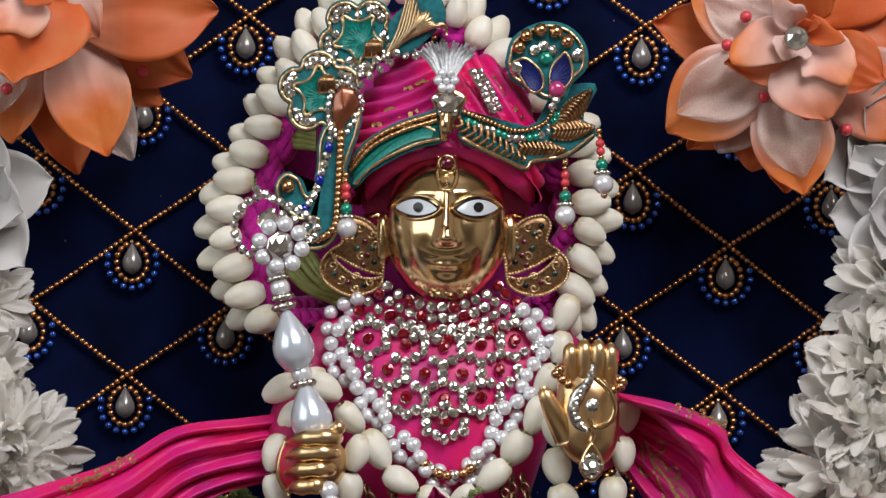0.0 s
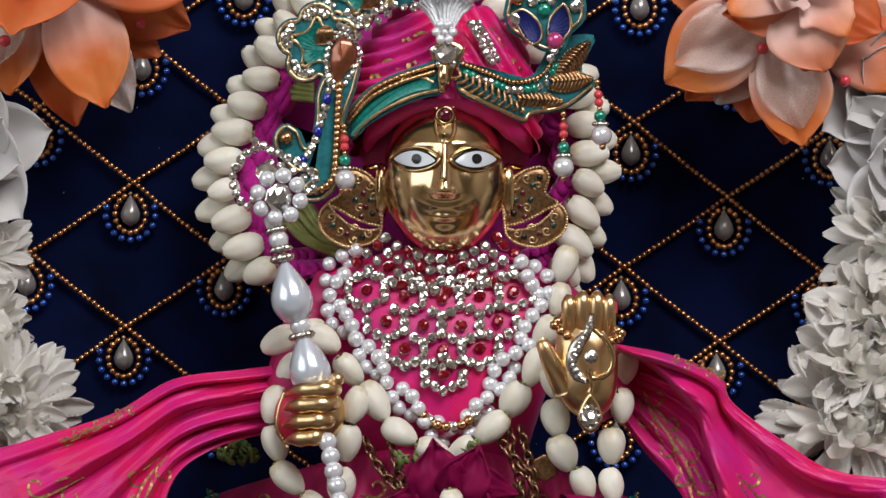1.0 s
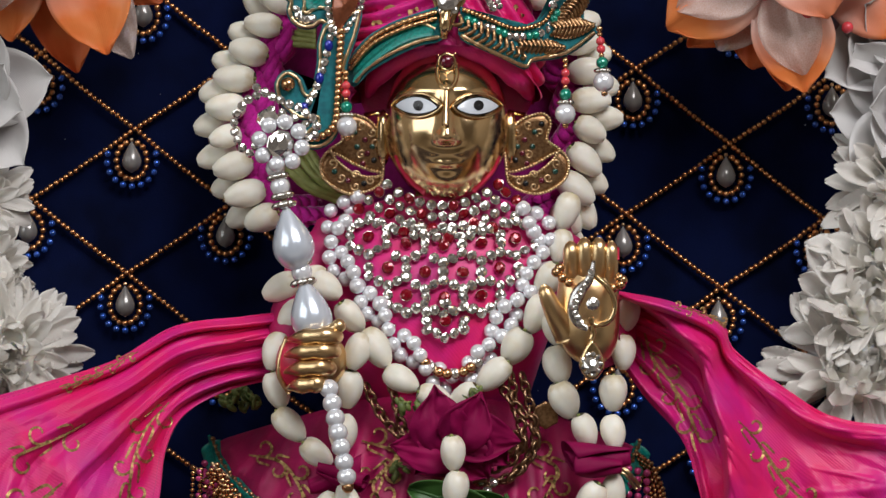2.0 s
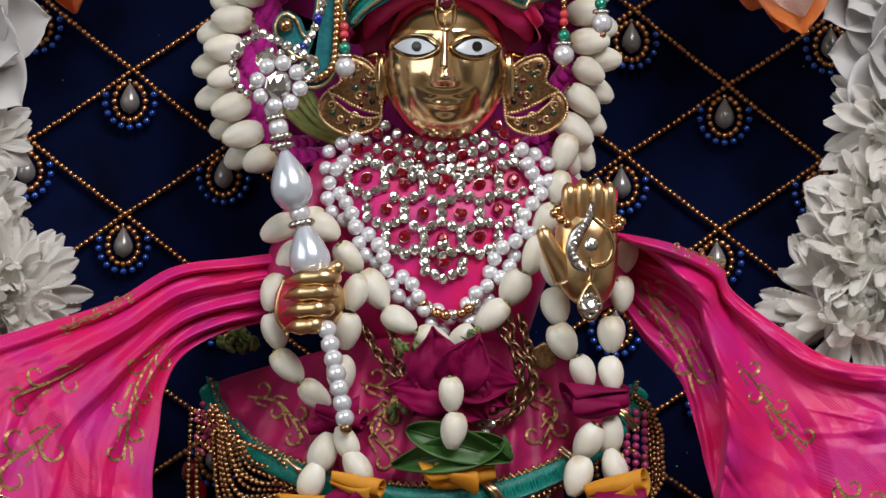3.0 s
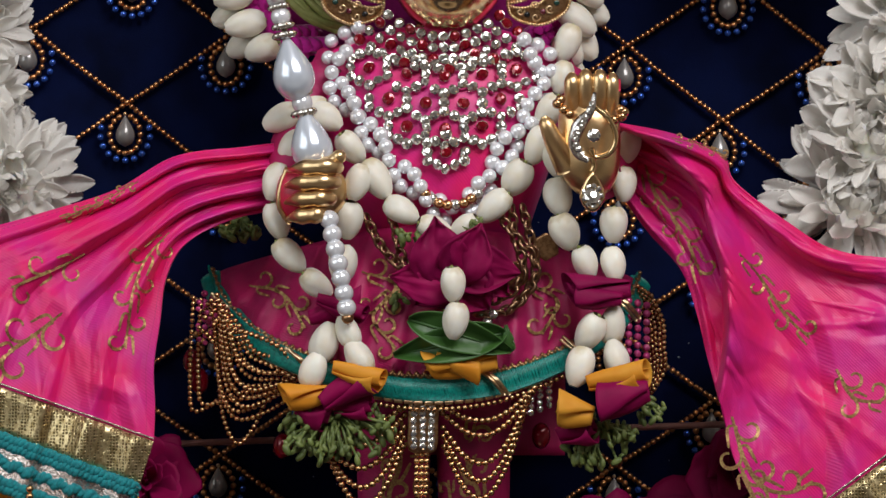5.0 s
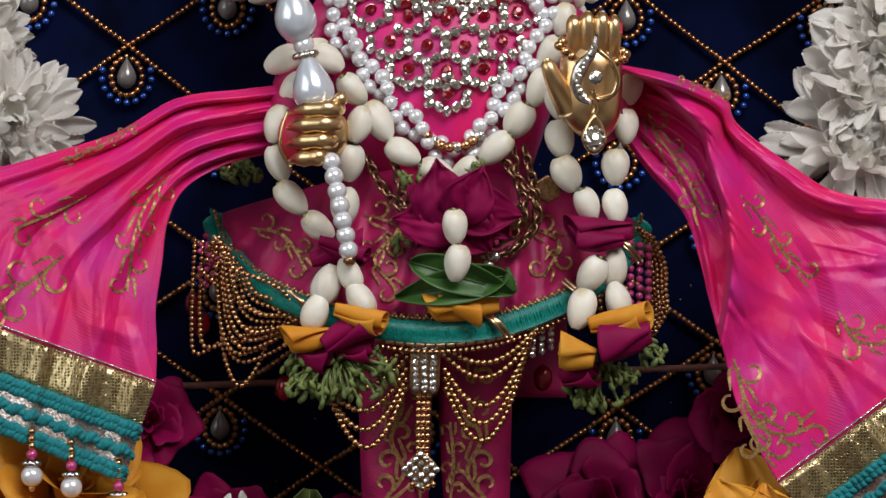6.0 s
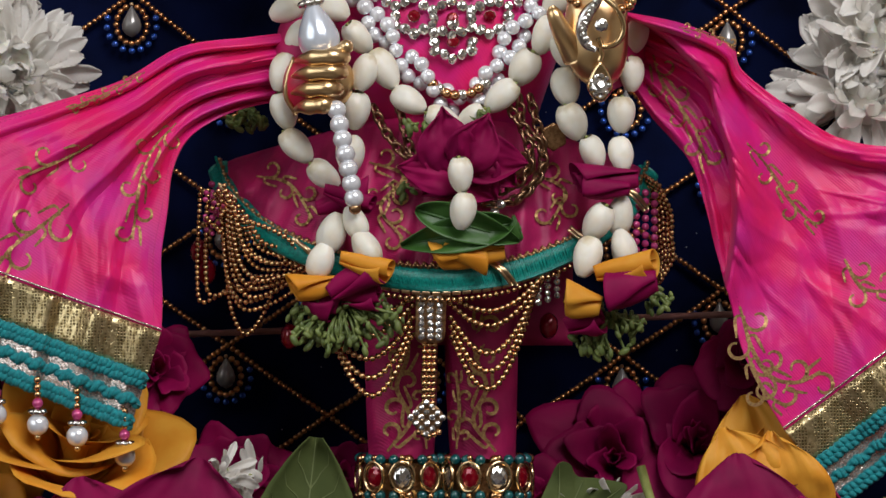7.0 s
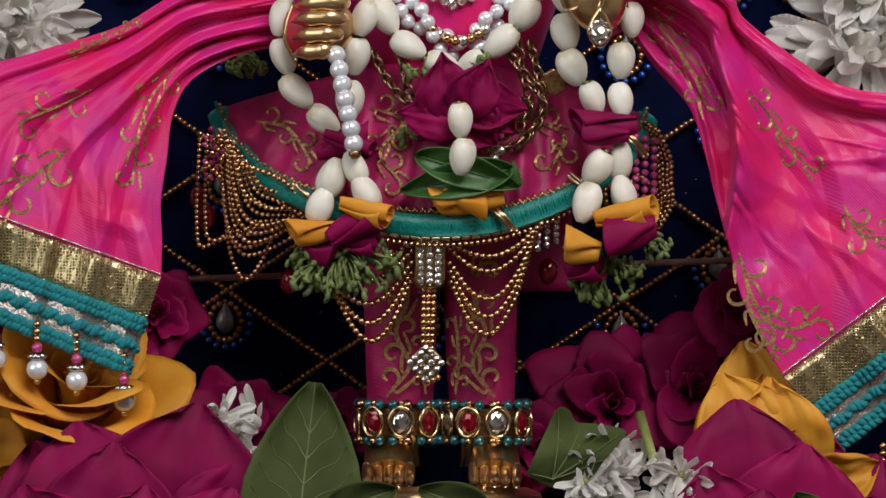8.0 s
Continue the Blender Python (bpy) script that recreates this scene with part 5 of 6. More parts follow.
# ---- turban ornaments ----
def jewel_plate(name, parent, outline, d, mat, thick=1.4, wire=0.0, gap=24, stones=0.0, inset=6.0, label=""):
    """A felt piece with a wire laid along its rim and stones set inside that."""
    deep = d if callable(d) else (lambda u, v: d)
    ob = part(name, Shape().plate(outline, d, thick), mat, parent, label)
    c = spread(list(outline) + [outline[0]], 201)[:-1]
    mid = c.mean(0)

    def pulled(x):
        t = np.roll(c, -3, 0) - np.roll(c, 3, 0)
        nrm = np.stack([-t[:, 1], t[:, 0]], 1) / (np.linalg.norm(t, axis=1)[:, None] + 1e-9)
        sgn = np.sign(np.sum((c[:, 0] * np.roll(c[:, 1], -1) - np.roll(c[:, 0], -1) * c[:, 1])))
        return c + nrm * x * sgn
    if wire:
        for k, x in enumerate((inset, inset + 2 * stones + 7) if stones else (inset,)):
            p = [at(u, v, deep(u, v) + thick + 0.5) for u, v in pulled(x)]
            part("bullion_wire", Shape().tube(p, [wire * UNIT * (1.0 if i % 8 else 0.72) for i in range(200)], 0, 6, closed=True), WIRE, ob, "gold bullion wire")
    if stones:
        q = pulled(inset + stones + 3)
        n = round(length_of([tuple(p) for p in q[::4]]) / gap)
        for k in range(n):
            u, v = q[int(k * 199 / n)]
            stone(ob, u, v, deep(u, v) + thick + 0.6, stones)
    return ob


def floss(parent, outline, focus, d, mat, label, n=70):
    """Silk threads laid side by side from a point to a rim."""
    q = spread(list(outline) + [outline[0]], n + 1)[:-1]
    s = Shape().plate(outline, d, 0.5)
    for k, (u, v) in enumerate(q):
        mid = (focus[0] + 0.5 * (u - focus[0]), focus[1] + 0.5 * (v - focus[1]))
        s.tube([at(*focus, d + 0.7), at(*mid, d + 1.0 + 0.15 * (k % 3)), at(focus[0] + 0.95 * (u - focus[0]), focus[1] + 0.95 * (v - focus[1]), d + 0.7)], [1.2 * UNIT, 2.2 * UNIT, 2.4 * UNIT], 0, 5)
    return tagged(part("floss_patch", s, mat, parent, label), kind="stuff")


plume = thing("turban_ornament", "teal embroidered peacock ornament with crystals and gold wire", "ornament", "turban jewels", at(600, 440, 30))
def scallop(c, r, n, deep, turn, tall=1.0):
    """A clover outline of n rounded lobes."""
    return [(c[0] + r * (1 - deep + 2 * deep * abs(math.cos(n * a / 2)) ** 0.8) * math.cos(a + turn), c[1] + tall * r * (1 - deep + 2 * deep * abs(math.cos(n * a / 2)) ** 0.8) * math.sin(a + turn)) for a in np.linspace(0, 2 * np.pi, 10 * n, endpoint=False)]


lobe_a = jewel_plate("felt_lobe", plume, scallop((634, 66), 66, 5, 0.13, 0.3), 26, TEAL, wire=3.8, stones=8.5, gap=15)
lobe_b = jewel_plate("felt_lobe", plume, scallop((566, 164), 68, 5, 0.13, 0.9), 28, TEAL, wire=3.8, stones=8.5, gap=15)
for lobe, c, turn, d in ((lobe_a, (634, 66), 0.3, 27.4), (lobe_b, (566, 164), 0.9, 29.4)):
    floss(lobe, scallop(c, 33, 5, 0.2, turn), (c[0] + 8, c[1] + 10), d, TEAL_SILK, "bright teal silk floss")
tail = jewel_plate("felt_tail", plume, [(572, 225), (600, 210), (640, 195), (634, 240), (614, 300), (606, 380), (596, 422), (568, 444), (534, 440), (540, 412), (560, 392), (528, 392), (496, 364), (486, 328), (506, 304), (532, 316), (546, 345), (560, 300), (562, 255)], 30, TEAL, wire=3.2)
spray = jewel_plate("felt_spray", plume, [(692, 96), (688, 45), (715, 12), (768, -14), (790, 30), (765, 62), (722, 98)], 30, TEAL, wire=0)
s = Shape()
for k in np.linspace(0, 8.6, 17):
    s.tube([at(*q) for q in spread([(684 + 4 * k, 100 - 4 * k, 33), (705 + 9 * k, 55 - 2 * k + 6 * math.sin(k), 34), (722 + 8 * k, -14 + 9 * k + 7 * math.cos(2 * k), 33)], 12)], [4.5 * UNIT * (1 - 0.5 * i / 11) for i in range(12)], 0, 7)
tagged(part("gold_feather", s, WIRE, spray, "gold wire feather"), kind="stuff")
for path, r, gap in (([(640, 130), (668, 105), (700, 95), (730, 100), (752, 92)], 8, 15), ([(640, 150), (665, 128), (690, 112)], 8, 15)):
    for u, v in spread(path, round(length_of(path) / gap)):
        stone(spray, u, v, 33.5, r)
leaf_stone = part("leaf_stone", Shape().plate([(604, 152), (628, 160), (634, 190), (612, 222), (600, 238), (588, 205), (590, 172)], 31, 1.5, bulge=1.5), material("copper_enamel", (0.30, 0.09, 0.04), 0.2, 0.6, grain=600, coat=0.8), plume, "copper enamel leaf")
for u, v in spread([(604, 146), (632, 156), (640, 190), (618, 226), (600, 244), (582, 208), (584, 168), (604, 146)], 22)[:-1]:
    stone(leaf_stone, u, v, 32, 6)
for c in ((660, 88), (578, 150)):
    s = Shape()
    for k in range(8):
        s.tube([at(*q) for q in spread([(c[0] - 14 + 4 * k, c[1] + 14, 31), (c[0] - 12 + 3.6 * k, c[1] - 8, 33.5), (c[0] - 5 + 2 * k, c[1] - 18 + abs(k - 3.5), 31)], 8)], 2.6 * UNIT, 0, 6)
    tagged(part("gold_coil", s, FILIGREE, plume, "coiled gold purl"), kind="stuff")
for k, (u, v) in enumerate(spread([(588, 232), (582, 262), (572, 300), (558, 340), (538, 372)], 11)):
    if k % 4 == 2:
        part("blue_stone", Shape().ball(at(u, v, 32.5), 10 * UNIT, 0, 2, (0.8, 0.6, 1.1)), SAPPHIRE, tail)
    else:
        stone(tail, u, v, 32.2, 8)
for k, (u, v) in enumerate(spread([(604, 236), (601, 290), (598, 350), (592, 400), (568, 422), (540, 424)], 22)):
    part("gold_bead", Shape().ball(at(u, v, 33), 7.5 * UNIT, 0, 2), GOLD_BEAD, tail)
part("gold_boss", Shape().ball(at(510, 330, 33), 13 * UNIT, 0, 2), GOLD_BEAD, tail, "round gold boss")

def brow(u, v):
    """Depth of the turban's front under its bands."""
    return max(22.0, 42.5 - 16 * ((u - 790) / 160) ** 2)


crest = thing("turban_ornament", "teal and gold embroidered band ending in a blue floral crest", "ornament", "turban jewels", at(930, 300, 40))
head = jewel_plate("felt_crest", crest, [(893, 112), (905, 70), (938, 46), (975, 38), (1012, 50), (1038, 82), (1038, 122), (1012, 150), (1000, 175), (965, 178), (935, 160), (905, 142)], 30, TEAL, wire=3, inset=8)
for outline in ([(910, 110), (930, 104), (955, 125), (962, 152), (945, 164), (926, 145)], [(1000, 92), (1010, 110), (1012, 140), (990, 162), (975, 150), (978, 118)]):
    petal_part = floss(head, outline, (outline[4][0], outline[4][1] - 6), 31.6, NAVY_SILK, "navy silk floss petal", 50)
    part("bullion_wire", Shape().tube([at(u, v, 32.4) for u, v in spread(outline + [outline[0]], 40)[:-1]], 3 * UNIT, 0, 6, closed=True), WIRE, petal_part)
for u, v in ((919, 84), (932, 64), (957, 54), (984, 57), (1004, 74)):
    part("gold_boss", Shape().ball(at(u, v, 33), 12.5 * UNIT, 0, 2), GOLD_BEAD, head, "round gold boss")
for u, v, r in ((946, 90, 10), (962, 82, 10), (978, 90, 10), (912, 122, 13), (1022, 98, 12), (984, 176, 8), (978, 190, 8)):
    stone(head, u, v, 32.5, r)
part("green_stone", Shape().ball(at(966, 104, 32.5), 12 * UNIT, 0, 2, (1, 0.6, 1)), EMERALD, head)
part("pink_stone", Shape().ball(at(985, 158, 33), 15 * UNIT, 0, 2, (1, 0.7, 1)), PINK_GLASS, head, "carved pink stone flower")
BAND = [(815, 192), (862, 206), (920, 226), (962, 206), (972, 172), (1005, 152), (1056, 150), (1040, 190), (1032, 212), (1058, 236), (1003, 280), (940, 292), (932, 306), (890, 286), (850, 268), (812, 246)]
band = jewel_plate("felt_band", crest, BAND, brow, TEAL)
for path, r, n in (([(822, 203), (862, 218), (912, 236), (958, 226), (982, 196)], 5.5, 26), ):
    s = Shape()
    for u, v in spread(path, n):
        s.ball(at(u, v - 4, brow(u, v) + 2.3), r * UNIT)
    part("gold_chain", s, GOLD_BEAD, band, "row of gold beads")
for k, (u, v) in enumerate(spread([(828, 216), (866, 230), (912, 246), (960, 238), (986, 205)], 17)):
    if k % 5 in (0, 1):
        part("green_stone", Shape().ball(at(u, v, brow(u, v) + 2.3), 8 * UNIT, 0, 2, (1, 0.7, 1)), EMERALD, band)
    else:
        stone(band, u, v, brow(u, v) + 2.1, 7.5)
for base_u, base_v, tip_u, tip_v, half in ((818, 222, 930, 284, 17), (925, 262, 1000, 266, 15), (985, 232, 1052, 226, 18), (1000, 212, 1046, 160, 17)):
    s = Shape()
    n = 11
    for k in range(n):
        t = k / (n - 1)
        cu, cv = base_u + (tip_u - base_u) * t, base_v + (tip_v - base_v) * t
        wu, wv = (tip_v - base_v), -(tip_u - base_u)
        ll = math.hypot(wu, wv)
        h = half * math.sin(math.pi * (0.15 + 0.8 * t)) ** 0.7
        for side in (-1, 1):
            s.tube([at(*q) for q in spread([(cu, cv, brow(cu, cv) + 3.2), (cu + side * wu / ll * h * 0.6 - (tip_u - base_u) / ll * 5, cv + side * wv / ll * h * 0.6 - (tip_v - base_v) / ll * 5, brow(cu, cv) + 3), (cu + side * wu / ll * h - (tip_u - base_u) / ll * 11, cv + side * wv / ll * h - (tip_v - base_v) / ll * 11, brow(cu, cv) + 2)], 6)], 3.6 * UNIT, 0, 6)
    tagged(part("gold_leaf", s, FILIGREE, band, "leaf of gold purl"), kind="stuff")
low = spread([(815, 243), (850, 262), (892, 282), (930, 298), (942, 286), (1000, 274), (1052, 238)], 60)
part("bullion_wire", Shape().tube([at(u, v, brow(u, v) + 2.2) for u, v in low], [3.6 * UNIT * (1.0 if i % 6 else 0.7) for i in range(60)], 0, 6), WIRE, band)

left_band = jewel_plate("felt_band", crest, [(775, 192), (735, 205), (690, 222), (648, 248), (618, 285), (612, 318), (628, 335), (650, 312), (700, 282), (745, 262), (782, 252), (790, 222)], brow, TEAL)
s = Shape()
for k in range(60):
    t = k / 59
    u, v = 766 - 136 * t, 226 + 12 * t + 70 * t * t
    s.tube([at(u + 6, v - 2, brow(u, v) + 2.2), at(u, v + 8, brow(u, v) + 2.6), at(u - 4, v + 18, brow(u, v) + 2.0)], 2.6 * UNIT, 0, 5)
part("floss_stitches", s, TEAL_SILK, left_band, "satin-stitched teal silk")
part("floss_band", Shape().plate([(765, 222), (720, 235), (670, 262), (628, 300), (634, 318), (668, 290), (715, 264), (765, 245)], lambda u, v: brow(u, v) + 1.3, 0.5, bulge=0.8), TEAL_SILK, left_band)
for off in (0, 11):
    s = Shape()
    for k, (u, v) in enumerate(spread([(770, 203 + off), (710, 222 + off), (660, 248 + off), (622, 290 + off)], 34)):
        s.ball(at(u, v, brow(u, v) + 2.6), (6 if k % 2 else 5) * UNIT)
    part("gold_chain", s, GOLD_BEAD, left_band, "row of gold beads")
for path in ([(778, 246), (740, 254), (690, 276), (650, 302), (630, 325)], [(770, 232), (745, 222), (715, 228)]):
    part("bullion_wire", Shape().tube([at(u, v, brow(u, v) + 2.4) for u, v in spread(path, 40)], [3.6 * UNIT * (1.0 if i % 6 else 0.7) for i in range(40)], 0, 6), WIRE, left_band)
for k, (u, v) in enumerate(spread([(836, 128), (850, 150), (862, 175), (872, 195)], 9)):
    stone(crest, u, v, 37, 8)
    stone(crest, u + 13, v - 2, 37, 6)

brooch = thing("fibre_brooch", "white fibre fan on a pearl and diamond brooch", "brooch", "turban jewels", at(790, 240, 40))
for k in range(90):
    a = radians(-31 + 62 * k / 89 + random.uniform(-1.5, 1.5))
    l = random.uniform(78, 96)
    part("fibre", Shape().tube([at(791 + 10 * math.sin(a), 150, 43 + random.uniform(-1, 1)), at(791 + 0.62 * l * math.sin(a) * 1.25, 150 - 0.6 * l * math.cos(a), 45 + random.uniform(-1, 1)), at(791 + l * math.sin(a) * 1.2, 165 - l * math.cos(a) * 0.98, 45 + random.uniform(-2, 2))], [2.4 * UNIT, 2.2 * UNIT, 1.5 * UNIT], 0, 5), FIBRE, brooch)
for k in range(7):
    a = k * 6.283 / 6
    r = 0 if k == 6 else 15
    piece("pearl", PEARL_MESH, brooch, Matrix.Translation(at(790 + r * math.cos(a), 143 + r * math.sin(a), 47)) @ Matrix.Scale((6 if k == 6 else 8) * UNIT, 4))
stone(brooch, 792, 181, 46, 20)
for u, v, r in ((772, 176, 8), (812, 176, 8), (782, 200, 8), (803, 198, 8), (793, 208, 7), (792, 160, 8)):
    stone(brooch, u, v, 45, r)
part("gold_mount", Shape().plate([(762, 172), (792, 155), (826, 172), (812, 205), (796, 238), (782, 238), (772, 205)], 40, 2.5), GOLD, brooch, "gold mount")
part("gold_claw", Shape().tube([at(*q) for q in spread([(788, 205, 44), (787, 225, 46), (785, 246, 43)], 8)], [12 * UNIT * (1 - 0.06 * i) for i in range(8)], 0, 10), GOLD, brooch)

mark = thing("forehead_ornament", "gold forehead ornament with a round red stone", "ornament", place=at(790, 335, 44))
loop = [(775, 280), (774, 312), (780, 330), (792, 338), (803, 330), (808, 312), (806, 278)]
part("gold_loop", Shape().tube([at(u, v, face_d(u, v, 8)) for u, v in spread(loop, 30)], 4 * UNIT, 0, 8), GOLD, mark)
part("red_stone", Shape().ball(at(791, 290, face_d(791, 290, 14)), 12 * UNIT, 0, 2, (1, 0.6, 1)), DARK_RUBY, mark, "round dark red stone")
part("gold_bezel", Shape().tube([at(791 + 14 * math.cos(a), 290 + 14 * math.sin(a), face_d(791, 290, 12)) for a in np.linspace(0, 6.283, 24, endpoint=False)], 3 * UNIT, 0, 6, closed=True), GOLD, mark)
part("nose_line", Shape().tube([at(u, v, face_d(u, v, 3)) for u, v in spread([(790, 338), (789, 370), (788, 405)], 14)], [(4 + 2.5 * i / 13) * UNIT for i in range(14)], 0, 8), GOLD, mark)

for side in (-1, 1):
    ear = thing("earring", "gold filigree wing earring set with red and green stones", "earring", "pair of earrings", at(787 + side * 160, 450, 16))
    X = lambda u: u if side > 0 else 1574 - u
    for outline in ([(896, 486), (895, 434), (918, 396), (958, 382), (974, 398), (968, 428), (990, 446), (972, 456), (948, 470), (918, 482)], [(896, 490), (920, 494), (950, 486), (976, 466), (991, 448), (1006, 470), (997, 500), (960, 522), (924, 519), (902, 506)]):
        pts = [(X(u), v) for u, v in outline]
        wing = part("filigree_wing", Shape().plate(pts if side > 0 else pts[::-1], 20, 1.2), FILIGREE, ear)
        s = Shape()
        for u, v in spread(pts + [pts[0]], 60)[:-1]:
            s.ball(at(u, v, 21.6), 3.4 * UNIT)
        part("beaded_edge", s, WIRE, wing)
    for k, (u, v) in enumerate(((928, 428), (946, 414), (958, 400), (924, 452), (942, 440), (912, 464), (932, 470), (915, 440), (930, 505), (958, 500), (982, 484))):
        part("small_stone", Shape().ball(at(X(u), v, 21.6), 5.5 * UNIT, 0, 2, (1, 0.6, 1)), (DARK_RUBY, DARK_GREEN, BLACK)[k % 3], ear)
    for k, (u, v) in enumerate(((915, 415), (935, 402), (955, 415), (910, 435), (935, 455), (918, 500), (945, 510), (970, 495), (985, 470), (945, 490))):
        part("filigree_curl", Shape().tube([at(X(u + 9 * (1 - j / 14) * math.cos(j * 0.6 + k)), v + 9 * (1 - j / 14) * math.sin(j * 0.6 + k), 21.6) for j in range(13)], 1.9 * UNIT, 0, 5), WIRE, ear)
    part("bail", Shape().tube([at(X(890), 400, 20), at(X(905), 380, 18), at(X(930), 385, 20)], 5 * UNIT, 0, 8), GOLD, ear)


def dangle(u, v, d, beads_of, label, sway=0.0):
    top = thing("bead_tassel", label, "tassel", "bead tassels", at(u, v, d))
    for name, dv, r, mat in beads_of:
        if name == "rondelle":
            piece(name, RONDELLE, top, aim(at(u + sway * dv, v + dv, d), (0, 0, 1), size=r * UNIT))
        elif name == "pearl":
            piece(name, PEARL_MESH, top, Matrix.Translation(at(u + sway * dv, v + dv, d)) @ Matrix.Scale(r * UNIT, 4))
        else:
            part(name, Shape().ball(at(u + sway * dv, v + dv, d), r * UNIT, 0, 2), mat, top)
    return top


CORAL_SET = [("gold_bead", 0, 6, GOLD_BEAD), ("gold_bead", 10, 5, GOLD_BEAD), ("coral_bead", 22, 8, CORAL), ("coral_bead", 36, 8, CORAL), ("gold_bead", 47, 5, GOLD_BEAD), ("teal_bead", 60, 11, EMERALD), ("rondelle", 74, 14, None), ("pearl", 94, 18, None), ("gold_bead", 114, 6, GOLD_BEAD)]
dangle(1000, 288, 34, CORAL_SET, "coral, green and pearl bead tassel on the turban", 0.0)
dangle(1060, 232, 30, CORAL_SET, "coral, green and pearl bead tassel on the turban", 0.08)
dangle(612, 310, 34, CORAL_SET, "coral, green and pearl bead tassel on the turban", 0.02)
HEM_SET = [("gold_bead", 0, 7, GOLD_BEAD), ("gold_bead", 13, 7, GOLD_BEAD), ("gold_bead", 26, 7, GOLD_BEAD), ("pink_bead", 42, 10, PINK_GLASS), ("rondelle", 57, 16, None), ("pearl", 80, 19, None), ("gold_bead", 102, 6, WIRE)]
for u, v in ((52, 1348), (122, 1368), (206, 1404), (-22, 1330)):
    dangle(u, v, 50, HEM_SET, "pink and pearl bead tassel on the shawl hem")
dangle(1556, 1560, 56, HEM_SET, "pink and pearl bead tassel on the shawl hem")

# ---- pearl staff in the closed hand ----
staff = thing("pearl_staff", "staff of pearl drops and crystal rondelles topped by a pearl flower", "staff", place=at(550, 770, 55))
AXIS = Vector((at(552, 770, 55) - at(487, 460, 50)))
WHITE_DROP = drop_mesh(1, 3.3, 20, 16).mesh("pearl_drop", BLUE_PEARL)
part("rod", Shape().tube([at(487, 460, 50), at(552, 775, 55)], 5 * UNIT, 0, 8), WIRE, staff)
for name, u, v, r in (("pearl", 488, 478, 17), ("rondelle", 492, 493, 18), ("pearl", 496, 510, 17), ("rondelle", 500, 527, 19), ("rondelle", 503, 543, 20), ("rondelle", 530, 645, 21), ("pearl", 534, 662, 18), ("rondelle", 537, 680, 21)):
    if name == "pearl":
        piece(name, PEARL_MESH, staff, Matrix.Translation(at(u, v, 52)) @ Matrix.Scale(r * UNIT, 4))
    else:
        piece(name, RONDELLE, staff, aim(at(u, v, 52), AXIS, size=r * UNIT))
for u, v, r, k in ((516, 600, 36, 1.0), (548, 727, 36, 1.0)):
    piece("pearl_drop", WHITE_DROP, staff, Matrix.Translation(at(u, v, 53)) @ pose(0, 0, 0, 0, -11, 0) @ Matrix.Scale(r * UNIT, 4), "large white teardrop pearl")
stone(staff, 497, 436, 56, 26)
for k in range(8):
    a = k * 6.283 / 8 + 0.2
    piece("pearl", PEARL_MESH, staff, Matrix.Translation(at(497 + 38 * math.cos(a), 434 + 38 * math.sin(a), 55)) @ Matrix.Scale(14 * UNIT, 4))
stone(staff, 474, 390, 53, 20)
for path in ([(470, 345), (438, 358), (415, 395), (422, 432), (442, 452), (452, 440)], [(455, 335), (480, 350), (505, 362), (535, 375), (560, 400), (552, 425), (530, 415)], [(480, 375), (515, 385), (540, 400)]):
    for u, v in spread(path, round(length_of(path) / 15)):
        stone(staff, u, v, 51, 8.5)

# ---- pendant on the raised hand ----
pendant = thing("hand_pendant", "gold and diamond scroll pendant with a pear drop", "pendant", place=at(1047, 850, 66))
part("scroll", Shape().tube([at(*q) for q in spread([(1050, 642, 66), (1044, 672, 67), (1024, 698, 67), (1014, 728, 67), (1022, 752, 67), (1040, 762, 67)], 30)], [UNIT * r for r in np.r_[np.linspace(3, 12, 15), np.linspace(12, 5, 15)]], 0, 8, 0.5), material("white_gold", (0.6, 0.58, 0.56), 0.2, 1.0, grain=500), pendant, "white gold scroll")
part("gold_hook", Shape().tube([at(*q) for q in spread([(1052, 668, 66), (1076, 690, 66), (1088, 720, 66), (1078, 748, 66), (1052, 756, 66), (1044, 740, 66)], 30)], 5 * UNIT, 0, 8), GOLD, pendant)
for u, v in spread([(1046, 662), (1036, 684), (1020, 708), (1017, 730), (1026, 750)], 12):
    stone(pendant, u, v, 68.6, 6.5)
stone(pendant, 1049, 718, 68, 12)
part("pear_drop", Shape().plate([(1047, 778), (1062, 800), (1070, 826), (1060, 846), (1047, 854), (1034, 846), (1024, 826), (1032, 800)], 66, 2.2, bulge=0.8), GOLD, pendant, "gold pear drop")
part("bail", Shape().tube([at(1046, 758, 67), at(1050, 770, 68), at(1046, 782, 67)], 5 * UNIT, 0, 8), GOLD, pendant)
stone(pendant, 1047, 824, 69.4, 15)
for k in range(9):
    a = k * 6.283 / 9
    stone(pendant, 1047 + 15 * math.cos(a), 824 + 18 * math.sin(a), 69, 5)
for u, v in ((984, 662), (995, 672), (1006, 680), (1084, 690), (1098, 684), (1096, 672), (990, 655), (1102, 676)):
    part("gold_bead", Shape().ball(at(u, v, 62), 9 * UNIT, 0, 2), GOLD_BEAD, pendant)

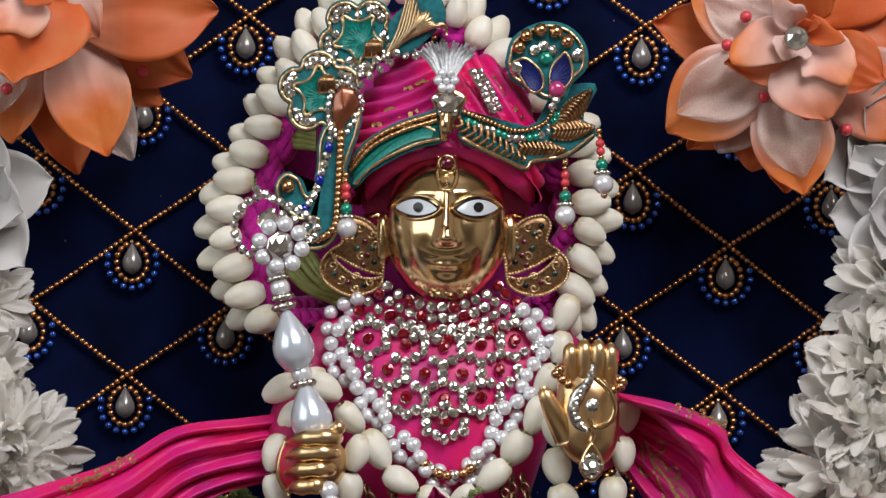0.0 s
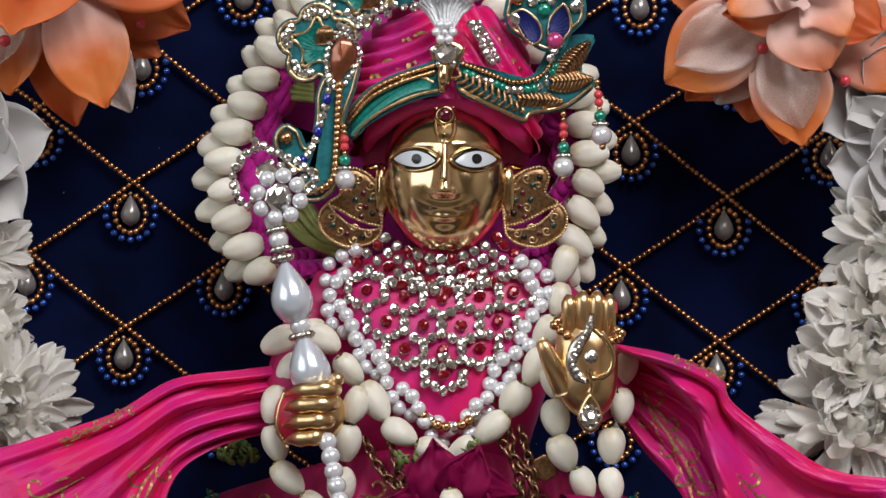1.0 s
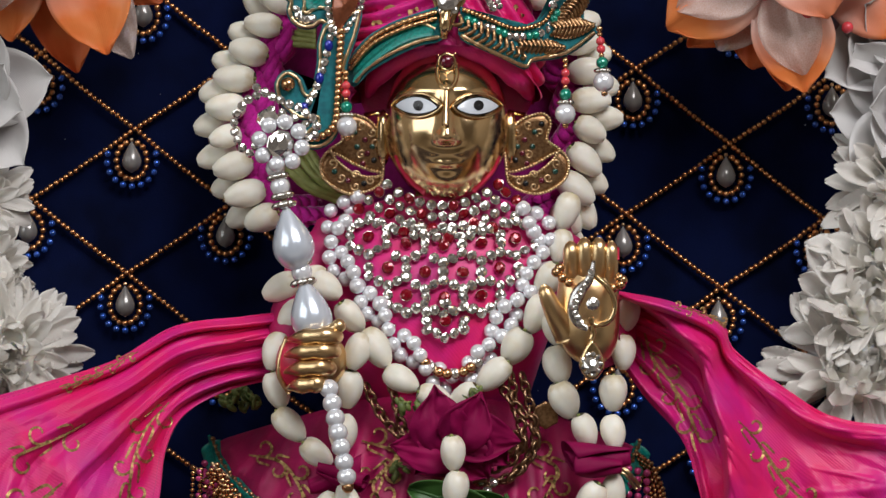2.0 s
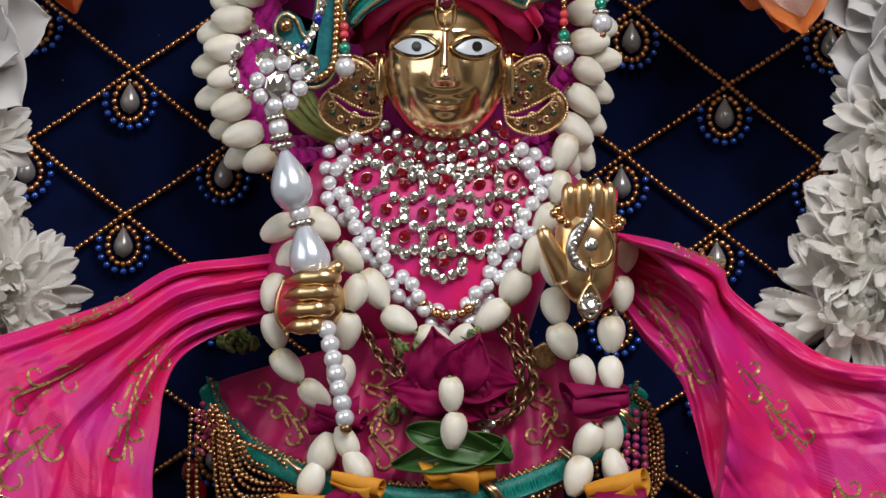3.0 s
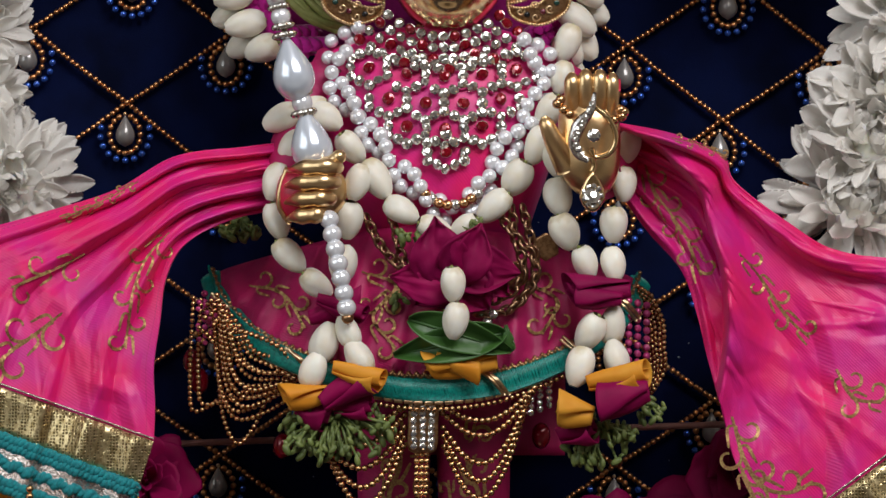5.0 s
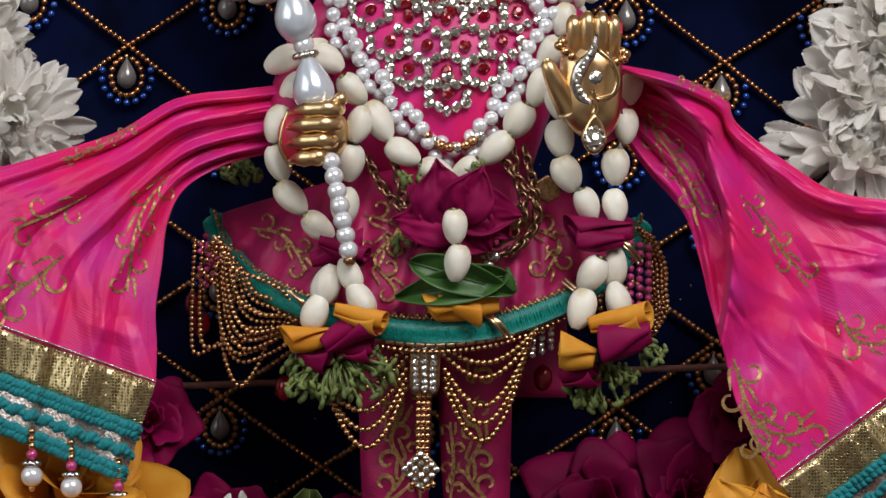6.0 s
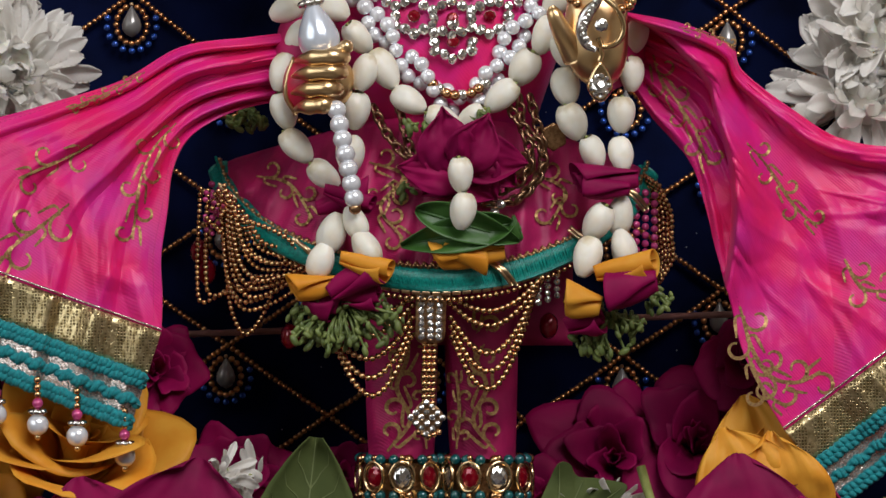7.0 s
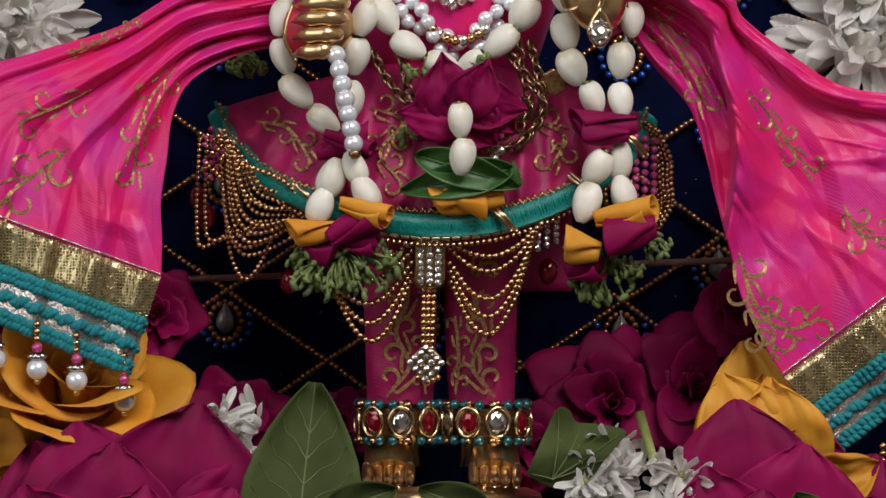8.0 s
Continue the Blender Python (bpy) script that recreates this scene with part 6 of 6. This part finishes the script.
# ---- waist chains, bead swags, posies, anklets ----
def link_chain(parent, path, step=15, r=9.6, wire=3.3):
    s = Shape()
    n = round(length_of([p[:2] for p in path]) / step)
    q = spread(path, n)
    for i in range(n):
        a, b = q[max(0, i - 1)], q[min(n - 1, i + 1)]
        way = Vector((b[0] - a[0], 0, a[1] - b[1])).normalized()
        side = Vector((-way.z, 0, way.x))
        over = (side * 0.85 + Vector((0, -0.5, 0))) if i % 2 else (side * 0.5 + Vector((0, 0.85, 0)))
        c = at(*q[i])
        s.tube([c + (way * 1.15 * math.cos(t) + over * 0.8 * math.sin(t)) * r * UNIT for t in np.linspace(0, 6.283, 10, endpoint=False)], wire * UNIT, 0, 5, closed=True)
    return part("link_chain", s, BRONZE, parent, "dull gold link chain")


chains = thing("waist_chain", "dull gold link chains looped in front of the waist", "chain", place=at(800, 1030, 48))
link_chain(chains, [(650, 868, 42), (668, 905, 46), (700, 945, 50), (735, 972, 52), (760, 1000, 54)])
link_chain(chains, [(690, 850, 42), (700, 890, 46), (712, 935, 48), (745, 985, 54)])
link_chain(chains, [(925, 850, 42), (938, 900, 46), (948, 950, 48), (930, 1000, 50), (890, 1030, 52), (850, 1035, 54)])
link_chain(chains, [(905, 850, 44), (912, 905, 48), (925, 950, 50), (905, 995, 52), (860, 1015, 54)])
link_chain(chains, [(885, 860, 44), (905, 890, 48), (940, 930, 49), (945, 975, 50), (905, 1025, 53)])
for u, v in ((965, 915), (912, 965)):
    part("gold_disc", Shape().plate([(u + (22 + 3 * (k % 2)) * math.cos(k * 0.524), v + (22 + 3 * (k % 2)) * math.sin(k * 0.524)) for k in range(12)], 44, 0.8), FILIGREE, chains, "scalloped gold disc")
for u, v in ((860, 1015), (850, 1030), (872, 1035), (862, 1048)):
    stone(chains, u, v, 54, 9)

belt = thing("bead_belt", "gold bead swag belt with a crystal plaque and tassel", "belt", place=at(750, 1200, 56))


BEAD_MESH = Shape().ball((0, 0, 0), 1, 0, 2).mesh("gold_bead", GOLD_BEAD)


def swag(parent, a, b, sag, d, step=9.5, r=5.2, lean=0.0, single=False):
    s = Shape()
    path = [a + (d,), ((a[0] * 0.75 + b[0] * 0.25) + lean, a[1] * 0.75 + b[1] * 0.25 + sag * 0.72, d + 1), ((a[0] + b[0]) / 2 + lean, (a[1] + b[1]) / 2 + sag, d + 2), ((a[0] * 0.25 + b[0] * 0.75) + lean, a[1] * 0.25 + b[1] * 0.75 + sag * 0.72, d + 1), b + (d,)]
    for p in strand(path, step):
        if single:
            piece("gold_bead", BEAD_MESH, parent, Matrix.Translation(p) @ Matrix.Scale(r * UNIT, 4))
        else:
            s.ball(p + Vector((random.uniform(-1, 1), random.uniform(-1, 1), random.uniform(-1, 1))) * 0.0001, r * UNIT, 0, 2)
    return None if single else tagged(part("bead_swag", s, GOLD_BEAD, parent, "strand of small gold beads"), kind="stuff")


part("plaque", Shape().plate([(724, 1182), (750, 1178), (774, 1182), (776, 1230), (772, 1276), (748, 1280), (724, 1276), (722, 1230)], 55, 1.2), FILIGREE, belt)
for i in range(3):
    for k in range(8):
        stone(belt, 733 + 15.5 * i, 1190 + 11.5 * k, 56.8, 6.6)
for k, (va, vb, sag) in enumerate(((1196, 1165, 42), (1210, 1172, 58), (1236, 1176, 92), (1252, 1182, 112), (1270, 1190, 130))):
    swag(belt, (782 + k, va), (946 - 3 * k, vb), sag, 53 - 0.6 * k, 11.5, 6.0, single=True)
for k, (va, vb, sag) in enumerate(((1198, 1225, 26), (1214, 1240, 42), (1236, 1262, 60), (1254, 1280, 76), (1270, 1296, 92))):
    swag(belt, (718 - k, va), (560 + 6 * k, vb), sag, 53 - 0.6 * k, 11.5, 6.0, single=True)
for i in range(3):
    swag(belt, (738 + 9 * i, 1284), (737 + 8 * i, 1388), 0, 53, 11, 5.6, single=True)
part("tassel_plate", Shape().plate([(741, 1376), (772, 1412), (745, 1452), (714, 1414)], 52, 1.4), FILIGREE, belt)
for i in range(4):
    for k in range(4):
        stone(belt, 742 + 9.5 * (i - k), 1390 + 9.5 * (i + k) - 4, 54, 6)
for i in range(5):
    part("gold_bead", Shape().ball(at(728 + 9 * i, 1448 - 4 * abs(i - 2), 53), 5.5 * UNIT, 0, 2), GOLD_BEAD, belt)
for i in range(3):
    for k in range(6):
        stone(belt, 940 + 16 * i, 1150 + 12 * k - 7 * i, 46 - 1.5 * i, 6)


def drape(a, low, b, d):
    """A strand of beads from a to b, hanging in a loop down to low."""
    path = [a + (d,), (a[0] * 0.8 + low[0] * 0.2 - 4, a[1] * 0.6 + low[1] * 0.4, d), (a[0] * 0.5 + low[0] * 0.5 - 6, a[1] * 0.2 + low[1] * 0.8, d), low + (d + 1,), (low[0] * 0.45 + b[0] * 0.55, low[1] * 0.65 + b[1] * 0.35, d + 2), b + (d + 3,)]
    for p in strand(path, 9.8):
        piece("gold_bead", BEAD_MESH, belt, Matrix.Translation(p) @ Matrix.Scale(random.uniform(4.6, 5.3) * UNIT, 4))


for k, (x0, low, end) in enumerate(((318, (350, 1208), (398, 1178)), (340, (366, 1196), (440, 1170)), (384, (432, 1266), (476, 1172)), (376, (436, 1222), (508, 1188)), (380, (428, 1208), (500, 1172)), (394, (440, 1200), (518, 1160)), (398, (448, 1184), (522, 1152)), (406, (456, 1170), (526, 1146)), (416, (475, 1139), (528, 1140)))):
    drape((378 + 0.6 * (x0 - 378), 1008 + 3 * k), (x0 + 0.75 * (low[0] - x0), low[1]), end, 18 + 2 * k)
drape((384, 1002), (455, 1075), (530, 1136), 40)
for k in range(7):
    drape((388 + 7 * k, 1012 + 9 * k), (404 + 15 * k, 1186 - 12 * k), (512 + 3 * k, 1168 - 5 * k), 24 + 2 * k)
for k in range(26):
    part("pink_stone", Shape().ball(at(362 + random.uniform(-12, 22), 1012 + 3.0 * k, 22 + random.uniform(0, 8)), 5 * UNIT, 0, 2), PINK_GLASS if k % 2 else GOLD_BEAD, belt)
for k in range(5):
    swag(belt, (1128 + 6 * k, 985 + 4 * k), (1150 + 2 * k, 1160 + 6 * (k % 3)), 10, 2 + k, lean=8 + 3 * k)
for i in range(3):
    for k in range(9):
        part("pink_stone", Shape().ball(at(1112 + 16 * i, 1010 + 15 * k + 4 * i, 14 - 3 * i), 7 * UNIT, 0, 2), PINK_GLASS, belt)
        if k < 5:
            part("pink_stone", Shape().ball(at(362 + 14 * i, 1000 + 15 * k + 9 * i, 4 + 3 * i), 6.5 * UNIT, 0, 2), PINK_GLASS, belt)
for u, v in ((352, 1155), (1000, 1205), (958, 1250), (500, 1270), (340, 1120)):
    part("red_drop", Shape().ball(at(u, v, 10), 22 * UNIT, 0, 2, (0.8, 0.8, 1.1)), RUBY, belt, "dark red faceted bead")

solo("thin_rod", Shape().tube([at(200, 1271, -30), at(1360, 1226, -30)], 6 * UNIT, 0, 8), BROWN, "thin brown rod fixed across the backing", "rod")


LEAF_VEIN = material("leaf_vein", (0.15, 0.18, 0.06), 0.65, grain=200)


def leaf_at(parent, base, tip, half, d0, d1, mat, arch=4.0, name="leaf", curlv=0.0, lobes=0.0):
    """A leaf blade between two plan places with a midrib and a raised, wavy rim."""
    a, b = np.array(base, float), np.array(tip, float)
    w = np.array([-(b - a)[1], (b - a)[0]]) / np.linalg.norm(b - a)
    rows = []
    for i in range(26):
        s = i / 25
        h = half * max(0.02, math.sin(math.pi * (0.03 + 0.95 * s ** 0.8))) ** 0.8 * (1 + lobes * math.cos(s * 22) + (0.025 * (s * 17 % 1) if half > 60 else 0))
        rows.append([at(*(a + (b - a) * s + w * h * t), d0 + (d1 - d0) * s + arch * math.sin(math.pi * s) - 0.022 * half * abs(t) ** 1.3 * -3 + curlv * t * t + 0.7 * math.sin(9 * s + 5 * t) * abs(t)) for t in np.linspace(-1, 1, 15)])
    ob = part(name, Shape().sheet(rows, 0.0003), mat, parent)
    s = Shape().tube([Vector(r[7]) + Vector((0, -0.0003, 0)) for r in rows], [UNIT * (3.2 - 2.4 * i / 25) for i in range(26)], 0, 6)
    if half > 60:
        for i in range(4, 20, 3):
            for step in (-1, 1):
                s.tube([Vector(rows[i + j][7 + round(step * j * 1.2)]) + Vector((0, -0.0003, 0)) for j in range(6)], [UNIT * (1.6 - 0.2 * j) for j in range(6)], 0, 5)
    part("vein", s, LEAF_VEIN if half > 36 else mat, ob)
    return ob


def roll(parent, a, b, r, d, mat, name="rolled_petal"):
    """A soft petal rolled into a loose tube, pinched at its start, torn and opening at its end."""
    a, b = np.array(a, float), np.array(b, float)
    rows = []
    w = np.array([-(b - a)[1], (b - a)[0]]) / np.linalg.norm(b - a)
    k = float(a[0] + b[1]) * 0.13
    for i in range(20):
        s = i / 19
        row = []
        for t in np.linspace(0, 1, 40):
            ang = 6.283 * 1.7 * t - 3.3 + 0.5 * math.sin(k) + 0.9 * s
            dent = 1 + 0.10 * noise.noise((2.2 * s, 2 * math.cos(ang), k))
            rr = r * (0.16 + 0.84 * t ** 0.8) * (0.55 + 0.62 * math.sin(math.pi * (0.05 + 0.55 * s))) * dent * (1 + 0.25 * s * s * t)
            end = 1 + 0.16 * math.cos(6.283 * 1.7 * t + k) * t - 0.1 * t
            p = a + (b - a) * s * (1 + (end - 1) * s) + w * rr * math.cos(ang) + w * 6 * math.sin(2.4 * s + k)
            row.append(at(p[0], p[1], d + 0.15 * rr * math.sin(ang)))
        rows.append(row)
    return part(name, Shape().sheet(rows, 0.00025), mat, parent)


def sprig(parent, u, v, d, n, wu, wv, seed):
    """Many small green buds on thin stalks."""
    rnd = random.Random(seed)
    for k in range(n):
        a = rnd.uniform(0, 6.283)
        r = math.sqrt(rnd.random())
        x, y = u + wu * r * math.cos(a), v + wv * r * math.sin(a)
        s = Shape()
        dd = d + rnd.uniform(-3, 5)
        x0, y0 = u + (x - u) * 0.35, v - wv * 0.5 + (y - v) * 0.2
        s.tube([at(*q) for q in spread([(x0, y0, d - 2), ((x0 + x) / 2 + rnd.uniform(-8, 8), (y0 + y) / 2, dd), (x, y, dd)], 7)], 2.4 * UNIT, 0, 6)
        m = pose(0, 0, 0, 0, rnd.uniform(30, 150), 0)
        s.ball(at(x, y + 5, dd), rnd.uniform(5.0, 7.5) * UNIT, 0, 2, (1.6, 0.85, 0.85), m)
        s.ball(at(x + rnd.uniform(-10, 10), y - 6, dd - 1), rnd.uniform(3.5, 5.5) * UNIT, 0, 2, (1.6, 0.85, 0.85), m)
        part("green_bud", s, SPRIG, parent)


SPRIG = material("green_sprig", (0.17, 0.21, 0.055), 0.5, second=(0.09, 0.13, 0.03), grain=300, skin=0.1, pick=0.3)
posy = thing("flower_posy", "posy of rolled yellow and purple petals with green buds, left garland end", "posy", "garland posies", at(590, 1200, 62))
tagged(posy, "posy of rolled yellow and purple petals over thick green buds")
sprig(posy, 592, 1245, 56, 105, 102, 54, 3)
roll(posy, (588, 1132), (682, 1146), 20, 66, YELLOW)
roll(posy, (582, 1172), (500, 1188), 24, 62, YELLOW)
roll(posy, (570, 1196), (650, 1150), 26, 64, ROSE)
roll(posy, (525, 1196), (590, 1215), 26, 58, ROSE)
roll(posy, (590, 1205), (660, 1190), 22, 60, ROSE)
roll(posy, (545, 1035), (640, 1015), 24, 50, ROSE)
roll(posy, (560, 1010), (650, 1030), 18, 54, ROSE)
posy2 = thing("flower_posy", "posy of rolled yellow and purple petals with few green buds", "posy", "garland posies", at(1070, 1210, 60))
sprig(posy2, 1058, 1255, 50, 60, 62, 48, 5)
sprig(posy2, 1150, 1205, 42, 10, 22, 18, 6)
roll(posy2, (1040, 1160), (1148, 1128), 24, 62, YELLOW)
roll(posy2, (1050, 1215), (985, 1200), 30, 64, YELLOW)
roll(posy2, (1150, 1175), (1060, 1190), 34, 62, ROSE)
roll(posy2, (990, 1255), (1050, 1225), 26, 58, ROSE)
roll(posy2, (1115, 985), (1000, 995), 26, 52, ROSE)
roll(posy2, (1100, 1010), (1020, 1000), 20, 54, ROSE)
centre = thing("flower_posy", "purple petals over green leaves and a folded yellow petal", "posy", "garland posies", at(805, 1130, 62))
for k, (base, tip, half, d0, d1) in enumerate((((790, 960), (738, 1022), 40, 50, 54), ((810, 960), (868, 1024), 42, 52, 56), ((850, 985), (690, 962), 40, 56, 60), ((790, 1000), (768, 864), 48, 57, 63), ((800, 990), (846, 872), 42, 58, 64),
                                                ((760, 930), (920, 966), 42, 54, 58), ((790, 915), (900, 1004), 36, 52, 54))):
    cloth_petal(centre, base, tip, half, d0, d1, ROSE, 5.0, 4.0, 0.75, 1.9 * k, "soft purple petal", rough=1.8, roll=0.5)
leaf_at(centre, (895, 1068), (696, 1108), 34, 62, 60, LEAF, 3, curlv=2.0)
leaf_at(centre, (722, 1044), (905, 1100), 32, 63, 61, LEAF, 3, curlv=2.0)
roll(centre, (870, 1090), (905, 1068), 22, 60, LEAF, "rolled_leaf")
roll(centre, (880, 1118), (752, 1128), 24, 62, YELLOW)
roll(centre, (770, 1112), (850, 1140), 20, 64, YELLOW)
sprig(centre, 730, 905, 54, 9, 26, 22, 8)
sprig(centre, 835, 875, 56, 6, 20, 14, 9)
sprig(centre, 705, 1010, 50, 5, 14, 20, 10)
small = thing("flower_posy", "small green sprig behind the arm", "posy", "garland posies", at(425, 890, 0))
sprig(small, 425, 885, 4, 16, 32, 22, 12)

for x, phase in ((697, 0.15), (850, -0.1)):
    band = thing("anklet", "jewelled anklet of red and clear stones between teal beads", "anklet", "pair of anklets", at(x, 1555, 16))
    part("gold_band", Shape().grid([[at(x + 68 * math.cos(a), v, 16 + 14 * math.sin(a)) for a in np.linspace(0, 6.283, 40, endpoint=False)] for v in (1496, 1502, 1538, 1544)], around=True), FILIGREE, band)
    for v, r in ((1487, 10), (1551, 10)):
        for k in range(18):
            a = k * 6.283 / 18
            part("teal_bead", Shape().ball(at(x + 74 * math.cos(a), v + 3 * math.sin(a), 16 + 15 * math.sin(a)), r * UNIT, 0, 2), TEAL_GLASS if k % 4 else GOLD_BEAD, band)
    for k in range(9):
        a = k * 6.283 / 9 + phase
        c = at(x + 76 * math.cos(a), 1520, 16 + 16 * math.sin(a))
        way = Vector((math.cos(a), -math.sin(a), 0.05))
        m = aim(c, way, size=UNIT, up="Y")
        s = Shape()
        s.tube([m @ Vector((21 * math.cos(t), 26 * math.sin(t), 2)) for t in np.linspace(0, 6.283, 20, endpoint=False)], 4 * UNIT, 0, 6, closed=True)
        set_ = part("oval_setting", s, GOLD, band)
        piece("red_stone" if k % 2 else "crystal", RED_GEM if k % 2 else CRYSTAL, set_, m @ Matrix.Diagonal((17, 20, 12, 1)))
        part("gold_bead", Shape().ball(m @ Vector((0, 33, 1)), 6 * UNIT, 0, 2), GOLD_BEAD, band)
        part("gold_bead", Shape().ball(m @ Vector((0, -33, 1)), 6 * UNIT, 0, 2), GOLD_BEAD, band)

# ---- leaves and white blossoms at the feet ----
for base, tip, half, d0, d1, mat, words, lob in (((502, 1830), (546, 1450), 108, 80, 58, PALE_LEAF, "broad matt green leaf standing among the roses", 0.0),                                                ((560, 1690), (690, 1640), 40, 80, 78, PALE_LEAF, "small green leaf at the feet", 0), ((860, 1690), (730, 1640), 40, 84, 80, PALE_LEAF, "small green leaf at the feet", 0), ((1450, 1710), (1400, 1645), 34, 104, 100, PALE_LEAF, "small green leaf at the feet", 0)):
    top = thing("leaf", words, "leaf", "leaves at the feet", at(*base, d0))
    leaf_at(top, base, tip, half, d0, d1, mat, 3.0, "blade", 1.5, lob)
ivy = thing("leaf", "lobed matt green leaf lying among white blossoms", "leaf", "leaves at the feet", at(985, 1636, 84))
lobed = [(922, 1612), (940, 1570), (958, 1530), (972, 1500), (984, 1492), (998, 1498), (1010, 1518), (1045, 1522), (1098, 1534), (1078, 1566), (1058, 1590), (1035, 1620), (985, 1638), (950, 1630)]
part("blade", Shape().plate(lobed, lambda u, v: 84 + 3 * math.sin(u / 24) + 2 * math.sin(v / 19), 0.4, bulge=1.0, n=90), PALE_LEAF, ivy)
for tip in ((1090, 1538), (978, 1498), (930, 1612), (1060, 1585), (1020, 1525)):
    part("vein", Shape().tube([at(u, v, 84 + 3 * math.sin(u / 24) + 2 * math.sin(v / 19) + 1.3) for u, v in spread([(968, 1622), ((968 + tip[0]) / 2 + 4, (1622 + tip[1]) / 2), tip], 16)], [1.8 * UNIT * (1 - 0.05 * i) for i in range(16)], 0, 5), LEAF_VEIN, ivy)
rnd = random.Random(4)
for k in range(30):
    if k < 8:
        u, v, d = 398 + rnd.uniform(-40, 40), 1545 + rnd.uniform(-45, 60), 44
    else:
        u, v, d = 1120 + rnd.uniform(-115, 100), 1606 + rnd.uniform(-45, 60), 74 + rnd.uniform(-6, 8)
    blossom = thing("white_blossom", "small white blossom fallen among the roses", "flower", "fallen blossoms", at(u, v, d))
    base = aim(at(u, v, d), (rnd.uniform(-.9, .9), -1, rnd.uniform(-.3, 1)), k * 20.0)
    for i in range(7):
        piece("petal", MUM_PETALS[2 + i % 3][(i + k) % 4], blossom, base @ pose(0, 0, 0, 0, 0, 51 * i + rnd.uniform(-14, 14)) @ pose(0, 0, 0, rnd.uniform(-25, 25), -25 - 9 * (i % 4), 0) @ Matrix.Scale(units(rnd.uniform(52, 78)), 4))
    part("flower_core", Shape().ball(base @ Vector((0, 0, 0.001)), units(6), 0, 2), STEM, blossom)
stalk = thing("cut_stem", "pale green cut flower stem", "stem", place=at(1140, 1560, 70))
part("stalk", Shape().tube([at(1122, 1500, 74), at(1135, 1545, 76), at(1152, 1600, 74)], 8 * UNIT, 0, 10), STEM, stalk)
